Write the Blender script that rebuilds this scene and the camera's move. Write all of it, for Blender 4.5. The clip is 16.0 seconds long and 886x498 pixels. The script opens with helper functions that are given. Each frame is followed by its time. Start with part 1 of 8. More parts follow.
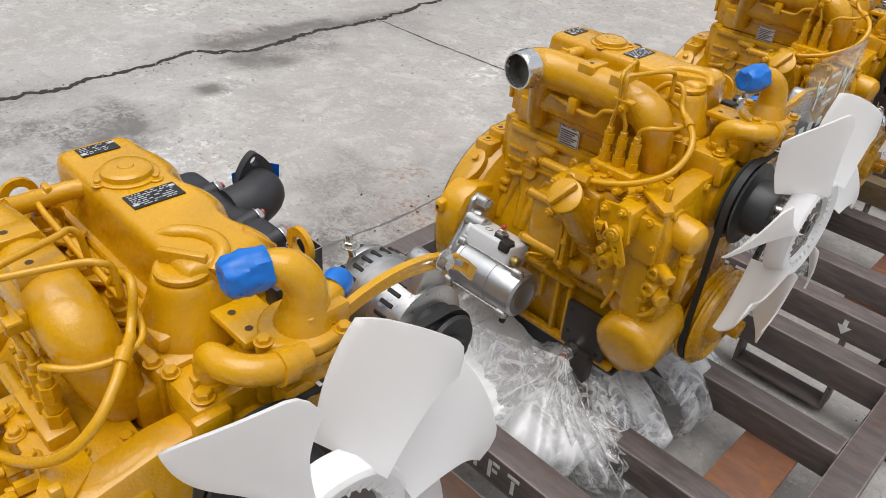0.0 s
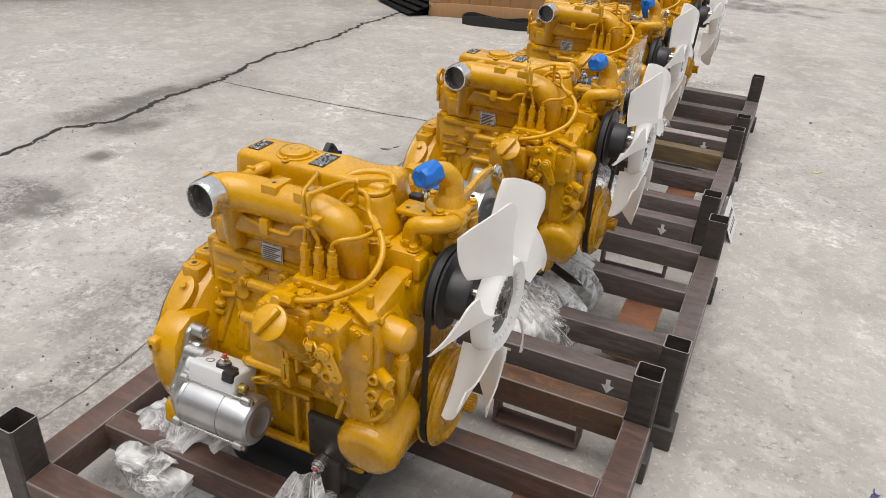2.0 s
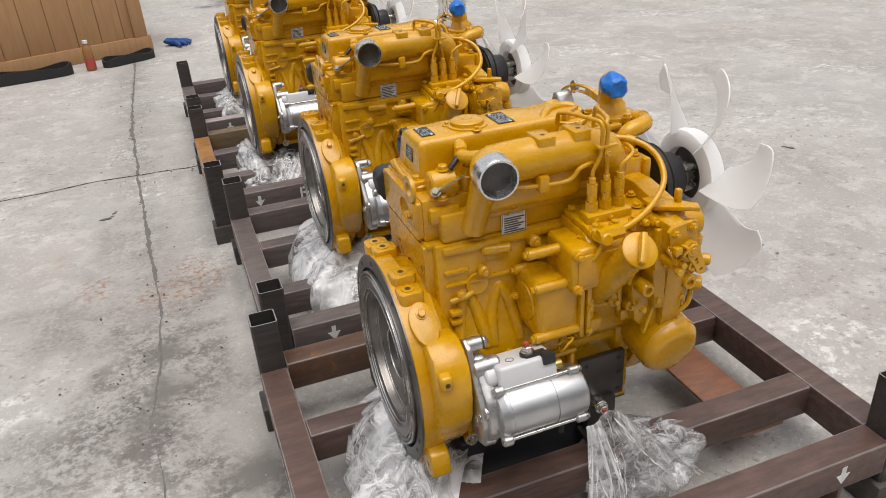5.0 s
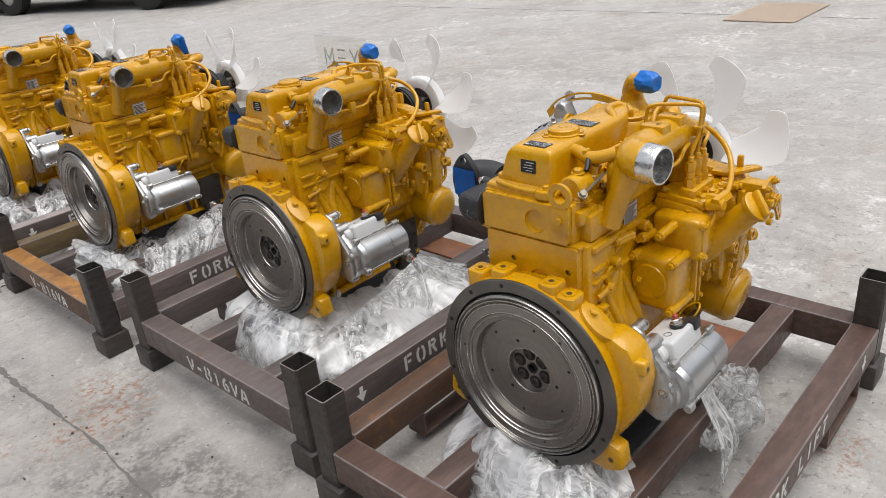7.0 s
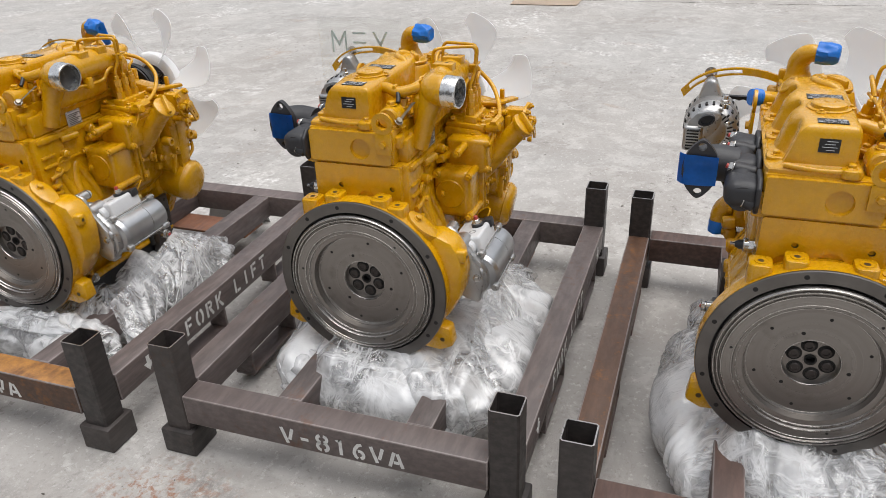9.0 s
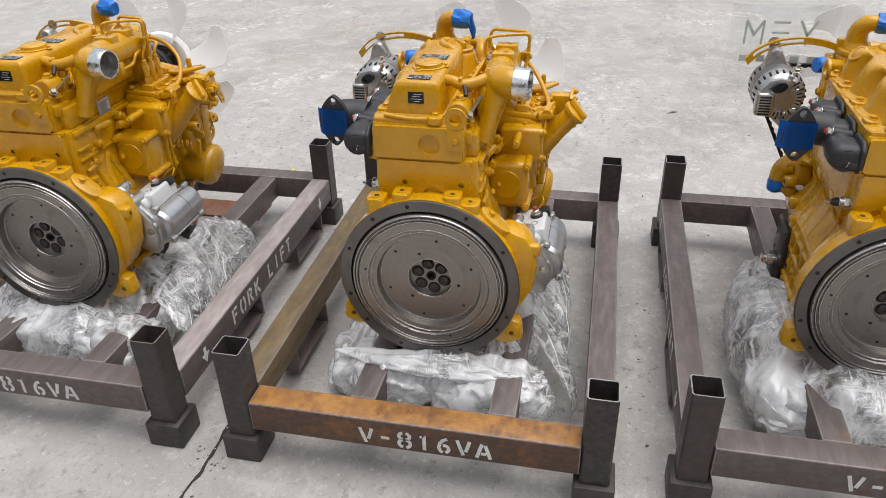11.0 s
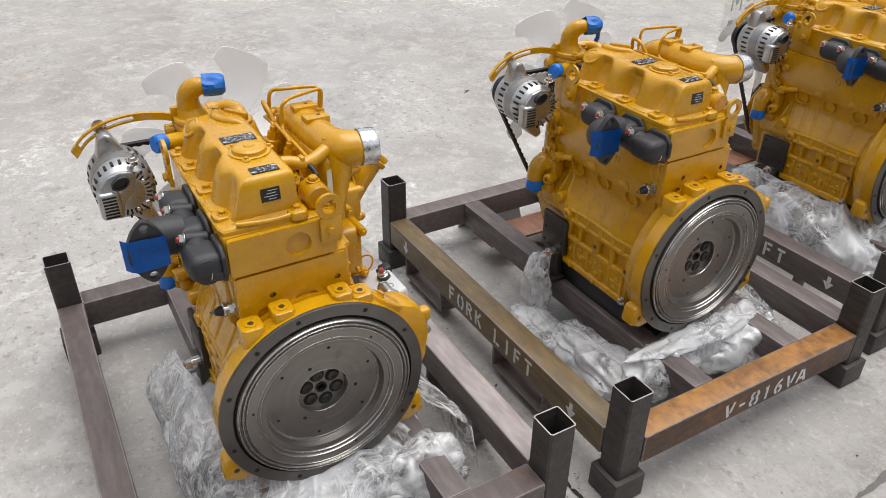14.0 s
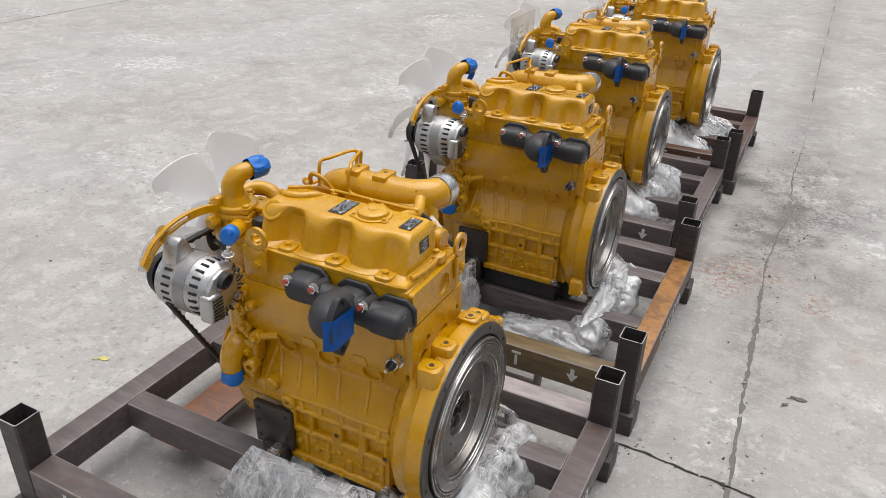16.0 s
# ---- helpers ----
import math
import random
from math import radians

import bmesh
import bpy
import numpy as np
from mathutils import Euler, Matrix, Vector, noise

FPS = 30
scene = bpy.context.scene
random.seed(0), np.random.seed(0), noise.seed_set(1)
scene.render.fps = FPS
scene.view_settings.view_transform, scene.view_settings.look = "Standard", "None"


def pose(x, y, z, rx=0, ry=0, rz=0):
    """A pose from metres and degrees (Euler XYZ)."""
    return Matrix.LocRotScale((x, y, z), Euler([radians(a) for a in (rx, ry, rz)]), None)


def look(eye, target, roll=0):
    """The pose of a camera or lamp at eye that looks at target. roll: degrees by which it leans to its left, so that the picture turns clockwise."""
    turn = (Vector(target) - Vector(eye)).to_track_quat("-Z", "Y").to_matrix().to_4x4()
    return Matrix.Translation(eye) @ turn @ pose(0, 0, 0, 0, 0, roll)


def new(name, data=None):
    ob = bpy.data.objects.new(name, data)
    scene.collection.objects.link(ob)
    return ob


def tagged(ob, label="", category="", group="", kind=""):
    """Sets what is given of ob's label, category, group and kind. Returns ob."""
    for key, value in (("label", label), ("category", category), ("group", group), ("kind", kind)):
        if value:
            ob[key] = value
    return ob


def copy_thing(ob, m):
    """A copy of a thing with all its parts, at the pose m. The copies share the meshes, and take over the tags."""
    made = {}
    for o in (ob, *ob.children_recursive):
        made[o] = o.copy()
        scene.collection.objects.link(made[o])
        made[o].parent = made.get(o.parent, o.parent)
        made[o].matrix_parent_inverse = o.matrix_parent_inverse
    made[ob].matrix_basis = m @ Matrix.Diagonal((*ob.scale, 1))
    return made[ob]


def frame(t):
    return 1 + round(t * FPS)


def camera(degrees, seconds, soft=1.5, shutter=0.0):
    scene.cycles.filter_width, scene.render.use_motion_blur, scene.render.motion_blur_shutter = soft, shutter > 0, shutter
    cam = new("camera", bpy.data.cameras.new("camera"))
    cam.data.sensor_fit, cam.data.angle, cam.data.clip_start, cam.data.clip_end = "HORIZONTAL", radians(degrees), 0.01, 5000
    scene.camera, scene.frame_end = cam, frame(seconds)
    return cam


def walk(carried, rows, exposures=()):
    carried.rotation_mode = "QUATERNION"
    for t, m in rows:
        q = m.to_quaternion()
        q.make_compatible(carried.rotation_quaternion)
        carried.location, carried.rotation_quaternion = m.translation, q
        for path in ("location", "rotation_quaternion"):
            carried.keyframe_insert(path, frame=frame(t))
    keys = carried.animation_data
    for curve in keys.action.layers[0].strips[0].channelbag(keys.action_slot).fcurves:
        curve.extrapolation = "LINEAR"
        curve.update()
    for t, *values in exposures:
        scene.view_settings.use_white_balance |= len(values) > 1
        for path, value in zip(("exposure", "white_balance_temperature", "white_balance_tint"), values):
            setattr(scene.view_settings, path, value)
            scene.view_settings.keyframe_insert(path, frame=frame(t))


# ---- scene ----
cam = camera(61.4, 16.0, soft=0.75)
PATH = [
    (0, (0.859, -0.243, 1.106), (-0.263, 0.976, -0.015), 4.8),
    (0.5, (0.904, -0.386, 1.135), (-0.119, 0.985, 0.098), 5.1),
    (1, (0.973, -0.575, 1.161), (0.017, 0.897, 0.202), 5.2),
    (1.5, (0.968, -0.743, 1.183), (0.116, 0.809, 0.252), 4.9),
    (2, (0.859, -0.943, 1.189), (0.155, 0.66, 0.221), 3.2),
    (2.5, (0.74, -1.046, 1.193), (0.199, 0.582, 0.164), 0.3),
    (3, (0.563, -1.084, 1.188), (0.202, 0.571, 0.125), -2.4),
    (3.5, (0.344, -1.103, 1.145), (0.209, 0.598, 0.102), -4.2),
    (4, (0.135, -1.12, 1.108), (0.26, 0.61, 0.113), -4.7),
    (4.5, (-0.074, -1.083, 1.09), (0.288, 0.637, 0.137), -4.2),
    (7, (-0.858, -0.654, 1.083), (0.434, 0.611, 0.229), -5.9),
    (7.5, (-0.96, -0.493, 1.076), (0.47, 0.602, 0.208), -5.3),
    (8, (-1.009, -0.296, 1.066), (0.535, 0.603, 0.168), -4.2),
    (10.5, (-1.251, 1.095, 1.12), (0.441, 1.51, 0.137), -1.4),
    (11, (-1.216, 1.379, 1.133), (0.461, 1.754, 0.111), -1.5),
    (11.5, (-1.195, 1.678, 1.151), (0.47, 2.014, 0.095), -1.8),
    (12, (-1.154, 1.96, 1.143), (0.519, 2.196, 0.073), -1.7),
    (12.5, (-1.105, 2.211, 1.162), (0.586, 2.229, 0.094), -1.1),
    (13, (-1.08, 2.481, 1.175), (0.596, 2.185, 0.125), -0.4),
    (13.5, (-1.009, 2.656, 1.169), (0.584, 2.046, 0.124), 0.1),
    (14, (-0.916, 2.84, 1.188), (0.554, 1.979, 0.14), 0.7),
    (14.5, (-0.867, 3.1, 1.207), (0.449, 1.991, 0.188), 2.1),
    (15, (-0.771, 3.284, 1.211), (0.369, 1.955, 0.246), 3.2),
    (15.5, (-0.63, 3.402, 1.222), (0.34, 1.924, 0.288), 2.7),
    (16, (-0.451, 3.511, 1.238), (0.338, 1.929, 0.303), 1.7),
]
EXPOSURES = [(0.0, 0.17, 6520, 10), (1.0, 0.17, 6660, 10), (2.5, 0.18, 6820, 10), (4.5, 0.15, 6780, 11), (7.0, 0.20, 6550, 10), (10.5, 0.25, 6500, 10), (14.0, 0.24, 6530, 10), (16.0, 0.19, 6530, 10)]
walk(cam, [(t, look(eye, target, roll)) for t, eye, target, roll in PATH], EXPOSURES)

# ---- world and light ----
world = bpy.data.worlds.new("overcast_sky")
scene.world = world
world.use_nodes = True
wn, wl = world.node_tree.nodes, world.node_tree.links
wn.clear()
sky = wn.new("ShaderNodeTexSky")
sky.sky_type, sky.sun_disc = "NISHITA", False
sky.sun_elevation, sky.sun_rotation = radians(79), radians(177)
soften = wn.new("ShaderNodeHueSaturation")
soften.inputs["Saturation"].default_value = 0.22
back = wn.new("ShaderNodeBackground")
back.inputs["Strength"].default_value = 0.17
wout = wn.new("ShaderNodeOutputWorld")
wl.new(sky.outputs[0], soften.inputs["Color"])
wl.new(soften.outputs[0], back.inputs[0])
wl.new(back.outputs[0], wout.inputs[0])

sun_data = bpy.data.lights.new("sun", "SUN")
sun_data.energy, sun_data.angle, sun_data.color = 2.3, radians(62), (1.0, 0.975, 0.945)
sun = new("sun", sun_data)
sun.matrix_world = look((0.1, -1.5, 11.0), (0.0, 0.6, 0.0))

# ---- materials ----


class Nodes:
    """A small builder round one node material."""

    def __init__(self, name):
        self.mat = bpy.data.materials.new(name)
        self.mat.use_nodes = True
        self.n, self.l = self.mat.node_tree.nodes, self.mat.node_tree.links
        self.b = self.n["Principled BSDF"]
        self.geo = None

    def add(self, kind, **inputs):
        nd = self.n.new(kind)
        for k, v in inputs.items():
            key = k.replace("_", " ")
            if hasattr(v, "links") and hasattr(v, "is_linked"):
                self.l.new(v, nd.inputs[key])
            else:
                nd.inputs[key].default_value = v
        return nd

    def coords(self, local=True):
        return self.n.new("ShaderNodeTexCoord").outputs["Object" if local else "Generated"]

    def place(self):
        return self.n.new("ShaderNodeNewGeometry").outputs["Position"]

    def noise(self, vec, scale, detail=4.0, rough=0.55, distort=0.0):
        nd = self.add("ShaderNodeTexNoise", Scale=scale, Detail=detail, Roughness=rough, Distortion=distort)
        self.l.new(vec, nd.inputs["Vector"])
        return nd.outputs["Fac"]

    def ramp(self, fac, stops):
        nd = self.n.new("ShaderNodeValToRGB")
        e = nd.color_ramp.elements
        while len(e) < len(stops):
            e.new(0.5)
        for el, (p, c) in zip(e, stops):
            el.position = p
            el.color = (c, c, c, 1) if isinstance(c, (int, float)) else (*c, 1)
        self.l.new(fac, nd.inputs["Fac"])
        return nd.outputs["Color"]

    def mix(self, fac, a, b, kind="MIX"):
        nd = self.n.new("ShaderNodeMix")
        nd.data_type, nd.blend_type = "RGBA", kind
        for sock, v in ((nd.inputs[0], fac), (nd.inputs[6], a), (nd.inputs[7], b)):
            if hasattr(v, "is_linked"):
                self.l.new(v, sock)
            else:
                sock.default_value = v if isinstance(v, (int, float)) else (*v, 1)
        return nd.outputs[2]

    def bump(self, height, strength=0.2, distance=0.002):
        nd = self.add("ShaderNodeBump", Strength=strength, Distance=distance)
        self.l.new(height, nd.inputs["Height"])
        self.l.new(nd.outputs[0], self.b.inputs["Normal"])

    def put(self, name, v):
        if hasattr(v, "is_linked"):
            self.l.new(v, self.b.inputs[name])
        else:
            self.b.inputs[name].default_value = v if isinstance(v, (int, float)) else (*v, 1) if "Color" in name else v


def paint_material(name, base, dark, rough=0.34, coat=0.25, dust=0.12):
    """Sprayed paint over castings: orange peel, faint dust and thin spots."""
    k = Nodes(name)
    c = k.place()
    big = k.noise(c, 9.0, 5.0, 0.62, 0.5)
    fine = k.noise(c, 330.0, 3.0)
    cast = k.noise(c, 42.0, 3.0, 0.6)
    mid = k.noise(c, 70.0, 6.0, 0.7)
    col = k.mix(k.ramp(big, ((0.3, 0.0), (0.75, 1.0))), base, dark)
    col = k.mix(k.ramp(mid, ((0.62, 0.0), (0.8, dust))), col, (0.55, 0.42, 0.25))
    k.put("Base Color", col)
    k.put("Roughness", k.ramp(mid, ((0.25, rough - 0.08), (0.75, rough + 0.14))))
    k.put("Coat Weight", coat)
    k.put("Specular IOR Level", 0.45)
    k.put("Coat Roughness", 0.09)
    k.bump(k.mix(0.5, k.mix(0.35, fine, mid), cast), 0.45, 0.0030)
    return k.mat


def metal_material(name, base, rough, spread=0.12, bump=0.1, scale=120.0):
    k = Nodes(name)
    c = k.place()
    mid = k.noise(c, scale, 4.0, 0.6)
    big = k.noise(c, 14.0, 3.0)
    k.put("Base Color", k.mix(k.ramp(big, ((0.3, 0.0), (0.7, 1.0))), base, tuple(v * 0.72 for v in base)))
    k.put("Metallic", 0.92)
    k.put("Roughness", k.ramp(mid, ((0.3, max(0.05, rough - spread)), (0.7, rough + spread))))
    k.bump(mid, bump, 0.001)
    return k.mat


def plain_material(name, base, rough, vary=0.15, bump=0.08, scale=90.0, spec=0.5):
    k = Nodes(name)
    c = k.place()
    mid = k.noise(c, scale, 4.0, 0.6)
    k.put("Base Color", k.mix(mid, tuple(v * (1 - vary) for v in base), tuple(min(1, v * (1 + vary)) for v in base)))
    k.put("Roughness", k.ramp(mid, ((0.3, max(0.04, rough - 0.08)), (0.7, rough + 0.08))))
    k.put("Specular IOR Level", spec)
    k.bump(mid, bump, 0.001)
    return k.mat


YELLOW = paint_material("engine_yellow_paint", (0.66, 0.340, 0.001), (0.49, 0.236, 0.001), 0.24, 0.45, 0.02)
SILVER = metal_material("cast_aluminium", (0.58, 0.575, 0.565), 0.36, 0.12, 0.35, 160.0)
GREYPAINT = metal_material("starter_silver_paint", (0.60, 0.61, 0.62), 0.36, 0.06, 0.05, 300.0)
SILVER_PAINT = plain_material("solenoid_silver_paint", (0.60, 0.61, 0.62), 0.34, 0.06, 0.05, 260.0, 0.7)
CHROME = metal_material("zinc_plate", (0.68, 0.66, 0.62), 0.24, 0.08, 0.03)
FOIL = metal_material("silver_foil_tape", (0.80, 0.80, 0.79), 0.24, 0.14, 1.0, 75.0)
DULL_ZINC = metal_material("dull_zinc", (0.40, 0.36, 0.29), 0.55, 0.2, 0.06)
BLACK = plain_material("black_paint", (0.020, 0.020, 0.022), 0.42, 0.25)
CAST_BLACK = plain_material("heat_black_cast", (0.026, 0.026, 0.029), 0.5, 0.3, 0.35, 160.0)
RUBBER = plain_material("black_rubber", (0.018, 0.018, 0.018), 0.62, 0.2)
BLUE = plain_material("blue_masking_tape", (0.006, 0.150, 0.56), 0.34, 0.3, 0.9, 60.0)
BRACKET = plain_material("bracket_oiled_black", (0.034, 0.027, 0.023), 0.36, 0.45, 0.3, 45.0)
# dark colours that stand for the shade inside holes, gaps and slots
OPENING_SHADE = plain_material("open_bore", (0.012, 0.011, 0.010), 0.7, 0.2)
THREAD_SHADE = plain_material("threaded_bore", (0.06, 0.032, 0.006), 0.6, 0.3)
RED = plain_material("red_cap", (0.42, 0.06, 0.05), 0.35)
WHITE_MARK = plain_material("stencil_white", (0.66, 0.66, 0.64), 0.75, 0.45, 0.2, 60.0)
LABEL_WHITE = plain_material("label_white", (0.72, 0.72, 0.72), 0.45, 0.05)
PRINT_GREY = plain_material("nameplate_print", (0.50, 0.51, 0.53), 0.4)
INK = plain_material("label_ink", (0.03, 0.03, 0.03), 0.5)
PLATE_BLACK = plain_material("nameplate_black", (0.008, 0.008, 0.009), 0.22, 0.2, 0.03, 90.0, 0.5)
GREEN_MARK = plain_material("sign_green", (0.60, 0.67, 0.63), 0.4)


def steel_material():
    """Turned flywheel steel: faint concentric tool marks."""
    k = Nodes("turned_steel")
    t = k.coords()
    sep = k.n.new("ShaderNodeSeparateXYZ")
    k.l.new(t, sep.inputs[0])
    comb = k.n.new("ShaderNodeCombineXYZ")
    k.l.new(sep.outputs[1], comb.inputs[0])
    k.l.new(sep.outputs[2], comb.inputs[1])
    ln = k.n.new("ShaderNodeVectorMath")
    ln.operation = "LENGTH"
    k.l.new(comb.outputs[0], ln.inputs[0])
    rad = k.n.new("ShaderNodeCombineXYZ")
    k.l.new(ln.outputs["Value"], rad.inputs[0])
    rings = k.noise(rad.outputs[0], 900.0, 2.0)
    wide = k.noise(rad.outputs[0], 90.0, 2.0)
    soil = k.noise(k.place(), 30.0, 4.0, 0.6)
    col = k.mix(wide, (0.235, 0.217, 0.200), (0.345, 0.322, 0.300))
    col = k.mix(k.ramp(soil, ((0.55, 0.0), (0.75, 0.5))), col, (0.16, 0.145, 0.13))
    k.put("Base Color", col)
    k.put("Metallic", 0.85)
    k.put("Roughness", k.ramp(rings, ((0.3, 0.25), (0.7, 0.40))))
    k.bump(rings, 0.25, 0.0004)
    return k.mat


STEEL = steel_material()
RIM_STEEL = metal_material("oiled_rim_steel", (0.20, 0.188, 0.176), 0.38, 0.1, 0.12, 180.0)


def nylon_material():
    k = Nodes("white_nylon")
    c = k.place()
    mid = k.noise(c, 30.0, 3.0)
    k.put("Base Color", k.mix(mid, (0.92, 0.92, 0.915), (0.95, 0.95, 0.945)))
    k.put("Roughness", 0.38)
    k.put("Subsurface Weight", 0.55)
    k.put("Subsurface Scale", 0.03)
    k.put("Subsurface Radius", (1.0, 1.0, 1.0))
    k.bump(mid, 0.05, 0.001)
    out = k.n["Material Output"]
    milk = k.n.new("ShaderNodeBsdfTranslucent")
    milk.inputs["Color"].default_value = (0.94, 0.94, 0.935, 1)
    clear = k.n.new("ShaderNodeBsdfTransparent")
    one, two = k.n.new("ShaderNodeMixShader"), k.n.new("ShaderNodeMixShader")
    one.inputs[0].default_value, two.inputs[0].default_value = 0.10, 0.06
    k.l.new(k.b.outputs[0], one.inputs[1])
    k.l.new(milk.outputs[0], one.inputs[2])
    k.l.new(one.outputs[0], two.inputs[1])
    k.l.new(clear.outputs[0], two.inputs[2])
    k.l.new(two.outputs[0], out.inputs["Surface"])
    return k.mat


NYLON = nylon_material()


def rack_material(name, base, top, rust, amount):
    """Primed square tube: dull coat, rub marks and rust blooms."""
    k = Nodes(name)
    c = k.place()
    info = k.n.new("ShaderNodeObjectInfo")
    big = k.noise(c, 7.0, 5.0, 0.65, 0.4)
    mid = k.noise(c, 45.0, 6.0, 0.7)
    stretch = k.n.new("ShaderNodeMapping")
    stretch.inputs["Scale"].default_value = (14.0, 60.0, 90.0)
    k.l.new(c, stretch.inputs["Vector"])
    streak = k.noise(stretch.outputs[0], 1.0, 4.0, 0.6)
    tone = k.mix(info.outputs["Random"], base, top)
    tone = k.mix(k.ramp(streak, ((0.4, 0.0), (0.7, 0.6))), tone, tuple(v * 1.7 for v in top))
    lo = 0.66 - 0.4 * amount
    patch = k.mix(0.5, big, mid)
    col = k.mix(k.ramp(patch, ((lo, 0.0), (lo + 0.16, 1.0))), tone, k.mix(mid, tuple(v * 0.55 for v in rust), rust))
    k.put("Base Color", col)
    k.put("Roughness", k.ramp(mid, ((0.3, 0.38), (0.7, 0.62))))
    k.put("Specular IOR Level", 0.5)
    k.bump(k.mix(0.5, mid, streak), 0.35, 0.0015)
    return k.mat


RACK_EDGE = rack_material("rack_worn_edge", (0.125, 0.104, 0.098), (0.19, 0.162, 0.153), (0.20, 0.10, 0.05), 0.25)
RACK = rack_material("rack_primer", (0.066, 0.053, 0.050), (0.104, 0.083, 0.078), (0.17, 0.075, 0.035), 0.24)
RACK_BROWN = rack_material("rack_brown", (0.066, 0.040, 0.033), (0.098, 0.058, 0.047), (0.20, 0.085, 0.040), 0.26)
RACK_PALE = rack_material("rack_brown_grey", (0.080, 0.064, 0.061), (0.124, 0.098, 0.092), (0.16, 0.080, 0.045), 0.16)
RACK_OCHRE = rack_material("rack_ochre", (0.085, 0.062, 0.036), (0.150, 0.105, 0.050), (0.24, 0.135, 0.045), 0.40)
RACK_DARK = rack_material("rack_black", (0.026, 0.023, 0.022), (0.048, 0.040, 0.037), (0.12, 0.06, 0.03), 0.16)
# pale rail-top coat: dust, plus the sky's sheen put into the colour
RACK_DUST_SHEEN = rack_material("rack_dusty_grey", (0.235, 0.200, 0.195), (0.290, 0.250, 0.243), (0.20, 0.13, 0.09), 0.16)
CUT_STEEL = metal_material("bare_cut_steel", (0.50, 0.48, 0.46), 0.35)
# brighter metal for turned edges, their highlights put into the colour
TURNED_GLINT = metal_material("bright_turned_edge", (0.62, 0.60, 0.57), 0.22)
RACK_RUST = rack_material("rack_rusty", (0.052, 0.032, 0.024), (0.085, 0.044, 0.026), (0.30, 0.12, 0.03), 0.34)
RACK_ORANGE = rack_material("rack_rust_bloom", (0.12, 0.055, 0.025), (0.20, 0.088, 0.030), (0.50, 0.235, 0.06), 0.62)
RACK_PLATE = rack_material("rack_base_plate", (0.15, 0.070, 0.045), (0.19, 0.085, 0.05), (0.36, 0.14, 0.04), 0.42)


def film_material(name, thin, thick, rough, grain):
    """Clear stretch film: see-through sheet crumpled into small facets, milky where it is doubled, glossy, with
    highlights painted in as white streaks.
    """
    k = Nodes(name)
    c = k.place()
    warp = k.n.new("ShaderNodeTexNoise")
    warp.inputs["Scale"].default_value, warp.inputs["Detail"].default_value = 9.0, 2.0
    k.l.new(c, warp.inputs["Vector"])
    push = k.n.new("ShaderNodeVectorMath")
    push.operation = "MULTIPLY_ADD"
    push.inputs[1].default_value = (0.09, 0.09, 0.09)
    k.l.new(warp.outputs["Color"], push.inputs[0])
    k.l.new(c, push.inputs[2])

    def facets(scale):
        v = k.n.new("ShaderNodeTexVoronoi")
        v.inputs["Scale"].default_value = scale
        k.l.new(push.outputs[0], v.inputs["Vector"])
        e = k.n.new("ShaderNodeTexVoronoi")
        e.feature = "DISTANCE_TO_EDGE"
        e.inputs["Scale"].default_value = scale
        k.l.new(push.outputs[0], e.inputs["Vector"])
        return v.outputs["Distance"], e.outputs["Distance"]

    wide, wide_edge = facets(grain)
    small, small_edge = facets(grain * 2.3)
    bend = k.n.new("ShaderNodeBump")
    bend.inputs["Strength"].default_value, bend.inputs["Distance"].default_value = 1.0, 0.006
    fold = k.mix(1.0, k.ramp(wide_edge, ((0.0, 0.10), (0.04, 0.02), (0.10, 0.0))), k.ramp(small_edge, ((0.0, 0.08), (0.04, 0.0))), "LIGHTEN")
    pull = k.n.new("ShaderNodeMapping")
    pull.inputs["Scale"].default_value = (44.0, 9.0, 24.0)
    k.l.new(push.outputs[0], pull.inputs["Vector"])
    grainy = k.noise(pull.outputs[0], 1.0, 4.0, 0.65, 0.7)
    cross = k.n.new("ShaderNodeMapping")
    cross.inputs["Scale"].default_value = (10.0, 46.0, 22.0)
    k.l.new(push.outputs[0], cross.inputs["Vector"])
    other = k.noise(cross.outputs[0], 1.0, 4.0, 0.65, 0.9)
    # white streaks put into the veil for highlights along the folds
    bright = ((0.50, 0.0), (0.61, 0.80), (0.69, 0.08))
    streak = k.mix(1.0, k.ramp(grainy, bright), k.ramp(other, bright), "LIGHTEN")
    cloud = k.mix(1.0, k.ramp(k.noise(c, 6.5, 4.0, 0.6), ((0.42, thin), (0.58, thick))), streak, "SCREEN")
    k.l.new(k.mix(0.85, k.mix(0.1, wide, small), grainy), bend.inputs["Height"])
    out = k.n["Material Output"]
    clear = k.n.new("ShaderNodeBsdfTransparent")
    gloss = k.n.new("ShaderNodeBsdfGlossy")
    gloss.inputs["Roughness"].default_value = rough
    k.l.new(bend.outputs[0], gloss.inputs["Normal"])
    milk = k.n.new("ShaderNodeBsdfTranslucent")
    milk.inputs["Color"].default_value = (0.95, 0.95, 0.95, 1)
    white = k.n.new("ShaderNodeBsdfDiffuse")
    white.inputs["Color"].default_value = (0.97, 0.972, 0.975, 1)
    veil = k.n.new("ShaderNodeMixShader")
    veil.inputs[0].default_value = 0.55
    k.l.new(milk.outputs[0], veil.inputs[1])
    k.l.new(white.outputs[0], veil.inputs[2])
    one = k.n.new("ShaderNodeMixShader")
    k.l.new(k.mix(0.5, cloud, fold, "SCREEN"), one.inputs[0])
    k.l.new(clear.outputs[0], one.inputs[1])
    k.l.new(veil.outputs[0], one.inputs[2])
    fres = k.n.new("ShaderNodeLayerWeight")
    fres.inputs["Blend"].default_value = 0.5
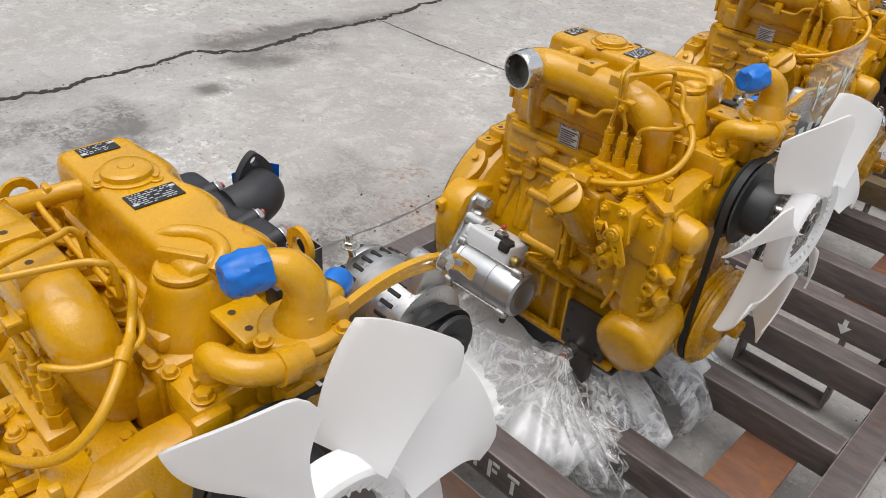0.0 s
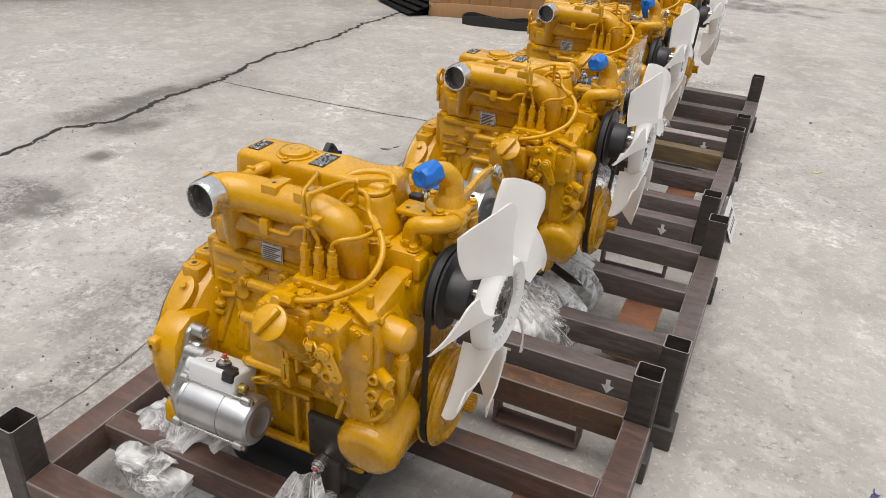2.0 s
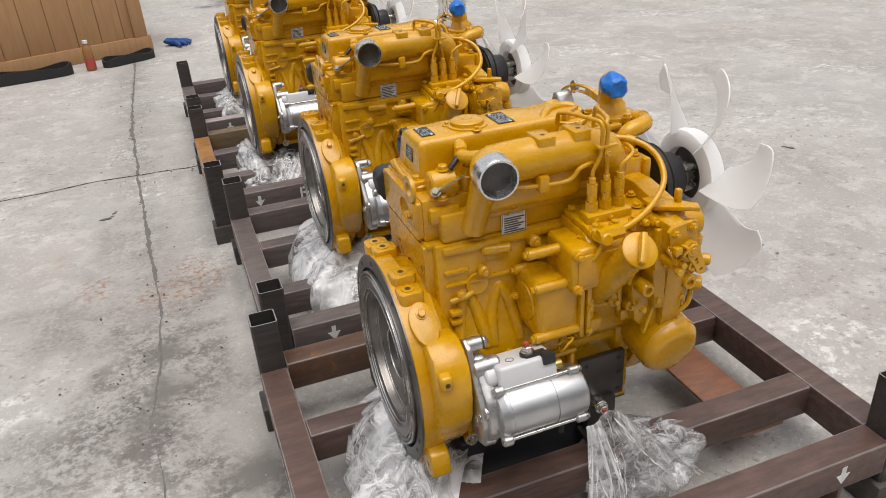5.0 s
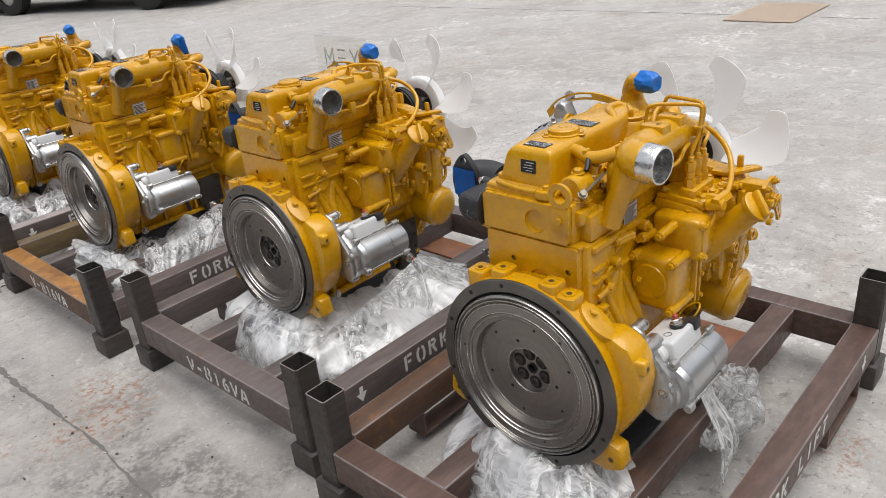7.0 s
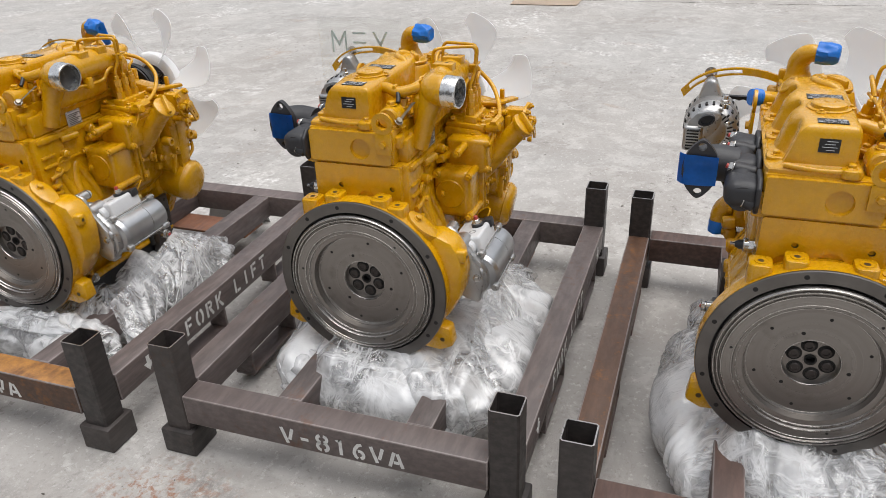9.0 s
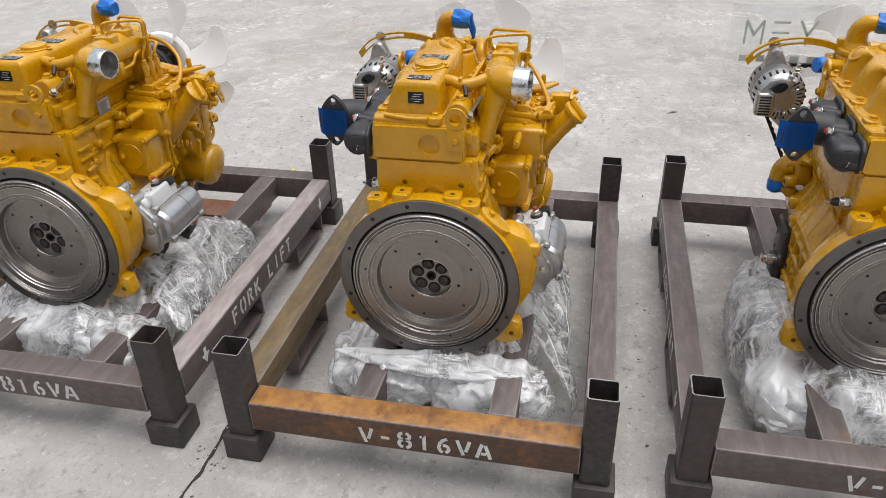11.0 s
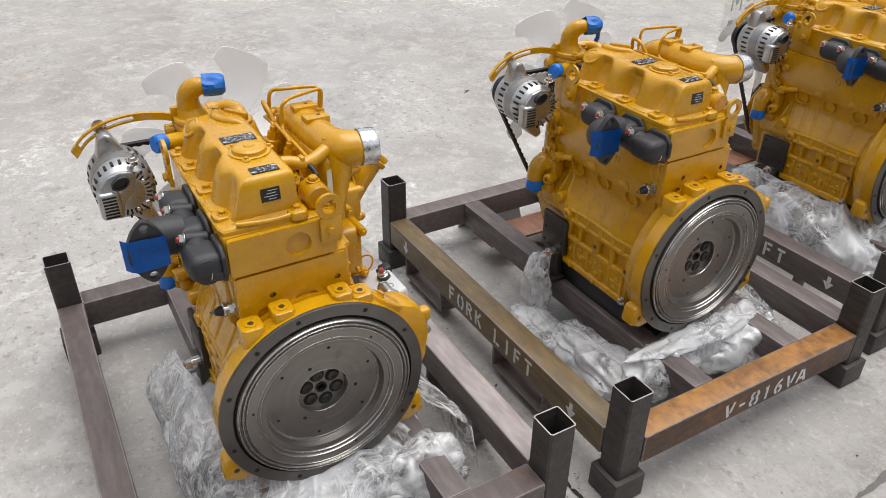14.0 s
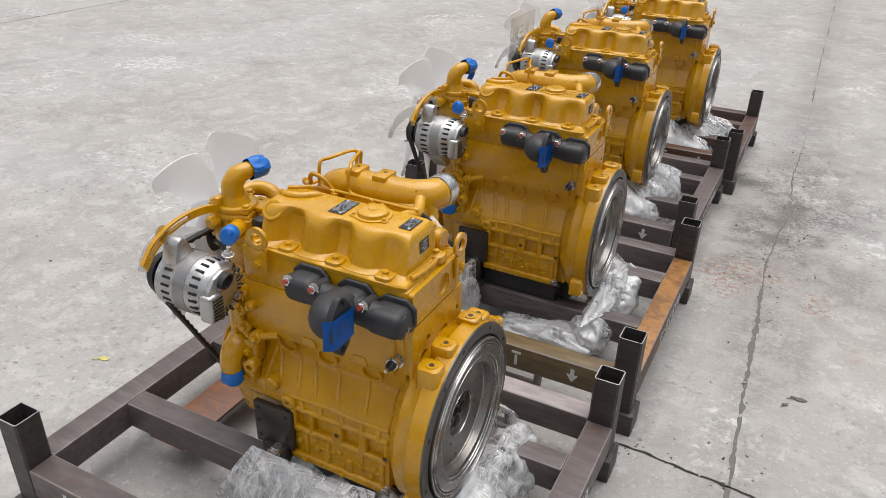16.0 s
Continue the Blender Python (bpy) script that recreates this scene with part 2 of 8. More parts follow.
    k.l.new(bend.outputs[0], fres.inputs["Normal"])
    two = k.n.new("ShaderNodeMixShader")
    k.l.new(k.ramp(fres.outputs["Facing"], ((0.0, 0.08), (0.5, 0.20), (0.9, 0.58))), two.inputs[0])
    k.l.new(one.outputs[0], two.inputs[1])
    k.l.new(gloss.outputs[0], two.inputs[2])
    k.l.new(two.outputs[0], out.inputs["Surface"])
    return k.mat


FILM = film_material("clear_film", 0.06, 0.94, 0.15, 6.0)
THIN_FILM = film_material("thin_film", 0.02, 0.30, 0.12, 6.0)
# whiter film for doubled creases, with their glint put into the colour
CREASE_GLINT = film_material("creased_film", 0.6, 1.0, 0.16, 30.0)


def acrylic_material():
    k = Nodes("clear_acrylic")
    out = k.n["Material Output"]
    clear = k.n.new("ShaderNodeBsdfTransparent")
    clear.inputs["Color"].default_value = (0.985, 0.99, 0.987, 1)
    gloss = k.n.new("ShaderNodeBsdfGlossy")
    gloss.inputs["Roughness"].default_value = 0.08
    fres = k.n.new("ShaderNodeLayerWeight")
    two = k.n.new("ShaderNodeMixShader")
    k.l.new(k.ramp(fres.outputs["Facing"], ((0.0, 0.035), (0.6, 0.09), (0.95, 0.5))), two.inputs[0])
    k.l.new(clear.outputs[0], two.inputs[1])
    k.l.new(gloss.outputs[0], two.inputs[2])
    k.l.new(two.outputs[0], out.inputs["Surface"])
    return k.mat


ACRYLIC = acrylic_material()


def wood_material(name, base, dark):
    k = Nodes(name)
    m = k.n.new("ShaderNodeMapping")
    m.inputs["Scale"].default_value = (26.0, 26.0, 2.2)
    k.l.new(k.place(), m.inputs["Vector"])
    g = k.noise(m.outputs[0], 1.6, 6.0, 0.6, 0.8)
    big = k.noise(k.place(), 2.5, 4.0, 0.6)
    info = k.n.new("ShaderNodeObjectInfo")
    col = k.mix(k.ramp(g, ((0.3, 0.0), (0.7, 1.0))), base, dark)
    col = k.mix(k.ramp(big, ((0.5, 0.0), (0.8, 0.5))), col, tuple(v * 0.7 for v in base))
    col = k.mix(k.ramp(info.outputs["Random"], ((0.0, 0.0), (1.0, 0.35))), col, dark)
    k.put("Base Color", col)
    k.put("Roughness", 0.62)
    k.bump(g, 0.15, 0.002)
    return k.mat


PLY = wood_material("plywood", (0.46, 0.27, 0.13), (0.37, 0.20, 0.09))
CARDBOARD = plain_material("cardboard", (0.66, 0.55, 0.45), 0.75, 0.1, 0.2, 40.0)


def concrete_material():
    """Worn yard slab: pale cement patches, dust, pitting and dark seepage along the joints."""
    k = Nodes("worn_concrete")
    c = k.place()
    att = k.n.new("ShaderNodeAttribute")
    att.attribute_name = "grime"
    sep = k.n.new("ShaderNodeSeparateColor")
    k.l.new(att.outputs["Color"], sep.inputs[0])
    huge = k.noise(c, 0.45, 4.0, 0.6, 0.5)
    big = k.noise(c, 1.7, 6.0, 0.62, 0.6)
    mid = k.noise(c, 9.0, 6.0, 0.68, 0.4)
    fine = k.noise(c, 60.0, 5.0, 0.75)
    grit = k.noise(c, 420.0, 2.0, 0.6)
    col = k.mix(k.ramp(big, ((0.30, 0.0), (0.70, 1.0))), (0.318, 0.297, 0.275), (0.44, 0.418, 0.393))
    col = k.mix(k.ramp(huge, ((0.40, 0.0), (0.62, 0.55))), col, (0.415, 0.408, 0.397))
    col = k.mix(k.ramp(mid, ((0.50, 0.0), (0.60, 0.42))), col, (0.55, 0.53, 0.505))
    col = k.mix(k.ramp(fine, ((0.57, 0.0), (0.63, 0.42))), col, (0.68, 0.665, 0.64))
    crumb = k.mix(1.0, k.ramp(k.noise(c, 26.0, 6.0, 0.75), ((0.50, 0.0), (0.58, 1.0))), k.ramp(k.noise(c, 1.6, 5.0, 0.65, 0.8), ((0.55, 0.0), (0.66, 0.75))), "MULTIPLY")
    col = k.mix(crumb, col, (0.74, 0.73, 0.71))
    brown = k.mix(1.0, k.ramp(k.noise(c, 2.3, 5.0, 0.7, 0.5), ((0.60, 0.0), (0.72, 0.55))), k.ramp(mid, ((0.40, 0.2), (0.60, 1.0))), "MULTIPLY")
    col = k.mix(brown, col, (0.30, 0.215, 0.155))
    col = k.mix(k.ramp(k.noise(c, 75.0, 5.0, 0.7), ((0.57, 0.0), (0.64, 0.42))), col, (0.24, 0.222, 0.205))
    spots = k.mix(1.0, k.ramp(k.noise(c, 32.0, 5.0, 0.7), ((0.57, 0.0), (0.64, 0.7))), k.ramp(k.noise(c, 1.1, 3.0), ((0.42, 0.0), (0.56, 1.0))), "MULTIPLY")
    col = k.mix(spots, col, (0.20, 0.185, 0.17))
    blotch = k.ramp(k.noise(c, 3.1, 6.0, 0.72, 1.0), ((0.52, 0.0), (0.68, 0.38)))
    col = k.mix(blotch, col, (0.24, 0.23, 0.215))
    seep = k.mix(1.0, sep.outputs[0], k.ramp(k.mix(0.5, mid, fine), ((0.45, 0.10), (0.55, 0.95))), "MULTIPLY")
    col = k.mix(seep, col, (0.115, 0.105, 0.098))
    soak = k.mix(1.0, sep.outputs[2], k.ramp(mid, ((0.32, 0.60), (0.52, 1.0))), "MULTIPLY")
    col = k.mix(soak, col, (0.165, 0.155, 0.143))
    spill = k.mix(1.0, sep.outputs[1], k.ramp(k.noise(c, 48.0, 5.0, 0.75), ((0.50, 0.0), (0.60, 0.8))), "MULTIPLY")
    col = k.mix(spill, col, (0.26, 0.105, 0.045))
    k.put("Base Color", col)
    wet = k.mix(seep, k.ramp(mid, ((0.3, 0.62), (0.7, 0.86))), (0.42, 0.42, 0.42))
    k.put("Roughness", wet)
    k.put("Specular IOR Level", 0.16)
    k.bump(k.mix(0.3, k.mix(0.6, mid, fine), grit), 0.6, 0.006)
    return k.mat


CONCRETE = concrete_material()
CRACK = plain_material("joint_dirt", (0.026, 0.023, 0.020), 0.85, 0.5, 0.4, 50.0)
JOINT_FILL = plain_material("joint_mortar", (0.135, 0.127, 0.118), 0.75, 0.45, 0.6, 55.0)

# ---- mesh helpers ----


def part(name, bm, mat, parent=None, label="", angle=38):
    """Links a bmesh as one mesh object under a thing or a part."""
    me = bpy.data.meshes.new(name)
    bmesh.ops.recalc_face_normals(bm, faces=bm.faces)
    bm.to_mesh(me)
    bm.free()
    me.materials.append(mat)
    me.shade_smooth()
    me.set_sharp_from_angle(angle=radians(angle))
    ob = new(name, me)
    ob.parent = parent
    if label:
        tagged(ob, label)
    return ob


def share(ob, name, m, parent=None):
    """Another object on the mesh of ob."""
    o = new(name, ob.data)
    o.parent = parent or ob.parent
    o.matrix_local = m
    return o


def thing(name, m, label, category, group="", kind=""):
    ob = new(name)
    ob.empty_display_size = 0.05
    ob.matrix_world = m
    return tagged(ob, label, category, group, kind)


def mesh():
    return bmesh.new()


def add_box(bm, lo, hi, bevel=0.0, seg=2, m=None):
    lo, hi = Vector(lo), Vector(hi)
    made = bmesh.ops.create_cube(bm, size=1.0, matrix=Matrix.LocRotScale((lo + hi) / 2, None, hi - lo))["verts"]
    if bevel:
        edges = list({e for v in made for e in v.link_edges})
        got = bmesh.ops.bevel(bm, geom=edges, offset=bevel, segments=seg, profile=0.5, affect="EDGES")
        made = list({v for f in got["faces"] for v in f.verts} | {v for v in made if v.is_valid})
    if m is not None:
        bmesh.ops.transform(bm, matrix=m, verts=[v for v in made if v.is_valid])
    return bm


def frame_of(axis):
    z = Vector(axis).normalized()
    return z.to_track_quat("Z", "Y").to_matrix()


def add_lathe(bm, profile, origin=(0, 0, 0), axis=(1, 0, 0), seg=48, closed=False):
    """Turns (along, radius) pairs round the axis through origin."""
    rot, o = frame_of(axis), Vector(origin)
    rings = []
    for h, r in profile:
        if r < 1e-6:
            rings.append([bm.verts.new(o + rot @ Vector((0, 0, h)))])
        else:
            rings.append([bm.verts.new(o + rot @ Vector((r * math.cos(2 * math.pi * i / seg), r * math.sin(2 * math.pi * i / seg), h))) for i in range(seg)])
    pairs = list(zip(rings, rings[1:]))
    if closed:
        pairs.append((rings[-1], rings[0]))
    for a, b in pairs:
        for i in range(seg):
            j = (i + 1) % seg
            if len(a) == 1 and len(b) == 1:
                continue
            if len(a) == 1:
                bm.faces.new((a[0], b[i], b[j]))
            elif len(b) == 1:
                bm.faces.new((a[i], a[j], b[0]))
            else:
                bm.faces.new((a[i], a[j], b[j], b[i]))
    return bm


def add_cyl(bm, p0, p1, r, r1=None, seg=24, edge=0.0):
    p0, p1 = Vector(p0), Vector(p1)
    n = (p1 - p0).length
    r1 = r if r1 is None else r1
    prof = [(0, 0), (0, r - edge), (edge, r), (n - edge, r1), (n, r1 - edge), (n, 0)] if edge else [(0, 0), (0, r), (n, r1), (n, 0)]
    return add_lathe(bm, prof, p0, p1 - p0, seg)


def smooth_line(points, steps=8):
    """Catmull-Rom through the points."""
    p = [Vector(q) for q in points]
    p = [2 * p[0] - p[1], *p, 2 * p[-1] - p[-2]]
    out = []
    for a, b, c, d in zip(p, p[1:], p[2:], p[3:]):
        for i in range(steps):
            t = i / steps
            out.append(0.5 * (2 * b + (c - a) * t + (2 * a - 5 * b + 4 * c - d) * t * t + (3 * b - a - 3 * c + d) * t ** 3))
    return [*out, p[-2]]


def add_tube(bm, points, r, seg=12, steps=8, cap=True, flat=None):
    """A bent tube; r is one radius or a list along the points. flat: (width, height) for a strap."""
    line = smooth_line(points, steps) if steps > 1 else [Vector(q) for q in points]
    n = len(line)
    radii = [r] * n if isinstance(r, (int, float)) else [float(np.interp(i / (n - 1), np.linspace(0, 1, len(r)), r)) for i in range(n)]
    up = None
    rings = []
    for i, q in enumerate(line):
        t = (line[min(i + 1, n - 1)] - line[max(i - 1, 0)]).normalized()
        if up is None:
            up = t.orthogonal().normalized()
        up = (up - t * up.dot(t)).normalized()
        side = t.cross(up)
        ring = []
        for s in range(seg):
            a = 2 * math.pi * s / seg
            ring.append(bm.verts.new(q + radii[i] * (math.cos(a) * up + math.sin(a) * side)))
        rings.append(ring)
    for a, b in zip(rings, rings[1:]):
        for s in range(seg):
            bm.faces.new((a[s], a[(s + 1) % seg], b[(s + 1) % seg], b[s]))
    if cap:
        bm.faces.new(rings[0][::-1])
        bm.faces.new(rings[-1])
    return bm


def add_prism(bm, outline, axis, a, b, bevel=0.0):
    """Extrudes a plane outline along x, y or z from a to b. Outline pairs are the other two axes in order."""
    def at(u, v, w):
        return {"x": (w, u, v), "y": (u, w, v), "z": (u, v, w)}[axis]
    lo = [bm.verts.new(at(u, v, a)) for u, v in outline]
    hi = [bm.verts.new(at(u, v, b)) for u, v in outline]
    faces = [bm.faces.new(lo[::-1]), bm.faces.new(hi)]
    n = len(outline)
    for i in range(n):
        faces.append(bm.faces.new((lo[i], lo[(i + 1) % n], hi[(i + 1) % n], hi[i])))
    if bevel:
        bmesh.ops.recalc_face_normals(bm, faces=faces)
        edges = list({e for f in faces for e in f.edges})
        bmesh.ops.bevel(bm, geom=edges, offset=bevel, segments=2, profile=0.5, affect="EDGES")
    return bm


def add_plate(bm, outline, holes, axis, a, b, seg=22):
    """A flat plate from a to b along an axis, with round holes (u, v, radius) right through it."""
    def at(u, v, w):
        return {"x": (w, u, v), "y": (u, w, v), "z": (u, v, w)}[axis]
    loops = [list(outline)]
    for u, v, r in holes:
        loops.append([(u + r * math.cos(2 * math.pi * i / seg), v + r * math.sin(2 * math.pi * i / seg)) for i in range(seg)])
    sides = []
    for w in (a, b):
        rings, edges = [], []
        for lp in loops:
            ring = [bm.verts.new(at(u, v, w)) for u, v in lp]
            edges += [bm.edges.new((ring[i], ring[(i + 1) % len(ring)])) for i in range(len(ring))]
            rings.append(ring)
        bmesh.ops.triangle_fill(bm, use_beauty=True, use_dissolve=False, edges=edges)
        sides.append(rings)
    for lo, hi in zip(*sides):
        for i in range(len(lo)):
            j = (i + 1) % len(lo)
            bm.faces.new((lo[i], lo[j], hi[j], hi[i]))
    return bm


def rounded_outline(u0, v0, u1, v1, r, seg=5):
    """A rectangle with round corners."""
    out = []
    for cu, cv, start in ((u1 - r, v1 - r, 0), (u0 + r, v1 - r, 90), (u0 + r, v0 + r, 180), (u1 - r, v0 + r, 270)):
        for i in range(seg + 1):
            ang = radians(start + 90 * i / seg)
            out.append((cu + r * math.cos(ang), cv + r * math.sin(ang)))
    return out


def add_ball(bm, centre, radii, m=None, seg=20, rings=12):
    made = bmesh.ops.create_uvsphere(bm, u_segments=seg, v_segments=rings, radius=1.0)["verts"]
    bmesh.ops.transform(bm, matrix=Matrix.LocRotScale(centre, m, Vector(radii)), verts=made)
    return bm


def add_strap(bm, points, width, thick, across):
    """A flat bar that follows points; across is the direction of its width."""
    line = smooth_line(points, 8)
    w = Vector(across).normalized() * width / 2
    rows = []
    for i, q in enumerate(line):
        t = (line[min(i + 1, len(line) - 1)] - line[max(i - 1, 0)]).normalized()
        nrm = t.cross(w).normalized() * thick / 2
        rows.append([bm.verts.new(q + a) for a in (w + nrm, -w + nrm, -w - nrm, w - nrm)])
    for a, b in zip(rows, rows[1:]):
        for s in range(4):
            bm.faces.new((a[s], a[(s + 1) % 4], b[(s + 1) % 4], b[s]))
    bm.faces.new(rows[0][::-1])
    bm.faces.new(rows[-1])
    return bm


def hex_bolt_mesh(bm):
    """A unit bolt head along +z: washer, hexagon, chamfered crown."""
    add_lathe(bm, [(0, 0), (0, 1.35), (0.16, 1.35), (0.2, 1.25), (0.2, 0)], (0, 0, 0), (0, 0, 1), 16)
    add_lathe(bm, [(0.2, 0), (0.2, 1.0), (0.85, 1.0), (1.0, 0.82), (1.0, 0)], (0, 0, 0), (0, 0, 1), 6)
    return bm


BOLTS = {}


def bolt(parent, at, axis, r=0.007, mat=None, name="bolt"):
    """A bolt head at a place, pointing along axis, sharing one mesh for each material."""
    mat = mat or YELLOW
    if mat.name not in BOLTS:
        me = bpy.data.meshes.new("bolt")
        bm = hex_bolt_mesh(mesh())
        bmesh.ops.recalc_face_normals(bm, faces=bm.faces)
        bm.to_mesh(me)
        bm.free()
        me.materials.append(mat)
        BOLTS[mat.name] = me
    ob = new(name, BOLTS[mat.name])
    ob.parent = parent
    ob.matrix_local = Matrix.LocRotScale(at, frame_of(axis).to_quaternion(), (r, r, r))
    return ob


HOLES = {}


def hole(parent, at, axis, r=0.005, name="bolt_hole", mat=None):
    """A flat dark disc with a chamfered rim; its colour stands for the shade in a bore."""
    mat = mat or THREAD_SHADE
    if mat.name not in HOLES:
        me = bpy.data.meshes.new("bolt_hole")
        bm = add_lathe(mesh(), [(-0.05, 0.80), (0.05, 0.78), (0.07, 0.72), (0.045, 0.66), (0.045, 0)], (0, 0, 0), (0, 0, 1), 14)
        bm.to_mesh(me)
        bm.free()
        me.materials.append(mat)
        HOLES[mat.name] = me
    ob = new(name, HOLES[mat.name])
    ob.parent = parent
    ob.matrix_local = Matrix.LocRotScale(at, frame_of(axis).to_quaternion(), (r, r, r))
    return ob


def words(name, text, size, mat, m, parent, depth=0.0008):
    cu = bpy.data.curves.new(name, "FONT")
    cu.body, cu.size, cu.align_x, cu.align_y, cu.extrude = text, size, "CENTER", "CENTER", depth
    tmp = bpy.data.objects.new(name, cu)
    scene.collection.objects.link(tmp)
    me = bpy.data.meshes.new_from_object(tmp)
    bpy.data.objects.remove(tmp)
    me.materials.clear()
    me.materials.append(mat)
    ob = new(name, me)
    ob.parent = parent
    ob.matrix_local = m
    return ob



def arc(u, v, ru, rv, a0, a1, n=9):
    return [(u + ru * math.cos(radians(a0 + (a1 - a0) * i / (n - 1))), v + rv * math.sin(radians(a0 + (a1 - a0) * i / (n - 1)))) for i in range(n)]


# strokes of cut stencil letters in a box 0.62 wide and 1 high, with the bridges left open
STROKES = {
    "V": [[(0.02, 0.97), (0.30, 0.05)], [(0.62, 0.97), (0.42, 0.28)]],
    "-": [[(0.10, 0.48), (0.52, 0.48)]],
    "8": [arc(0.27, 0.74, 0.21, 0.20, 100, 262), arc(0.36, 0.74, 0.21, 0.20, 80, -82), arc(0.27, 0.28, 0.23, 0.23, 98, 262), arc(0.36, 0.28, 0.23, 0.23, 82, -82)],
    "1": [[(0.14, 0.80), (0.33, 0.95), (0.33, 0.03)]],
    "6": [[(0.50, 0.92), (0.30, 0.84), (0.14, 0.60), (0.08, 0.34), (0.16, 0.12), (0.27, 0.06)], arc(0.36, 0.29, 0.20, 0.22, 110, -78)],
    "A": [[(0.00, 0.03), (0.25, 0.92)], [(0.64, 0.03), (0.40, 0.86)], [(0.20, 0.30), (0.46, 0.30)]],
    "F": [[(0.08, 0.03), (0.08, 0.97)], [(0.21, 0.90), (0.56, 0.90)], [(0.21, 0.52), (0.48, 0.52)]],
    "O": [arc(0.27, 0.5, 0.22, 0.43, 100, 260), arc(0.36, 0.5, 0.22, 0.43, 80, -80)],
    "R": [[(0.08, 0.03), (0.08, 0.97)], [(0.21, 0.90), (0.44, 0.88), (0.54, 0.73), (0.44, 0.57), (0.21, 0.55)], [(0.34, 0.46), (0.58, 0.03)]],
    "K": [[(0.08, 0.03), (0.08, 0.97)], [(0.22, 0.52), (0.56, 0.97)], [(0.30, 0.44), (0.60, 0.03)]],
    "L": [[(0.10, 0.03), (0.10, 0.97)], [(0.23, 0.10), (0.56, 0.10)]],
    "I": [[(0.31, 0.03), (0.31, 0.97)]],
    "T": [[(0.02, 0.90), (0.60, 0.90)], [(0.31, 0.76), (0.31, 0.03)]],
}


def stencil_letter(ch, size, m, parent):
    """One sprayed letter lying on a face, its strokes a hair proud of the coat."""
    bm = mesh()
    half = 0.085 * size
    for line in STROKES[ch]:
        pts = [Vector(((u - 0.31) * size, (v - 0.5) * size)) for u, v in line]
        rows = []
        for i, p in enumerate(pts):
            t = (pts[min(i + 1, len(pts) - 1)] - pts[max(i - 1, 0)]).normalized()
            side = Vector((-t.y, t.x)) * half
            rows.append([bm.verts.new((q.x, q.y, h)) for q, h in ((p + side, 0.0), (p + side, 0.0005), (p - side, 0.0005), (p - side, 0.0))])
        for a, b in zip(rows, rows[1:]):
            for k in range(3):
                bm.faces.new((a[k], a[k + 1], b[k + 1], b[k]))
    ob = part("stencil_letter", bm, WHITE_MARK, parent)
    ob.matrix_local = m
    return ob


# ---- the engine ----
ZC = 0.334  # crank height over the floor
X, Y, Z = Vector((1, 0, 0)), Vector((0, 1, 0)), Vector((0, 0, 1))


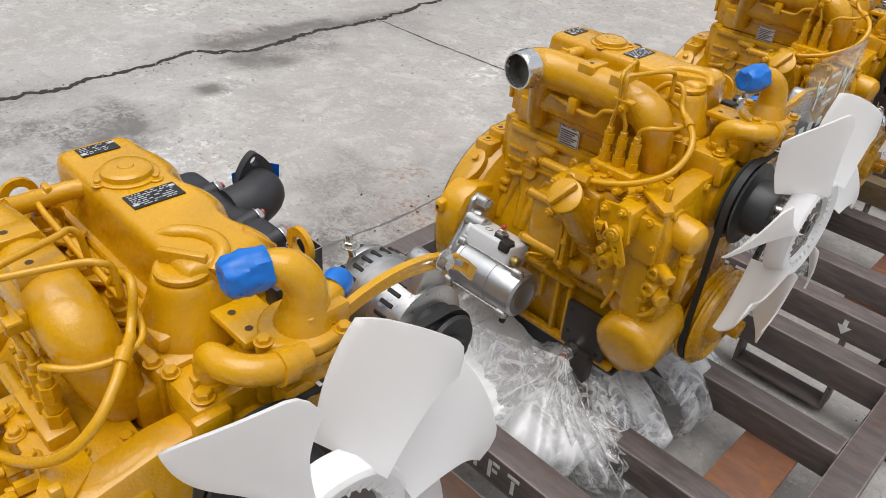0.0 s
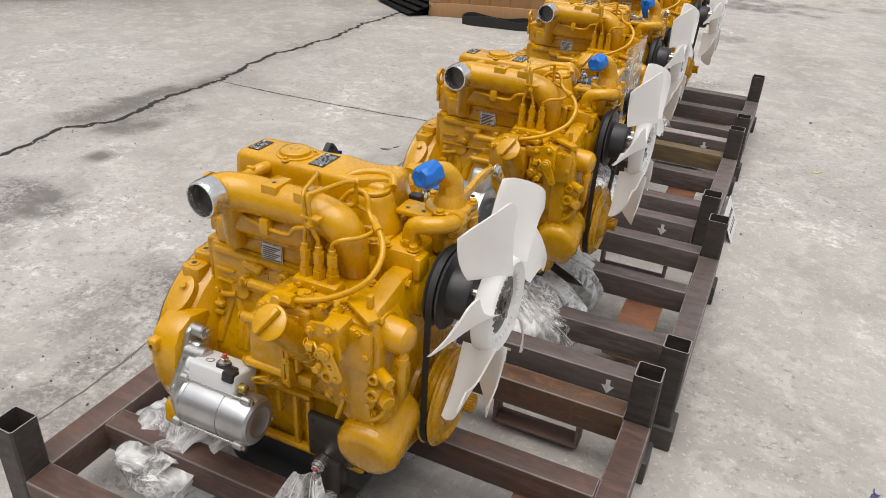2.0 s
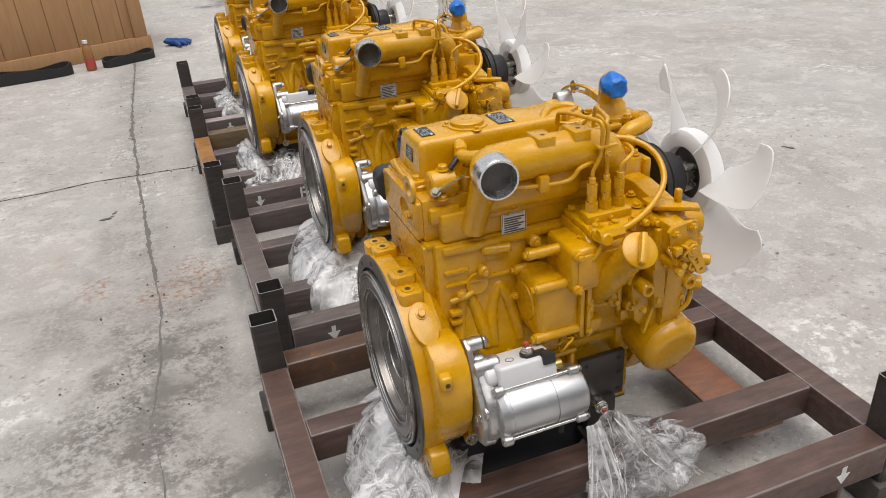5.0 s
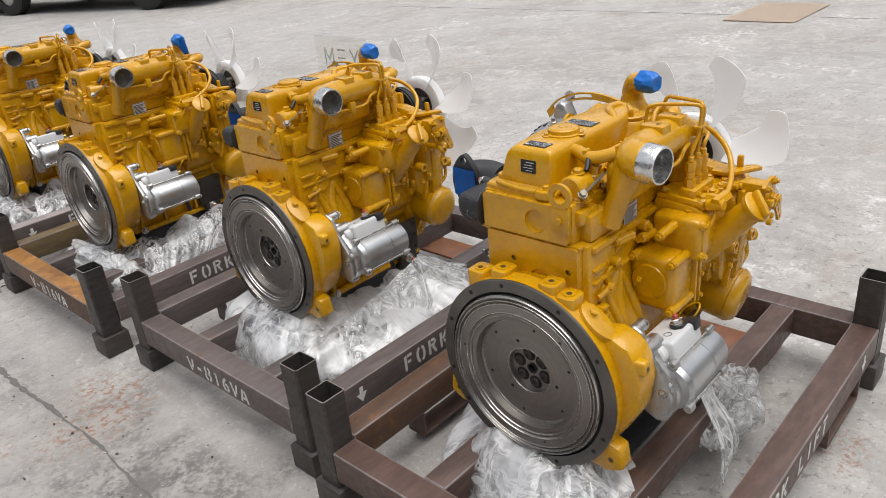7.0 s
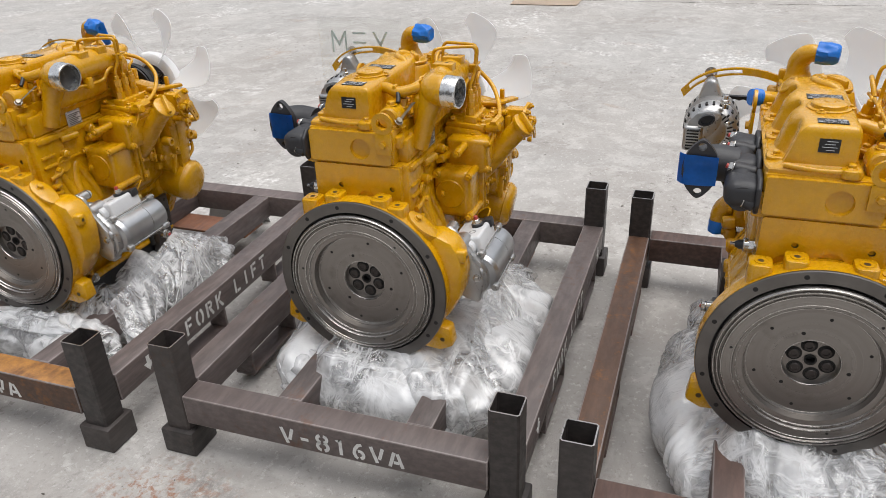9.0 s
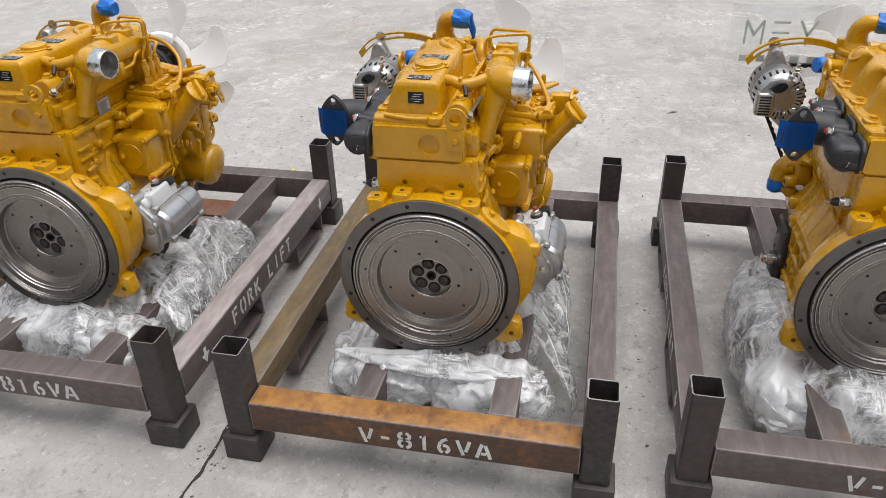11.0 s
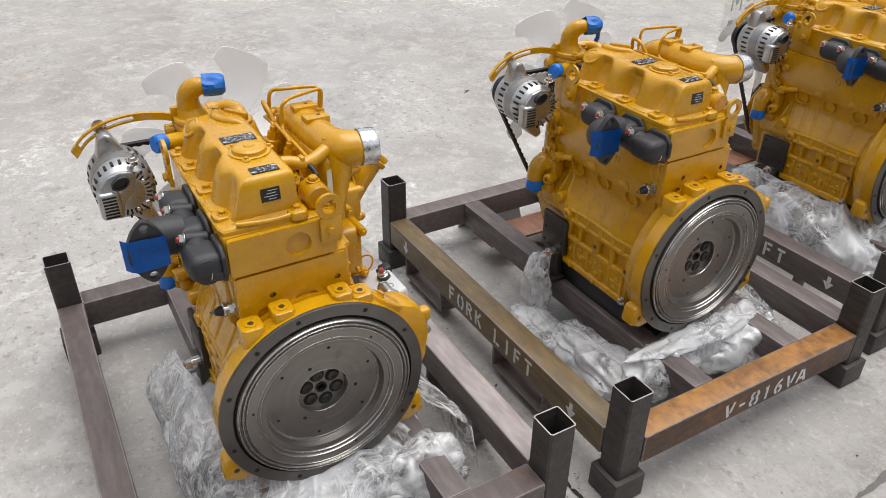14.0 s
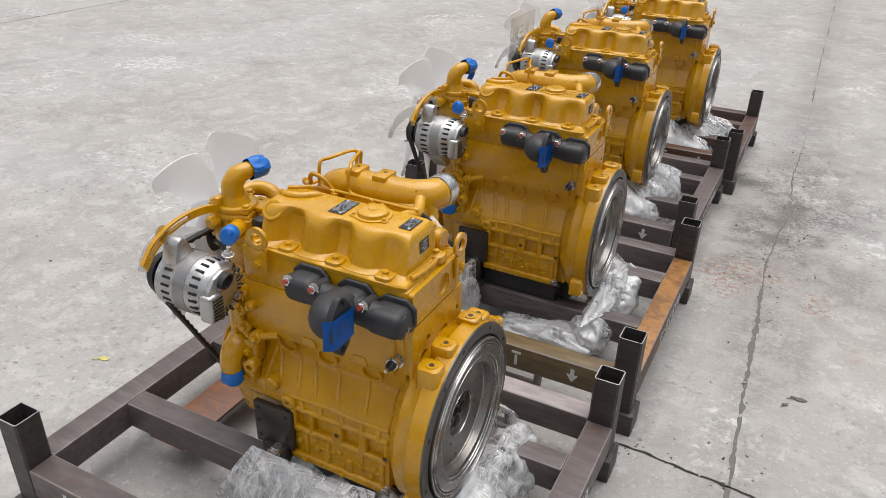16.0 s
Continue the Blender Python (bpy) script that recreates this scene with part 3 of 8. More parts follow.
def build_housing(root):
    bm = mesh()
    add_lathe(bm, [(-0.0235, 0.157), (-0.0235, 0.1785), (0.006, 0.1785), (0.012, 0.172), (0.034, 0.168), (0.05, 0.150), (0.066, 0.128), (0.066, 0.10), (0.03, 0.10), (0.03, 0.157)], (0, 0, ZC), X, 72, True)
    housing = part("flywheel_housing", bm, YELLOW, root)
    # bulge that carries the starter
    bm = mesh()
    add_prism(bm, [(-0.10, 0.440), (-0.152, 0.452), (-0.184, 0.438), (-0.200, 0.414), (-0.207, 0.375), (-0.200, 0.322), (-0.176, 0.278), (-0.142, 0.240), (-0.10, 0.30)], "x", -0.006, 0.052, 0.012)
    add_box(bm, (-0.002, -0.211, 0.396), (0.018, -0.18, 0.422), 0.006, 3)
    part("starter_bulge", bm, YELLOW, housing)
    hole(housing, (0.008, -0.2112, 0.409), -Y, 0.005)
    # inspection cover on the shoulder
    bm = mesh()
    rot = Matrix.Translation((0.006, -0.122, 0.466)) @ frame_of((0.0, -0.62, 0.78)).to_4x4()
    ov = [(0.030 * math.cos(a) * 0.72, 0.030 * math.sin(a) * (1.35 if math.sin(a) < 0 else 1.1)) for a in [2 * math.pi * i / 26 for i in range(26)]]
    add_prism(bm, ov, "z", -0.02, 0.006, 0.002)
    bmesh.ops.transform(bm, matrix=rot, verts=bm.verts)
    part("inspection_cover", bm, YELLOW, housing)
    bolt(housing, rot @ Vector((0.0, 0.012, 0.006)), (0.0, -0.62, 0.78), 0.0068)
    # lugs along the top rim
    for y, z, w in ((0.100, 0.504, 0.018), (0.050, 0.518, 0.0175), (-0.046, 0.518, 0.0170), (-0.079, 0.505, 0.0175)):
        bm = add_prism(mesh(), rounded_outline(-0.019, y - w, 0.021, y + w, 0.009), "z", z - 0.055, z - 0.0012, 0.003)
        add_lathe(bm, [(-0.003, 0.0), (-0.003, 0.0105), (0.0002, 0.0100), (0.0002, 0.0)], (-0.001, y, z), Z, 22)
        part("mounting_lug", bm, YELLOW, housing)
        hole(housing, (-0.001, y, z), Z, 0.0062)
    # feet under the rim
    for y, z in ((0.160, 0.236), (-0.162, 0.226)):
        bm = mesh()
        s = 1 if y > 0 else -1
        add_prism(bm, [(y - s * 0.045, z + 0.045), (y + s * 0.018, z + 0.028), (y + s * 0.024, z - 0.012), (y - s * 0.004, z - 0.026), (y - s * 0.055, z - 0.020)], "x", -0.019, 0.014, 0.006)
        part("housing_foot", bm, YELLOW, housing)
        hole(housing, (-0.0188, y + s * 0.002, z + 0.002), -X, 0.0062)
        hole(housing, (0.0138, y + s * 0.002, z + 0.002), X, 0.0062)
    # machined rear rim
    bm = mesh()
    add_lathe(bm, [(-0.0275, 0.1565), (-0.0275, 0.1765), (-0.0262, 0.1780), (-0.0205, 0.1782), (-0.0205, 0.1565)], (0, 0, ZC), X, 96, True)
    rim = part("machined_rim", bm, RIM_STEEL, housing, "bare machined steel rim of the housing")
    for a in (22, 52, 78, 117, 150, 202, 215, 248, 292, 322, 345):
        y, z = 0.1672 * math.cos(radians(a)), 0.1672 * math.sin(radians(a))
        hole(rim, (-0.0276, y, ZC + z), -X, 0.0052, mat=OPENING_SHADE)
    return housing


def build_flywheel(root):
    prof = [(-0.004, 0.1515), (-0.0305, 0.1515), (-0.0328, 0.1490), (-0.0328, 0.1474), (-0.0300, 0.1458), (-0.0300, 0.1448), (-0.0336, 0.1430),
            (-0.0336, 0.1414), (-0.0300, 0.1394), (-0.0300, 0.1384), (-0.0326, 0.1366), (-0.0326, 0.1206), (-0.0300, 0.1182), (-0.0300, 0.1150), (-0.0275, 0.1130),
            (-0.0265, 0.1040), (-0.0135, 0.1010), (-0.0115, 0.0975), (-0.0115, 0.0440), (-0.0095, 0.0425), (0.0, 0.0418), (0.0, 0.0095), (0.012, 0.0090), (0.012, 0.0)]
    fw = part("flywheel", add_lathe(mesh(), prof, (0, 0, 0), X, 112), STEEL, root, "turned grey steel flywheel with concentric grooves", 25)
    fw.location = (0, 0, ZC)
    # near-black ring put in for the unlit gap inside the rim
    part("ring_gear", add_lathe(mesh(), [(-0.020, 0.150), (-0.020, 0.1567), (-0.006, 0.1567), (-0.006, 0.150)], (0, 0, 0), X, 96, True), OPENING_SHADE, fw, "dark ring standing for the shade in the gap behind the rim")
    # turned edges as thin raised rings that carry a painted highlight
    for r, x, w in ((0.1208, -0.0327, 0.0011), (0.1366, -0.0327, 0.0012), (0.1430, -0.0337, 0.0010), (0.1492, -0.0329, 0.0012), (0.1142, -0.0302, 0.0010), (0.0985, -0.0120, 0.0008), (0.0440, -0.0116, 0.0010)):
        part("turned_edge", add_lathe(mesh(), [(x + 0.001, r - w), (x - 0.0005, r - w * 0.4), (x - 0.0005, r + w * 0.4), (x + 0.001, r + w)], (0, 0, 0), X, 96), TURNED_GLINT, fw)
    # dark cup and discs put the shade of the hub bores in colour
    part("crank_dowel", add_lathe(mesh(), [(-0.002, 0.010), (-0.002, 0.0075), (0.010, 0.0070), (0.010, 0)], (0, 0, 0), X, 20), OPENING_SHADE, fw)
    head = None
    for i in range(6):
        a = radians(18 + 60 * i)
        y, z = 0.0275 * math.cos(a), 0.0275 * math.sin(a)
        if head is None:
            bm = add_lathe(mesh(), [(0.004, 0.0092), (-0.0030, 0.0088), (-0.0040, 0.0078), (-0.0040, 0.0050), (-0.0024, 0.0046), (-0.0024, 0)], (0, 0, 0), X, 12)
            part("bolt_seat", add_lathe(mesh(), [(-0.0004, 0.0128), (-0.0008, 0.0118), (-0.0006, 0.0), ], (0, y, z), X, 22), OPENING_SHADE, fw)
            head = part("flywheel_bolt", bm, metal_material("dark_bolt", (0.10, 0.09, 0.085), 0.45), fw, "dark oiled bolt")
            head.location = (0, y, z)
        else:
            part("bolt_seat", add_lathe(mesh(), [(-0.0004, 0.0128), (-0.0008, 0.0118), (-0.0006, 0.0)], (0, y, z), X, 22), OPENING_SHADE, fw)
            share(head, "flywheel_bolt", Matrix.Translation((0, y, z)), fw)
    for i in range(3):
        a = radians(70 + 120 * i)
        hole(fw, (-0.0116, 0.058 * math.cos(a), 0.058 * math.sin(a)), -X, 0.0042, "threaded_hole", OPENING_SHADE)
    for i in range(6):
        a = radians(40 + 60 * i)
        hole(fw, (-0.0116, 0.087 * math.cos(a), 0.087 * math.sin(a)), -X, 0.0036, "threaded_hole", OPENING_SHADE)
    for i in range(3):
        a = radians(10 + 120 * i)
        hole(fw, (-0.0326, 0.126 * math.cos(a), 0.126 * math.sin(a)), -X, 0.0032, "threaded_hole", OPENING_SHADE)
    return fw


def build_block(root):
    bm = mesh()
    add_prism(bm, [(-0.084, 0.566), (-0.086, 0.470), (-0.092, 0.430), (-0.116, 0.372), (-0.119, 0.338), (-0.106, 0.322), (-0.106, 0.205), (0.104, 0.205), (0.116, 0.316), (0.130, 0.332), (0.128, 0.362), (0.094, 0.420), (0.100, 0.452), (0.108, 0.492), (0.112, 0.566)], "x", 0.046, 0.388, 0.006)
    block = part("engine_block", bm, YELLOW, root)
    # exhaust side: two rows of cast pockets between rails, soft upright ribs and core plugs above
    for z, x0, x1, h, y in ((0.214, 0.068, 0.282, 0.009, 0.1320), (0.281, 0.066, 0.276, 0.0075, 0.1305), (0.331, 0.064, 0.282, 0.0065, 0.1335)):
        part("pan_rail", add_box(mesh(), (x0, 0.108, z - h), (x1, y, z + h), 0.005, 3), YELLOW, block)
    part("side_panel", add_box(mesh(), (0.070, 0.100, 0.210), (0.280, 0.1175, 0.333), 0.004), YELLOW, block)
    part("side_panel", add_box(mesh(), (0.066, 0.104, 0.216), (0.278, 0.1255, 0.278), 0.003), YELLOW, block)
    # three deep round-cornered pockets between broad lands, low webs below them
    for x0, x1 in ((0.064, 0.078), (0.112, 0.130), (0.162, 0.186), (0.226, 0.238), (0.266, 0.280)):
        part("side_rib", add_box(mesh(), (x0, 0.108, 0.276), (x1, 0.1308, 0.334), 0.0065, 3), YELLOW, block)
    for x, z0, z1, w in ((0.080, 0.220, 0.276, 0.005), (0.124, 0.236, 0.276, 0.004), (0.150, 0.220, 0.252, 0.006), (0.197, 0.220, 0.276, 0.005), (0.246, 0.230, 0.276, 0.005)):
        part("side_rib", add_box(mesh(), (x - w, 0.120, z0), (x + w, 0.1300, z1), 0.0038, 3), YELLOW, block)
    for x, z in ((0.098, 0.252), (0.104, 0.232), (0.172, 0.258), (0.166, 0.234), (0.222, 0.244), (0.226, 0.264), (0.262, 0.250)):
        part("cast_pad", add_cyl(mesh(), (x, 0.120, z), (x, 0.1290, z), 0.0062, seg=14, edge=0.002), YELLOW, block)
    part("side_rib", add_box(mesh(), (0.084, 0.120, 0.244), (0.140, 0.1285, 0.2485), 0.0022), YELLOW, block)
    part("side_rib", add_box(mesh(), (0.180, 0.120, 0.250), (0.236, 0.1285, 0.2545), 0.0022), YELLOW, block)
    # the slope above them, with thin leaning ribs that end on a light edge
    part("slope_edge", add_tube(mesh(), [(0.064, 0.1265, 0.356), (0.130, 0.1270, 0.354), (0.200, 0.1268, 0.357), (0.282, 0.1265, 0.352)], 0.0050, 10), YELLOW, block)
    for x, z1, lean in ((0.084, 0.352, 0.0), (0.118, 0.350, 0.002), (0.158, 0.352, 0.003), (0.204, 0.352, 0.003), (0.244, 0.350, 0.004)):
        part("side_rib", add_tube(mesh(), [(x, 0.1290, 0.330), (x + lean, 0.1290, 0.342), (x + lean, 0.1262, z1 + 0.004)], [0.0060, 0.0050, 0.0045], 10, 4), YELLOW, block)
    for i, x in enumerate((0.112, 0.168, 0.214, 0.252, 0.292, 0.336)):
        lean = (0.012, 0.020, 0.026, 0.020, 0.024, -0.010)[i]
        rib = [(x, 0.1262, 0.346), (x + 0.2 * lean, 0.1225, 0.362), (x + 0.5 * lean, 0.1110, 0.386), (x + 0.8 * lean, 0.0965, 0.410), (x + lean, 0.092, 0.426)]
        part("jacket_rib", add_tube(mesh(), rib, [0.0050, 0.0056, 0.0058, 0.0056, 0.0050], 12, 6), YELLOW, block)
    part("jacket_ledge", add_prism(mesh(), [(0.102, 0.470), (0.1165, 0.466), (0.1175, 0.500), (0.115, 0.566), (0.100, 0.566)], "x", 0.060, 0.372, 0.004), YELLOW, block)
    for x in (0.112, 0.204, 0.290):
        bm = add_lathe(mesh(), [(0.0, 0.0), (0.0, 0.0155), (0.004, 0.0165), (0.0105, 0.0165), (0.0115, 0.0185), (0.0110, 0.0215), (0.0, 0.0230)], (x, 0.0965, 0.452), (0, 1, -0.25), 28)
        part("core_plug", bm, YELLOW, block)
    for x, z in ((0.312, 0.372), (0.276, 0.344)):
        part("cast_pad", add_cyl(mesh(), (x, 0.104, z), (x, 0.138, z - 0.004), 0.0150, seg=24, edge=0.004), YELLOW, block)
    for x in (0.165, 0.248):
        bolt(block, (x, 0.1318, 0.214), Y, 0.0050)
    for x, y, z in ((0.276, 0.1382, 0.344), (0.174, 0.1312, 0.303), (0.072, 0.1312, 0.292)):
        hole(block, (x, y, z), Y, 0.0062)
    for i, (w, h) in enumerate(((0.006, 0.013), (0.003, 0.013), (0.006, 0.013), (0.007, 0.012), (0.005, 0.013))):
        part("casting_mark", add_box(mesh(), (0.150 + 0.011 * i, 0.1160, 0.520), (0.150 + 0.011 * i + w, 0.1180, 0.520 + h), 0.0008), YELLOW, block)
    for x in (0.128, 0.232):
        part("jacket_notch", add_prism(mesh(), [(x - 0.018, 0.470), (x + 0.018, 0.470), (x + 0.012, 0.488), (x - 0.012, 0.488)], "y", 0.112, 0.1195, 0.003), YELLOW, block)
    # pump side: arched webs
    for x0, x1 in ((0.070, 0.114), (0.126, 0.172)):
        xm = (x0 + x1) / 2
        arch = [(x0, -0.121, 0.380), (x0 + 0.002, -0.112, 0.410), (x0 + 0.008, -0.100, 0.442), (xm - 0.004, -0.094, 0.468), (xm, -0.093, 0.474), (xm + 0.004, -0.094, 0.468), (x1 - 0.008, -0.100, 0.442), (x1 - 0.002, -0.112, 0.410), (x1, -0.121, 0.380)]
        part("side_web", add_tube(mesh(), [(q[0], q[1] + 0.0150, q[2]) for q in arch], [0.0105, 0.0110, 0.0115, 0.0120, 0.0120, 0.0120, 0.0115, 0.0110, 0.0105], 14, 5), YELLOW, block)
    part("oval_boss", add_lathe(mesh(), [(0, 0.0), (0, 0.016), (0.003, 0.019), (0.008, 0.018), (0.006, 0.012), (0.004, 0.0)], (0.109, -0.0845, 0.490), -Y, 26), YELLOW, block)
    for z in (0.452, 0.436):
        part("side_ledge", add_box(mesh(), (0.058, -0.106, z - 0.005), (0.078, -0.088, z + 0.005), 0.004), YELLOW, block)
    for x0, x1, z0, z1, y in ((0.056, 0.200, 0.492, 0.500, -0.092), (0.056, 0.098, 0.515, 0.522, -0.092), (0.056, 0.270, 0.332, 0.344, -0.130), (0.060, 0.372, 0.208, 0.222, -0.128), (0.056, 0.330, 0.548, 0.562, -0.092)):
        part("side_ledge", add_box(mesh(), (x0, y, z0), (x1, -0.080 if z0 > 0.45 else -0.112, z1), 0.005), YELLOW, block)
    part("gallery_boss", add_cyl(mesh(), (0.190, -0.098, 0.527), (0.250, -0.104, 0.527), 0.0095, seg=16, edge=0.003), YELLOW, block)
    part("gallery_boss", add_cyl(mesh(), (0.120, -0.088, 0.545), (0.165, -0.098, 0.545), 0.0085, seg=16, edge=0.003), YELLOW, block)
    for x, z0, z1 in ((0.07, 0.222, 0.33), (0.15, 0.222, 0.33), (0.20, 0.28, 0.33), (0.235, 0.222, 0.33), (0.262, 0.222, 0.33)):
        part("side_web", add_box(mesh(), (x - 0.005, -0.127, z0), (x + 0.005, -0.112, z1), 0.004), YELLOW, block)
    part("casting_mark", add_box(mesh(), (0.128, -0.0866, 0.522), (0.166, -0.0846, 0.534), 0.0008), YELLOW, block)
    for x, z in ((0.075, 0.49), (0.165, 0.462), (0.232, 0.462), (0.262, 0.372), (0.085, 0.352)):
        bolt(block, (x, -0.108 if z > 0.4 else -0.118, z), -Y, 0.0055)
    # rear face of the block above the bell
    bm = mesh()
    add_box(bm, (0.036, -0.074, 0.470), (0.05, 0.106, 0.566), 0.003)
    part("rear_face", bm, YELLOW, block)
    bm = add_plate(mesh(), rounded_outline(-0.0735, 0.452, 0.1055, 0.5635, 0.005), [(0.052, 0.520, 0.0052), (-0.056, 0.520, 0.0052), (-0.002, 0.490, 0.0225), (0.066, 0.487, 0.0145)], "x", 0.0312, 0.0368, 26)
    face = part("block_end_face", bm, YELLOW, block)
    for y in (0.052, -0.056):
        part("bolt_hole", add_lathe(mesh(), [(0.0330, 0.0051), (0.0362, 0.0040), (0.0362, 0.0)], (0, y, 0.520), X, 16), THREAD_SHADE, face)
    part("core_plug", add_lathe(mesh(), [(0.0325, 0.0227), (0.0352, 0.0210), (0.0358, 0.0)], (0, -0.002, 0.490), X, 32), YELLOW, face)
    # head
    bm = mesh()
    add_box(bm, (0.038, -0.062, 0.566), (0.368, 0.112, 0.634), 0.004)
    add_box(bm, (0.060, -0.082, 0.566), (0.360, -0.05, 0.612), 0.005)
    add_box(bm, (0.046, -0.074, 0.596), (0.096, -0.05, 0.622), 0.006)
    add_box(bm, (0.036, 0.105, 0.560), (0.075, 0.124, 0.602), 0.004)
    head = part("cylinder_head", bm, YELLOW, root)
    bm = add_plate(mesh(), rounded_outline(-0.059, 0.569, 0.1095, 0.631, 0.006), [(0.003, 0.598, 0.0205)], "x", 0.0295, 0.0385, 36)
    part("head_end_face", bm, YELLOW, head)
    part("core_plug", add_lathe(mesh(), [(0.0320, 0.0207), (0.0368, 0.0190), (0.0378, 0.0150), (0.0380, 0.0)], (0, 0.003, 0.598), X, 32), YELLOW, head)
    bm = mesh()
    add_box(bm, (0.036, -0.076, 0.560), (0.371, 0.114, 0.5665), 0.001)
    part("head_gasket_edge", bm, YELLOW, head)
    for x in (0.06, 0.135, 0.215, 0.295, 0.352):
        for y in (-0.058, 0.100):
            bolt(head, (x, y, 0.634), Z, 0.0068)
    # oil pan
    bm = mesh()
    add_prism(bm, [(-0.119, 0.204), (-0.113, 0.100), (-0.096, 0.064), (0.096, 0.064), (0.113, 0.100), (0.119, 0.204)], "x", 0.066, 0.322, 0.010)
    add_box(bm, (0.055, -0.120, 0.198), (0.376, 0.120, 0.206), 0.002)
    part("oil_pan", bm, BLACK, root, "black pressed steel oil pan")
    # black mounting brackets
    for s in (-1, 1):
        bm = mesh()
        add_box(bm, (0.270, s * 0.133 - 0.006, 0.226), (0.358, s * 0.133 + 0.006, 0.318), 0.003)
        add_box(bm, (0.284, min(s * 0.124, s * 0.148), 0.151), (0.338, max(s * 0.124, s * 0.148), 0.232), 0.003)
        add_box(bm, (0.276, min(s * 0.120, s * 0.178), 0.1515), (0.362, max(s * 0.120, s * 0.178), 0.162), 0.002)
        br = part("mounting_bracket", bm, BRACKET, root, "oily black-brown steel mounting bracket")
        for x, z in ((0.282, 0.305), (0.345, 0.305), (0.346, 0.275), (0.346, 0.240), (0.282, 0.256)):
            hole(br, (x, s * 0.1391, z), Y * s, 0.0055, mat=OPENING_SHADE)
        part("bolt_collar", add_cyl(mesh(), (0.302, s * 0.138, 0.226), (0.302, s * 0.160, 0.226), 0.0125, seg=20, edge=0.002), CHROME, br)
        bolt(br, (0.302, s * 0.160, 0.226), Y * s, 0.0090, CHROME, "bracket_bolt")
        part("paint_dab", add_cyl(mesh(), (0.302, s * 0.164, 0.226), (0.302, s * 0.1715, 0.226), 0.0045, seg=12, edge=0.001), RED, br, "red paint dab on the bolt end")
        bolt(br, (0.345, s * 0.166, 0.162), Z, 0.0080, CHROME, "bracket_bolt")
        bolt(br, (0.072, s * 0.126, 0.215), Y * s, 0.0085, CHROME, "bracket_bolt")
    # oil pressure switch
    bm = mesh()
    add_lathe(bm, [(0, 0), (0, 0.0125), (0.010, 0.0125), (0.010, 0)], (0.06, 0.108, 0.498), Y, 6)
    add_lathe(bm, [(0.009, 0.0), (0.009, 0.0118), (0.016, 0.0118), (0.0175, 0.0105), (0.0175, 0.0)], (0.06, 0.108, 0.498), Y, 24)
    add_cyl(bm, (0.06, 0.105, 0.498), (0.06, 0.110, 0.498), 0.0145, seg=20)
    sw = part("oil_switch", bm, CHROME, root, "bright plated oil pressure switch")
    part("switch_body", add_lathe(mesh(), [(0, 0), (0, 0.0085), (0.006, 0.0080), (0.013, 0.0045), (0.013, 0)], (0.06, 0.1250, 0.498), Y, 20), BLACK, sw)
    part("switch_terminal", add_cyl(mesh(), (0.06, 0.137, 0.498), (0.06, 0.145, 0.498), 0.003, seg=8), CHROME, sw)


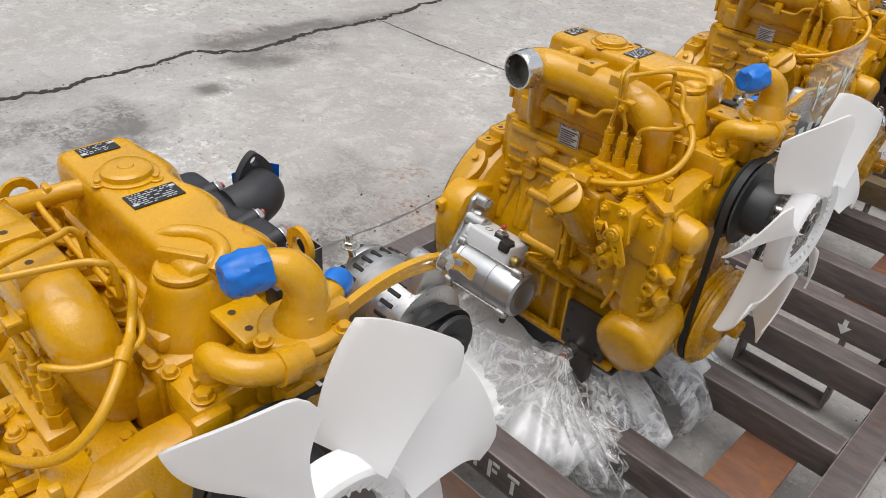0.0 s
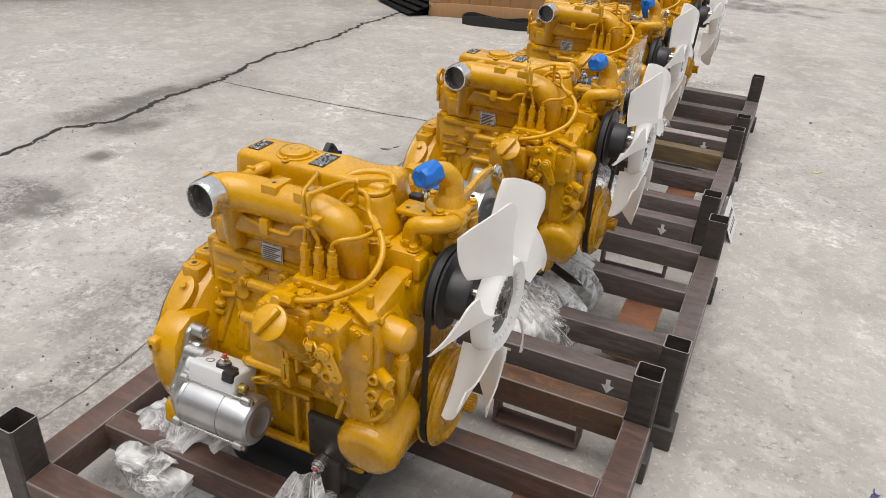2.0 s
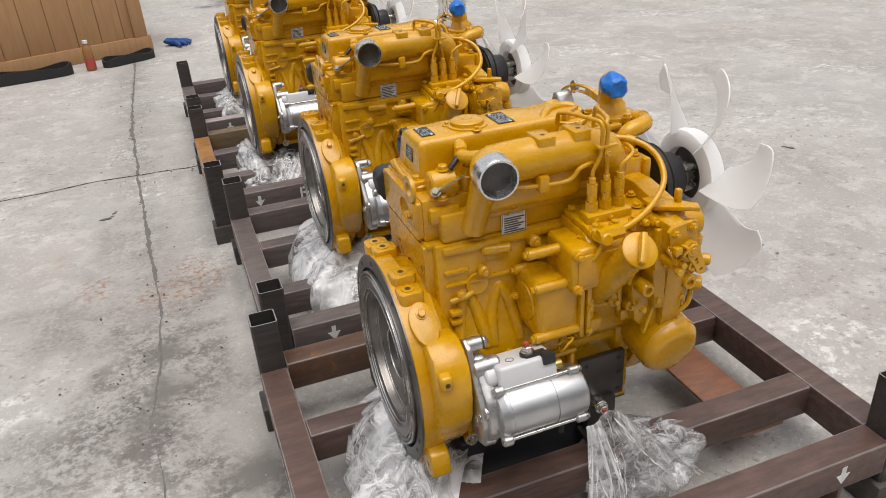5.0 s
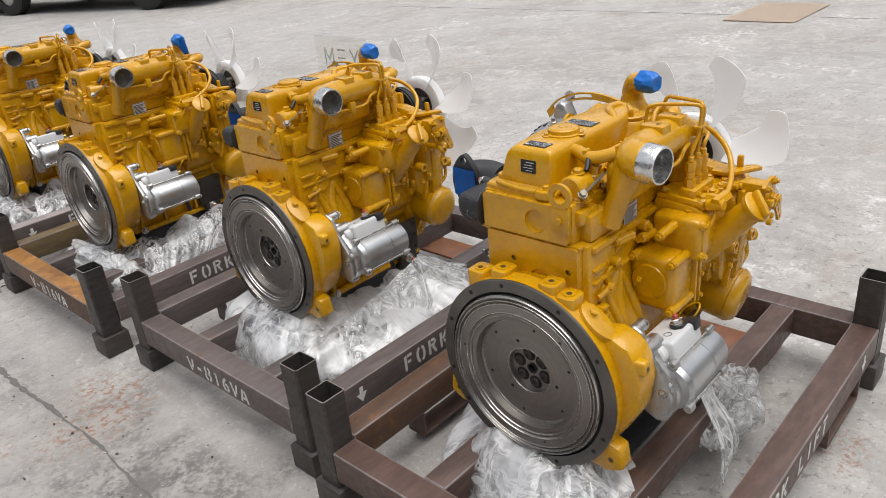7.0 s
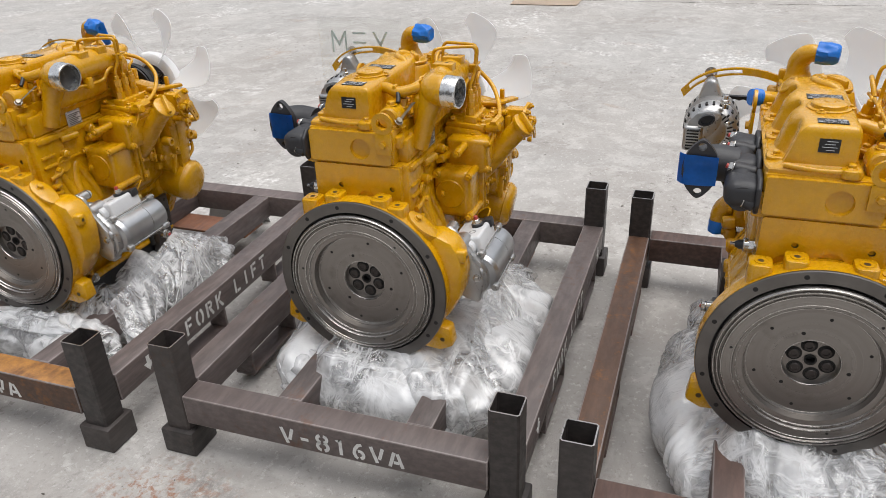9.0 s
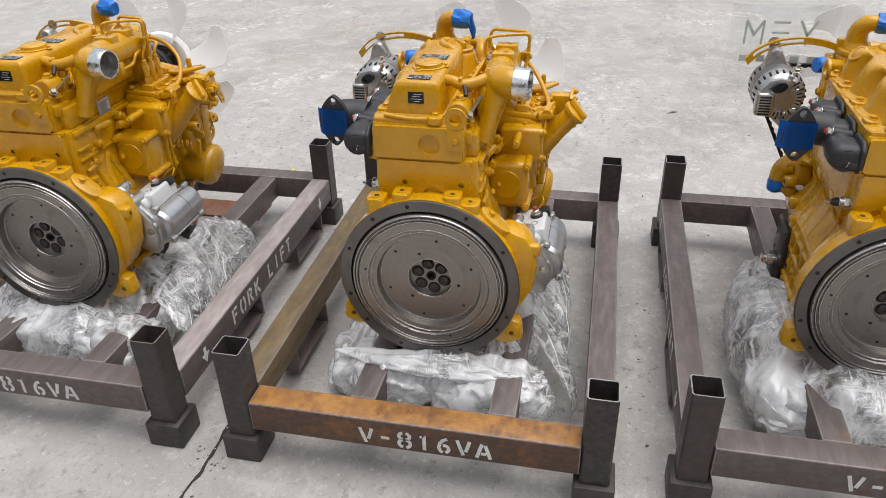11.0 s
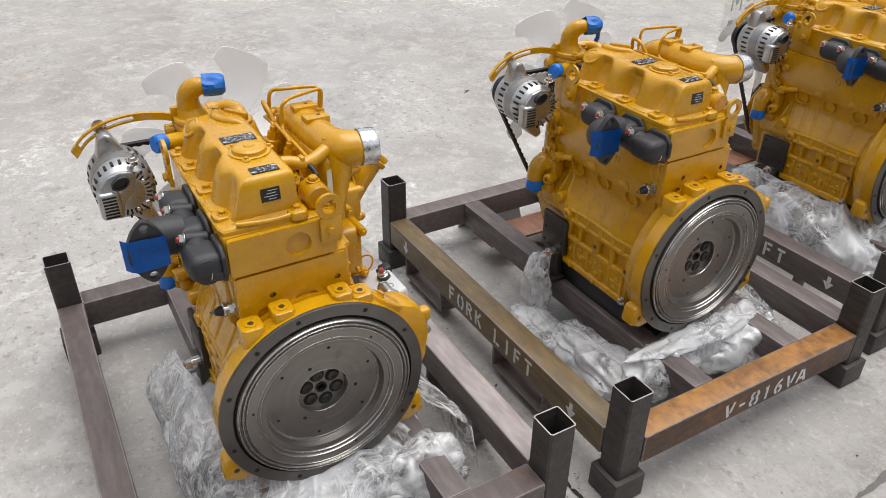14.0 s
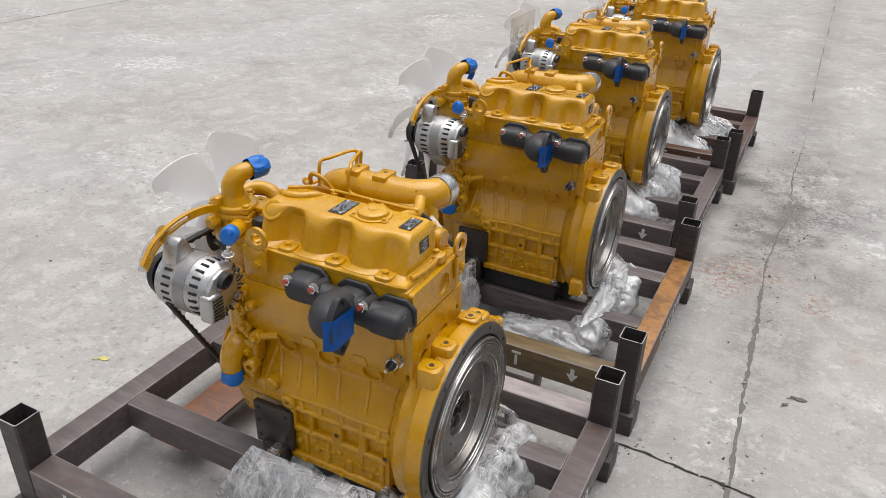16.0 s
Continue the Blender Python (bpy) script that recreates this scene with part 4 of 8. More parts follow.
def build_valve_cover(root):
    """Cast cover with a scalloped flank on the exhaust side."""
    bm = mesh()
    n = 72
    # height, reach of the ends, pump side wall, exhaust side wall, depth of the scallops
    levels = [(0.633, 0.012, -0.024, 0.114, 0.0), (0.640, 0.012, -0.024, 0.114, 0.0), (0.6425, 0.010, -0.022, 0.112, 0.1), (0.6445, 0.003, -0.0165, 0.1035, 0.6), (0.648, 0.0, -0.0145, 0.0990, 0.9), (0.660, -0.0008, -0.0140, 0.0945, 1.0),
              (0.674, -0.0015, -0.0138, 0.0900, 1.0), (0.686, -0.0022, -0.0135, 0.0862, 0.97), (0.693, -0.0032, -0.0128, 0.0822, 0.70), (0.6975, -0.0048, -0.0112, 0.0775, 0.48), (0.7005, -0.0072, -0.0085, 0.0725, 0.30), (0.7020, -0.0098, -0.0055, 0.0680, 0.20), (0.7025, -0.0125, -0.0030, 0.0640, 0.14)]
    rings = []
    for low, grow, y0, y1, wave in levels:
        z = low + 0.095 * max(0.0, low - 0.6445)
        x0, x1 = 0.054 - grow, 0.346 + grow
        ring = []
        for i in range(n):  # exhaust flank, front to rear
            u = i / (n - 1)
            x = x1 + (x0 - x1) * u
            roundoff = (0.009 if z > 0.643 else 0.005) * (1 - min(1, (1 - u) / 0.07)) ** 1.6 + 0.010 * (1 - min(1, u / 0.05)) ** 1.6
            lobe = 0.5 + 0.5 * math.cos(2 * math.pi * (x - 0.135) / 0.096)
            dip = min(1.0, 1.25 * (1 - lobe) ** 1.7) * (1.0 if x > 0.135 else 0.62)
            y = y1 - roundoff - wave * 0.025 * dip
            ring.append(bm.verts.new((x, y, z)))
        for i in range(14):  # rear end
            u = (i + 1) / 15
            ring.append(bm.verts.new((x0 - 0.0015 * math.sin(math.pi * u), ring[n - 1].co.y + (y0 + 0.004 - ring[n - 1].co.y) * u, z)))
        for i in range(n):
            u = i / (n - 1)
            ring.append(bm.verts.new((x0 + (x1 - x0) * u, y0 + 0.004 * (1 - min(1, min(u, 1 - u) / 0.03)), z)))
        for i in range(14):
            u = (i + 1) / 15
            ring.append(bm.verts.new((x1 + 0.004 * math.sin(math.pi * u), y0 + 0.004 + (ring[0].co.y - y0 - 0.004) * u, z)))
        rings.append(ring)
    for a, b in zip(rings, rings[1:]):
        for i in range(len(a)):
            j = (i + 1) % len(a)
            bm.faces.new((a[i], a[j], b[j], b[i]))
    bm.faces.new(rings[-1])
    cover = part("valve_cover", bm, YELLOW, root, angle=30)
    for x, y in ((0.087, 0.097), (0.183, 0.095), (0.279, 0.095), (0.346, 0.099), (0.050, -0.006)):
        bm = add_prism(mesh(), rounded_outline(x - 0.016, y - 0.0145, x + 0.016, y + 0.0150, 0.009), "z", 0.634, 0.6485, 0.003)
        part("cover_boss", bm, YELLOW, cover)
        bolt(cover, (x, y, 0.6485), Z, 0.0062)
    part("cover_bead", add_tube(mesh(), [(0.0450, 0.088, 0.6475), (0.0425, 0.070, 0.6460), (0.0420, 0.035, 0.6430), (0.0425, 0.006, 0.6440), (0.0445, -0.006, 0.6470)], 0.0042, 10), YELLOW, cover)
    for x, y in ((0.135, 0.110), (0.231, 0.110), (0.316, 0.110)):
        part("cover_bead", add_tube(mesh(), [(x - 0.032, 0.103, 0.6430), (x - 0.016, 0.1080, 0.6425), (x + 0.016, 0.1080, 0.6425), (x + 0.032, 0.103, 0.6430)], 0.0026, 8), YELLOW, cover)
    bolt(cover, (0.20, -0.030, 0.641), Z, 0.0062)
    # breather disc
    bm = mesh()
    add_lathe(bm, [(0, 0.0325), (0.0025, 0.0325), (0.0032, 0.0315), (0.0032, 0.0270), (0.0085, 0.0260), (0.0105, 0.0235), (0.0112, 0.0180), (0.0112, 0.0085), (0.0125, 0.0075), (0.0125, 0.0)], (0.152, 0.027, 0.7075), Z, 40)
    for a in (35, 155, 275):
        q = Vector((0.152 + 0.0325 * math.cos(radians(a)), 0.027 + 0.0325 * math.sin(radians(a)), 0.7073))
        add_cyl(bm, q, q + Z * 0.0030, 0.0075, seg=16, edge=0.001)
    disc = part("breather_disc", bm, YELLOW, cover)
    for a in (35, 155, 275):
        bolt(disc, (0.152 + 0.0325 * math.cos(radians(a)), 0.027 + 0.0325 * math.sin(radians(a)), 0.7103), Z, 0.0036)
    # front round pad and filler neck with its cap
    part("front_pad", add_lathe(mesh(), [(-0.02, 0.020), (0.004, 0.0195), (0.006, 0.0175), (0.006, 0.0135), (0.004, 0.0125), (0.004, 0)], (0.322, 0.074, 0.694), (-0.1, 0.72, 0.70), 32), YELLOW, cover)
    bm = add_lathe(mesh(), [(0, 0.050), (0.010, 0.048), (0.022, 0.0425), (0.036, 0.0365), (0.048, 0.0325), (0.055, 0.0305), (0.057, 0.0285), (0.057, 0.0)], (0.320, -0.002, 0.634), Z, 36)
    add_box(bm, (0.28, -0.05, 0.634), (0.35, 0.0, 0.652), 0.006)
    neck = part("filler_neck", bm, YELLOW, cover)
    bm = add_lathe(mesh(), [(0, 0.0), (0, 0.026), (0.002, 0.0275), (0.006, 0.0275), (0.008, 0.025), (0.008, 0)], (0.320, -0.002, 0.6915), Z, 32)
    add_box(bm, (-0.024, -0.0045, 0.0), (0.024, 0.0045, 0.017), 0.003, 2, Matrix.Translation((0.320, -0.002, 0.6965)) @ Matrix.Rotation(radians(35), 4, "Z"))
    part("filler_cap", bm, YELLOW, neck)
    bm = add_tube(mesh(), [(0.268, -0.004, 0.702), (0.280, 0.010, 0.7075), (0.296, 0.026, 0.7080), (0.318, 0.034, 0.7080), (0.338, 0.028, 0.7065), (0.348, 0.012, 0.699)], [0.005, 0.0075, 0.008, 0.008, 0.0075, 0.006], 12)
    part("cover_rib", bm, YELLOW, cover)
    # nameplates
    for nm, cx, cy, w, h, rows in (("small_plate", 0.080, 0.028, 0.022, 0.042, 5), ("large_plate", 0.209, 0.028, 0.028, 0.054, 7)):
        pl = part(nm, add_box(mesh(), (cx - w / 2, cy - h / 2, 0.7080), (cx + w / 2, cy + h / 2, 0.7094)), PLATE_BLACK, cover, "black printed metal nameplate")
        rng = random.Random(rows)
        for r in range(rows):
            xx = cx - w / 2 + w * (r + 0.8) / (rows + 0.6)
            yy, bm = cy - h * 0.44, mesh()
            while yy < cy + h * 0.36:
                ln = h * rng.uniform(0.03, 0.11)
                if rng.random() < 0.82:
                    add_box(bm, (xx - 0.0006, yy, 0.7094), (xx + 0.0006, min(yy + ln, cy + h * 0.45), 0.7097))
                yy += ln + h * rng.uniform(0.012, 0.05)
            part("print_line", bm, PRINT_GREY, pl)
        for q in (-1, 1):
            part("print_mark", add_box(mesh(), (cx + q * w * 0.28 - 0.002, cy - q * h * 0.42 - 0.003, 0.7094), (cx + q * w * 0.28 + 0.002, cy - q * h * 0.42 + 0.003, 0.7098)), PRINT_GREY, pl)
    rp = part("rear_plate", add_box(mesh(), (-0.0008, -0.0145, -0.0105), (0.0008, 0.0145, 0.0105)), PLATE_BLACK, cover, "black printed metal nameplate")
    rp.location, rp.rotation_euler = (0.0540, 0.030, 0.679), (0, radians(4), 0)
    for r in range(4):
        part("print_line", add_box(mesh(), (-0.0012, -0.011 + 0.003 * (r % 2), 0.0062 - 0.0045 * r), (-0.0008, 0.004 + 0.003 * (r % 3), 0.0072 - 0.0045 * r)), PRINT_GREY, rp)


def build_intake(root):
    bm = mesh()
    add_tube(bm, [(0.1198, -0.140, 0.692), (0.121, -0.131, 0.692), (0.132, -0.117, 0.691), (0.166, -0.107, 0.689), (0.235, -0.105, 0.688), (0.285, -0.104, 0.686), (0.318, -0.102, 0.675), (0.333, -0.098, 0.648), (0.335, -0.090, 0.612), (0.333, -0.082, 0.588)],
             [0.0290, 0.0298, 0.0308, 0.0308, 0.0308, 0.0306, 0.0300, 0.028, 0.0255, 0.023], 28, 8)
    man = part("intake_manifold", bm, YELLOW, root, angle=60)
    bm = mesh()
    add_tube(bm, [(0.134, -0.112, 0.690), (0.124, -0.106, 0.662), (0.116, -0.098, 0.630), (0.108, -0.086, 0.582)], [0.0290, 0.0235, 0.0190, 0.0180], 24, 8)
    add_box(bm, (0.112, -0.112, 0.610), (0.285, -0.070, 0.690), 0.018, 4)
    for x in (0.175, 0.245):
        add_ball(bm, (x, -0.080, 0.636), (0.028, 0.022, 0.036))
    add_box(bm, (0.120, -0.087, 0.594), (0.352, -0.074, 0.612), 0.004)
    part("manifold_leg", bm, YELLOW, man, angle=60)
    part("manifold_seam", add_tube(mesh(), [(0.135, -0.088, 0.712), (0.150, -0.128, 0.7095), (0.19, -0.1335, 0.694), (0.28, -0.1325, 0.690)], 0.0016, 6), YELLOW, man)
    sleeve = [(0.0, 0.0300), (0.001, 0.0312), (0.010, 0.0310), (0.020, 0.0304), (0.0275, 0.0296), (0.029, 0.0288), (0.029, 0.0262), (-0.01, 0.0255)]
    part("foil_sleeve", add_lathe(mesh(), sleeve, (0.1195, -0.141, 0.692), (-0.10, -1.0, -0.01), 40), FOIL, man, "silver foil tape round the intake mouth")
    part("intake_bore", add_lathe(mesh(), [(0, 0.0264), (-0.014, 0.0260), (-0.016, 0)], (0.1185, -0.162, 0.692), (-0.10, -1.0, -0.01), 32), plain_material("intake_bore_film", (0.085, 0.080, 0.074), 0.22, 0.6, 0.8, 55.0), man, "dark film over the intake bore")
    for x in (0.212, 0.270):
        bm = mesh()
        add_box(bm, (x - 0.014, -0.128, 0.700), (x + 0.014, -0.086, 0.7225), 0.0022)
        br = part("manifold_pad", bm, YELLOW, man)
        hole(br, (x, -0.112, 0.7225), Z, 0.0045)
    bm = add_tube(mesh(), [(0.124, 0.000, 0.690), (0.120, -0.022, 0.692), (0.112, -0.044, 0.688), (0.116, -0.064, 0.690), (0.126, -0.088, 0.697)], 0.0105, 16)
    add_tube(bm, [(0.125, 0.006, 0.688), (0.1235, -0.008, 0.690)], 0.0140, 16, 3)
    part("breather_hose", bm, YELLOW, root)
    part("hose_clip", add_box(mesh(), (0.104, -0.046, 0.676), (0.120, -0.038, 0.702), 0.003), YELLOW, root)
    # glow plug gear and injectors between cover and manifold
    for x in (0.118, 0.205, 0.288):
        bm = mesh()
        add_cyl(bm, (x, -0.046, 0.630), (x, -0.052, 0.662), 0.0125, seg=20, edge=0.002)
        add_cyl(bm, (x, -0.052, 0.662), (x, -0.055, 0.676), 0.0100, seg=6)
        add_cyl(bm, (x, -0.055, 0.676), (x, -0.056, 0.686), 0.0065, seg=12, edge=0.001)
        inj = part("injector", bm, YELLOW, root)
        m = Matrix.Translation((x + 0.012, -0.044, 0.648)) @ Matrix.Rotation(radians(38), 4, "Z")
        part("injector_clamp", add_box(mesh(), (-0.022, -0.014, -0.003), (0.022, 0.014, 0.003), 0.002, 2, m), YELLOW, inj)
        bolt(inj, m @ Vector((0.014, 0.0, 0.003)), Z, 0.0062)
        part("clamp_stud", add_cyl(mesh(), m @ Vector((0.014, 0, -0.016)), m @ Vector((0.014, 0, 0)), 0.008, seg=14), YELLOW, inj)
    bm = add_cyl(mesh(), (0.056, -0.046, 0.652), (0.098, -0.046, 0.652), 0.0205, seg=28, edge=0.003)
    add_box(bm, (0.058, -0.064, 0.632), (0.096, -0.028, 0.654), 0.006)
    boss = part("rear_boss", bm, YELLOW, root)
    bolt(boss, (0.080, -0.046, 0.672), Z, 0.0080)
    bolt(boss, (0.070, -0.066, 0.634), Z, 0.0070)
    part("plug_lead", add_tube(mesh(), [(0.104, -0.050, 0.688), (0.096, -0.054, 0.682), (0.088, -0.056, 0.675)], 0.0042, 10, 4), BLACK, root, "short black rubber lead")
    bm = add_strap(mesh(), [(0.102, -0.082, 0.672), (0.088, -0.077, 0.664), (0.072, -0.071, 0.654), (0.058, -0.066, 0.646)], 0.0085, 0.0022, (0.4, 1, -0.4))
    st = part("ground_strap", bm, DULL_ZINC, root, "dull zinc ground strap")
    bolt(st, (0.060, -0.067, 0.648), (-0.4, -0.6, 0.7), 0.0062, DULL_ZINC)
    # fuel return pipe with its clip
    part("return_pipe", add_tube(mesh(), [(0.150, -0.115, 0.653), (0.20, -0.128, 0.651), (0.245, -0.132, 0.652), (0.262, -0.134, 0.668), (0.285, -0.130, 0.672), (0.292, -0.110, 0.66)], 0.0038, 10), YELLOW, root)
    part("pipe_clip", add_box(mesh(), (0.196, -0.137, 0.642), (0.212, -0.118, 0.668), 0.003), YELLOW, root)
    lab = part("caution_sticker", add_box(mesh(), (0.156, -0.0862, 0.561), (0.198, -0.0842, 0.599), 0.0004), LABEL_WHITE, root, "white printed caution sticker")
    words("sticker_title", "IMPORTANT", 0.0058, INK, Matrix.Translation((0.177, -0.0864, 0.5945)) @ Matrix.Rotation(radians(90), 4, "X"), lab, 0.0002)
    for r in range(7):
        part("print_line", add_box(mesh(), (0.160, -0.0866, 0.5872 - 0.0038 * r), (0.194 - 0.005 * (r % 3), -0.0862, 0.5893 - 0.0038 * r)), INK, lab)
    for x0, x1, z0, z1 in ((0.1572, 0.1968, 0.5972, 0.5980), (0.1572, 0.1968, 0.5620, 0.5628), (0.1572, 0.1580, 0.5620, 0.5980), (0.1960, 0.1968, 0.5620, 0.5980)):
        part("print_frame", add_box(mesh(), (x0, -0.0866, z0), (x1, -0.0862, z1)), INK, lab)


def build_pump_side(root):
    # round-cornered rear accessory cover
    bm = mesh()
    add_box(bm, (0.176, -0.166, 0.404), (0.254, -0.084, 0.506), 0.013, 3)
    add_box(bm, (0.246, -0.174, 0.396), (0.255, -0.084, 0.516), 0.004)
    add_lathe(bm, [(0.0, 0.0), (0.0, 0.030), (0.004, 0.033), (0.02, 0.033)], (0.1735, -0.122, 0.458), X, 32)
    cov = part("accessory_cover", bm, YELLOW, root)
    for y, z in ((-0.164, 0.500), (-0.094, 0.500), (-0.164, 0.411), (-0.094, 0.411), (-0.140, 0.548)):
        add = mesh()
        add_cyl(add, (0.171, y, z), (0.250, y, z), 0.0085, seg=14, edge=0.002)
        part("bolt_boss", add, YELLOW, cov)
        bolt(cov, (0.171, y, z), -X, 0.0058)
    # pump body with its bolted top plate
    bm = mesh()
    add_prism(bm, [(-0.084, 0.578), (-0.160, 0.572), (-0.176, 0.560), (-0.174, 0.540), (-0.156, 0.522), (-0.150, 0.440), (-0.136, 0.370), (-0.110, 0.340), (-0.084, 0.40)], "x", 0.256, 0.402, 0.008)
    pump = part("injection_pump", bm, YELLOW, root)
    bm = mesh()
    m = Matrix.Translation((0.318, -0.146, 0.577)) @ Matrix.Rotation(radians(4), 4, "X")
    add_box(bm, (-0.058, -0.026, -0.006), (0.066, 0.058, 0.006), 0.004, 2, m)
    add_box(bm, (-0.052, -0.008, 0.0), (0.026, 0.020, 0.020), 0.004, 2, m)
    for px, py in ((-0.046, -0.020), (-0.014, -0.022), (0.020, -0.022), (0.046, -0.018)):
        add_cyl(bm, m @ Vector((px, py, -0.010)), m @ Vector((px, py, 0.009)), 0.0095, seg=16, edge=0.002)
    part("pump_top_plate", bm, YELLOW, pump)
    for x, y in ((-0.046, -0.020), (-0.014, -0.022), (0.020, -0.022), (0.046, -0.018), (-0.050, 0.046), (0.058, 0.046), (0.045, 0.010)):
        bolt(pump, m @ Vector((x, y, 0.0085)), Z, 0.0058)
    for x in (-0.038, -0.012):
        bolt(pump, m @ Vector((x, -0.008, 0.011)), -Y, 0.0044)
    for i, x in enumerate((0.2815, 0.305, 0.3285)):
        bm = mesh()
        add_cyl(bm, (x, -0.138, 0.592), (x, -0.138, 0.612), 0.0105, seg=6)
        add_cyl(bm, (x, -0.138, 0.612), (x, -0.138, 0.626), 0.0078, seg=14, edge=0.001)
        add_cyl(bm, (x, -0.138, 0.626), (x, -0.138, 0.642), 0.0088, seg=6)
        add_cyl(bm, (x, -0.138, 0.642), (x, -0.138, 0.652), 0.0058, seg=12, edge=0.001)
        part("delivery_valve", bm, YELLOW, pump)
        xi = (0.118, 0.205, 0.288)[i]
        cx = 0.290 + 0.0085 * i
        tx = (0.262, 0.326, 0.334)[i]
        line = [(x, -0.138, 0.650), (x, -0.139, 0.662), (x * 0.4 + cx * 0.6, -0.143, 0.676), (cx, -0.1455, 0.690), (cx, -0.1475, 0.712), (cx - 0.001, -0.149, 0.7285), (cx - 0.002, -0.146, 0.7355),
                (cx * 0.8 + tx * 0.2, -0.136, 0.7385), (cx * 0.3 + tx * 0.7, -0.088, 0.7375), (tx, -0.074, 0.7355), (tx, -0.0665, 0.7280), (tx, -0.064, 0.708), (tx - 0.002, -0.063, 0.694), (tx * 0.85 + xi * 0.15, -0.061, 0.688), (tx * 0.2 + xi * 0.8, -0.058, 0.689), (xi + 0.004, -0.056, 0.689), (xi, -0.056, 0.680)]
        if i == 2:
            line = [(x, -0.138, 0.650), (x + 0.002, -0.139, 0.662), (x + 0.016, -0.138, 0.672), (0.362, -0.120, 0.672), (0.370, -0.092, 0.672), (0.362, -0.066, 0.676), (0.330, -0.057, 0.686), (xi + 0.006, -0.056, 0.689), (xi, -0.056, 0.680)]
        part("fuel_line", add_tube(mesh(), line, 0.0033, 10, 5), YELLOW, pump)
    bm = mesh()
    add_box(bm, (0.283, -0.151, 0.698), (0.315, -0.138, 0.7025), 0.0015)
    add_box(bm, (0.294, -0.150, 0.682), (0.304, -0.132, 0.700), 0.0015)
    clamp = part("line_clamp", bm, YELLOW, pump)
    bolt(clamp, (0.299, -0.150, 0.690), -Y, 0.0045)
    # thick fuel hose
    part("fuel_hose", add_tube(mesh(), [(0.360, -0.075, 0.680), (0.376, -0.088, 0.678), (0.396, -0.108, 0.668), (0.405, -0.130, 0.650), (0.396, -0.155, 0.626), (0.362, -0.176, 0.604), (0.320, -0.190, 0.590), (0.282, -0.194, 0.583)], 0.0048, 14), YELLOW, root)
    bm = add_tube(mesh(), [(0.360, -0.075, 0.680), (0.348, -0.066, 0.690), (0.343, -0.060, 0.706), (0.332, -0.056, 0.714), (0.310, -0.056, 0.708), (0.295, -0.060, 0.690)], 0.0042, 12)
    add_cyl(bm, (0.372, -0.085, 0.679), (0.382, -0.094, 0.676), 0.0070, seg=14)
    part("hose_joint", bm, YELLOW, root)
    bm = mesh()
    add_cyl(bm, (0.300, -0.196, 0.586), (0.262, -0.192, 0.582), 0.0105, seg=6)
    add_cyl(bm, (0.270, -0.175, 0.575), (0.270, -0.205, 0.580), 0.010, seg=14, edge=0.002)
    part("banjo_joint", bm, YELLOW, root)
    # oil filler neck
    bm = mesh()
    add_tube(bm, [(0.290, -0.135, 0.455), (0.290, -0.170, 0.488), (0.293, -0.212, 0.538), (0.294, -0.243, 0.573)], [0.027, 0.025, 0.022, 0.0215], 20)
    neck = part("oil_filler", bm, YELLOW, root)
    ax = Vector((0.0, -0.72, 0.69)).normalized()
    at = Vector((0.294, -0.243, 0.573))
    bm = add_lathe(mesh(), [(0, 0), (0, 0.0255), (0.003, 0.0270), (0.009, 0.0270), (0.011, 0.0245), (0.0115, 0.0)], at, ax, 32)
    m = Matrix.Translation(at + ax * 0.011) @ frame_of(ax).to_4x4() @ Matrix.Rotation(radians(64), 4, "Z")
    add_box(bm, (-0.024, -0.0050, 0.0), (0.024, 0.0050, 0.012), 0.003, 2, m)
    part("oil_filler_cap", bm, YELLOW, neck)
    # governor cover with its lever
    bm = mesh()
    add_prism(bm, [(0.350, 0.552), (0.372, 0.580), (0.424, 0.576), (0.438, 0.545), (0.438, 0.500), (0.430, 0.430), (0.400, 0.415), (0.370, 0.425), (0.364, 0.490)], "y", -0.190, -0.105, 0.006)
    add_box(bm, (0.356, -0.204, 0.505), (0.430, -0.19, 0.575), 0.004)
    gov = part("governor_cover", bm, YELLOW, root)
    part("governor_skirt", add_prism(mesh(), [(0.335, 0.470), (0.345, 0.400), (0.372, 0.372), (0.420, 0.372), (0.446, 0.400), (0.448, 0.470)], "y", -0.176, -0.10, 0.008), YELLOW, gov)
    for x, tilt in ((0.366, 18), (0.392, 0), (0.418, -18)):
        m = Matrix.Translation((x, -0.178, 0.402)) @ Matrix.Rotation(radians(tilt), 4, "Y")
        part("skirt_rib", add_box(mesh(), (-0.0035, -0.008, -0.026), (0.0035, 0.006, 0.026), 0.003, 2, m), YELLOW, gov)
    for x in (0.272, 0.322):
        part("pump_rib", add_box(mesh(), (x - 0.004, -0.166, 0.420), (x + 0.004, -0.146, 0.530), 0.0035), YELLOW, pump)
    part("pump_flange", add_box(mesh(), (0.257, -0.176, 0.394), (0.266, -0.09, 0.560), 0.004), YELLOW, pump)
    for z in (0.408, 0.45, 0.50, 0.553):
        bolt(pump, (0.2615, -0.176, z), -Y, 0.0045)
    bm = add_box(mesh(), (0.224, -0.186, 0.488), (0.316, -0.10, 0.562), 0.008, 3)
    add_box(bm, (0.232, -0.1895, 0.500), (0.300, -0.180, 0.552), 0.003)
    part("filler_casting", bm, YELLOW, pump)
    for x, z in ((0.233, 0.553), (0.233, 0.497), (0.306, 0.497)):
        part("bolt_boss", add_cyl(mesh(), (x, -0.170, z), (x, -0.191, z), 0.0085, seg=16, edge=0.002), YELLOW, pump)
        bolt(pump, (x, -0.191, z), -Y, 0.0052)
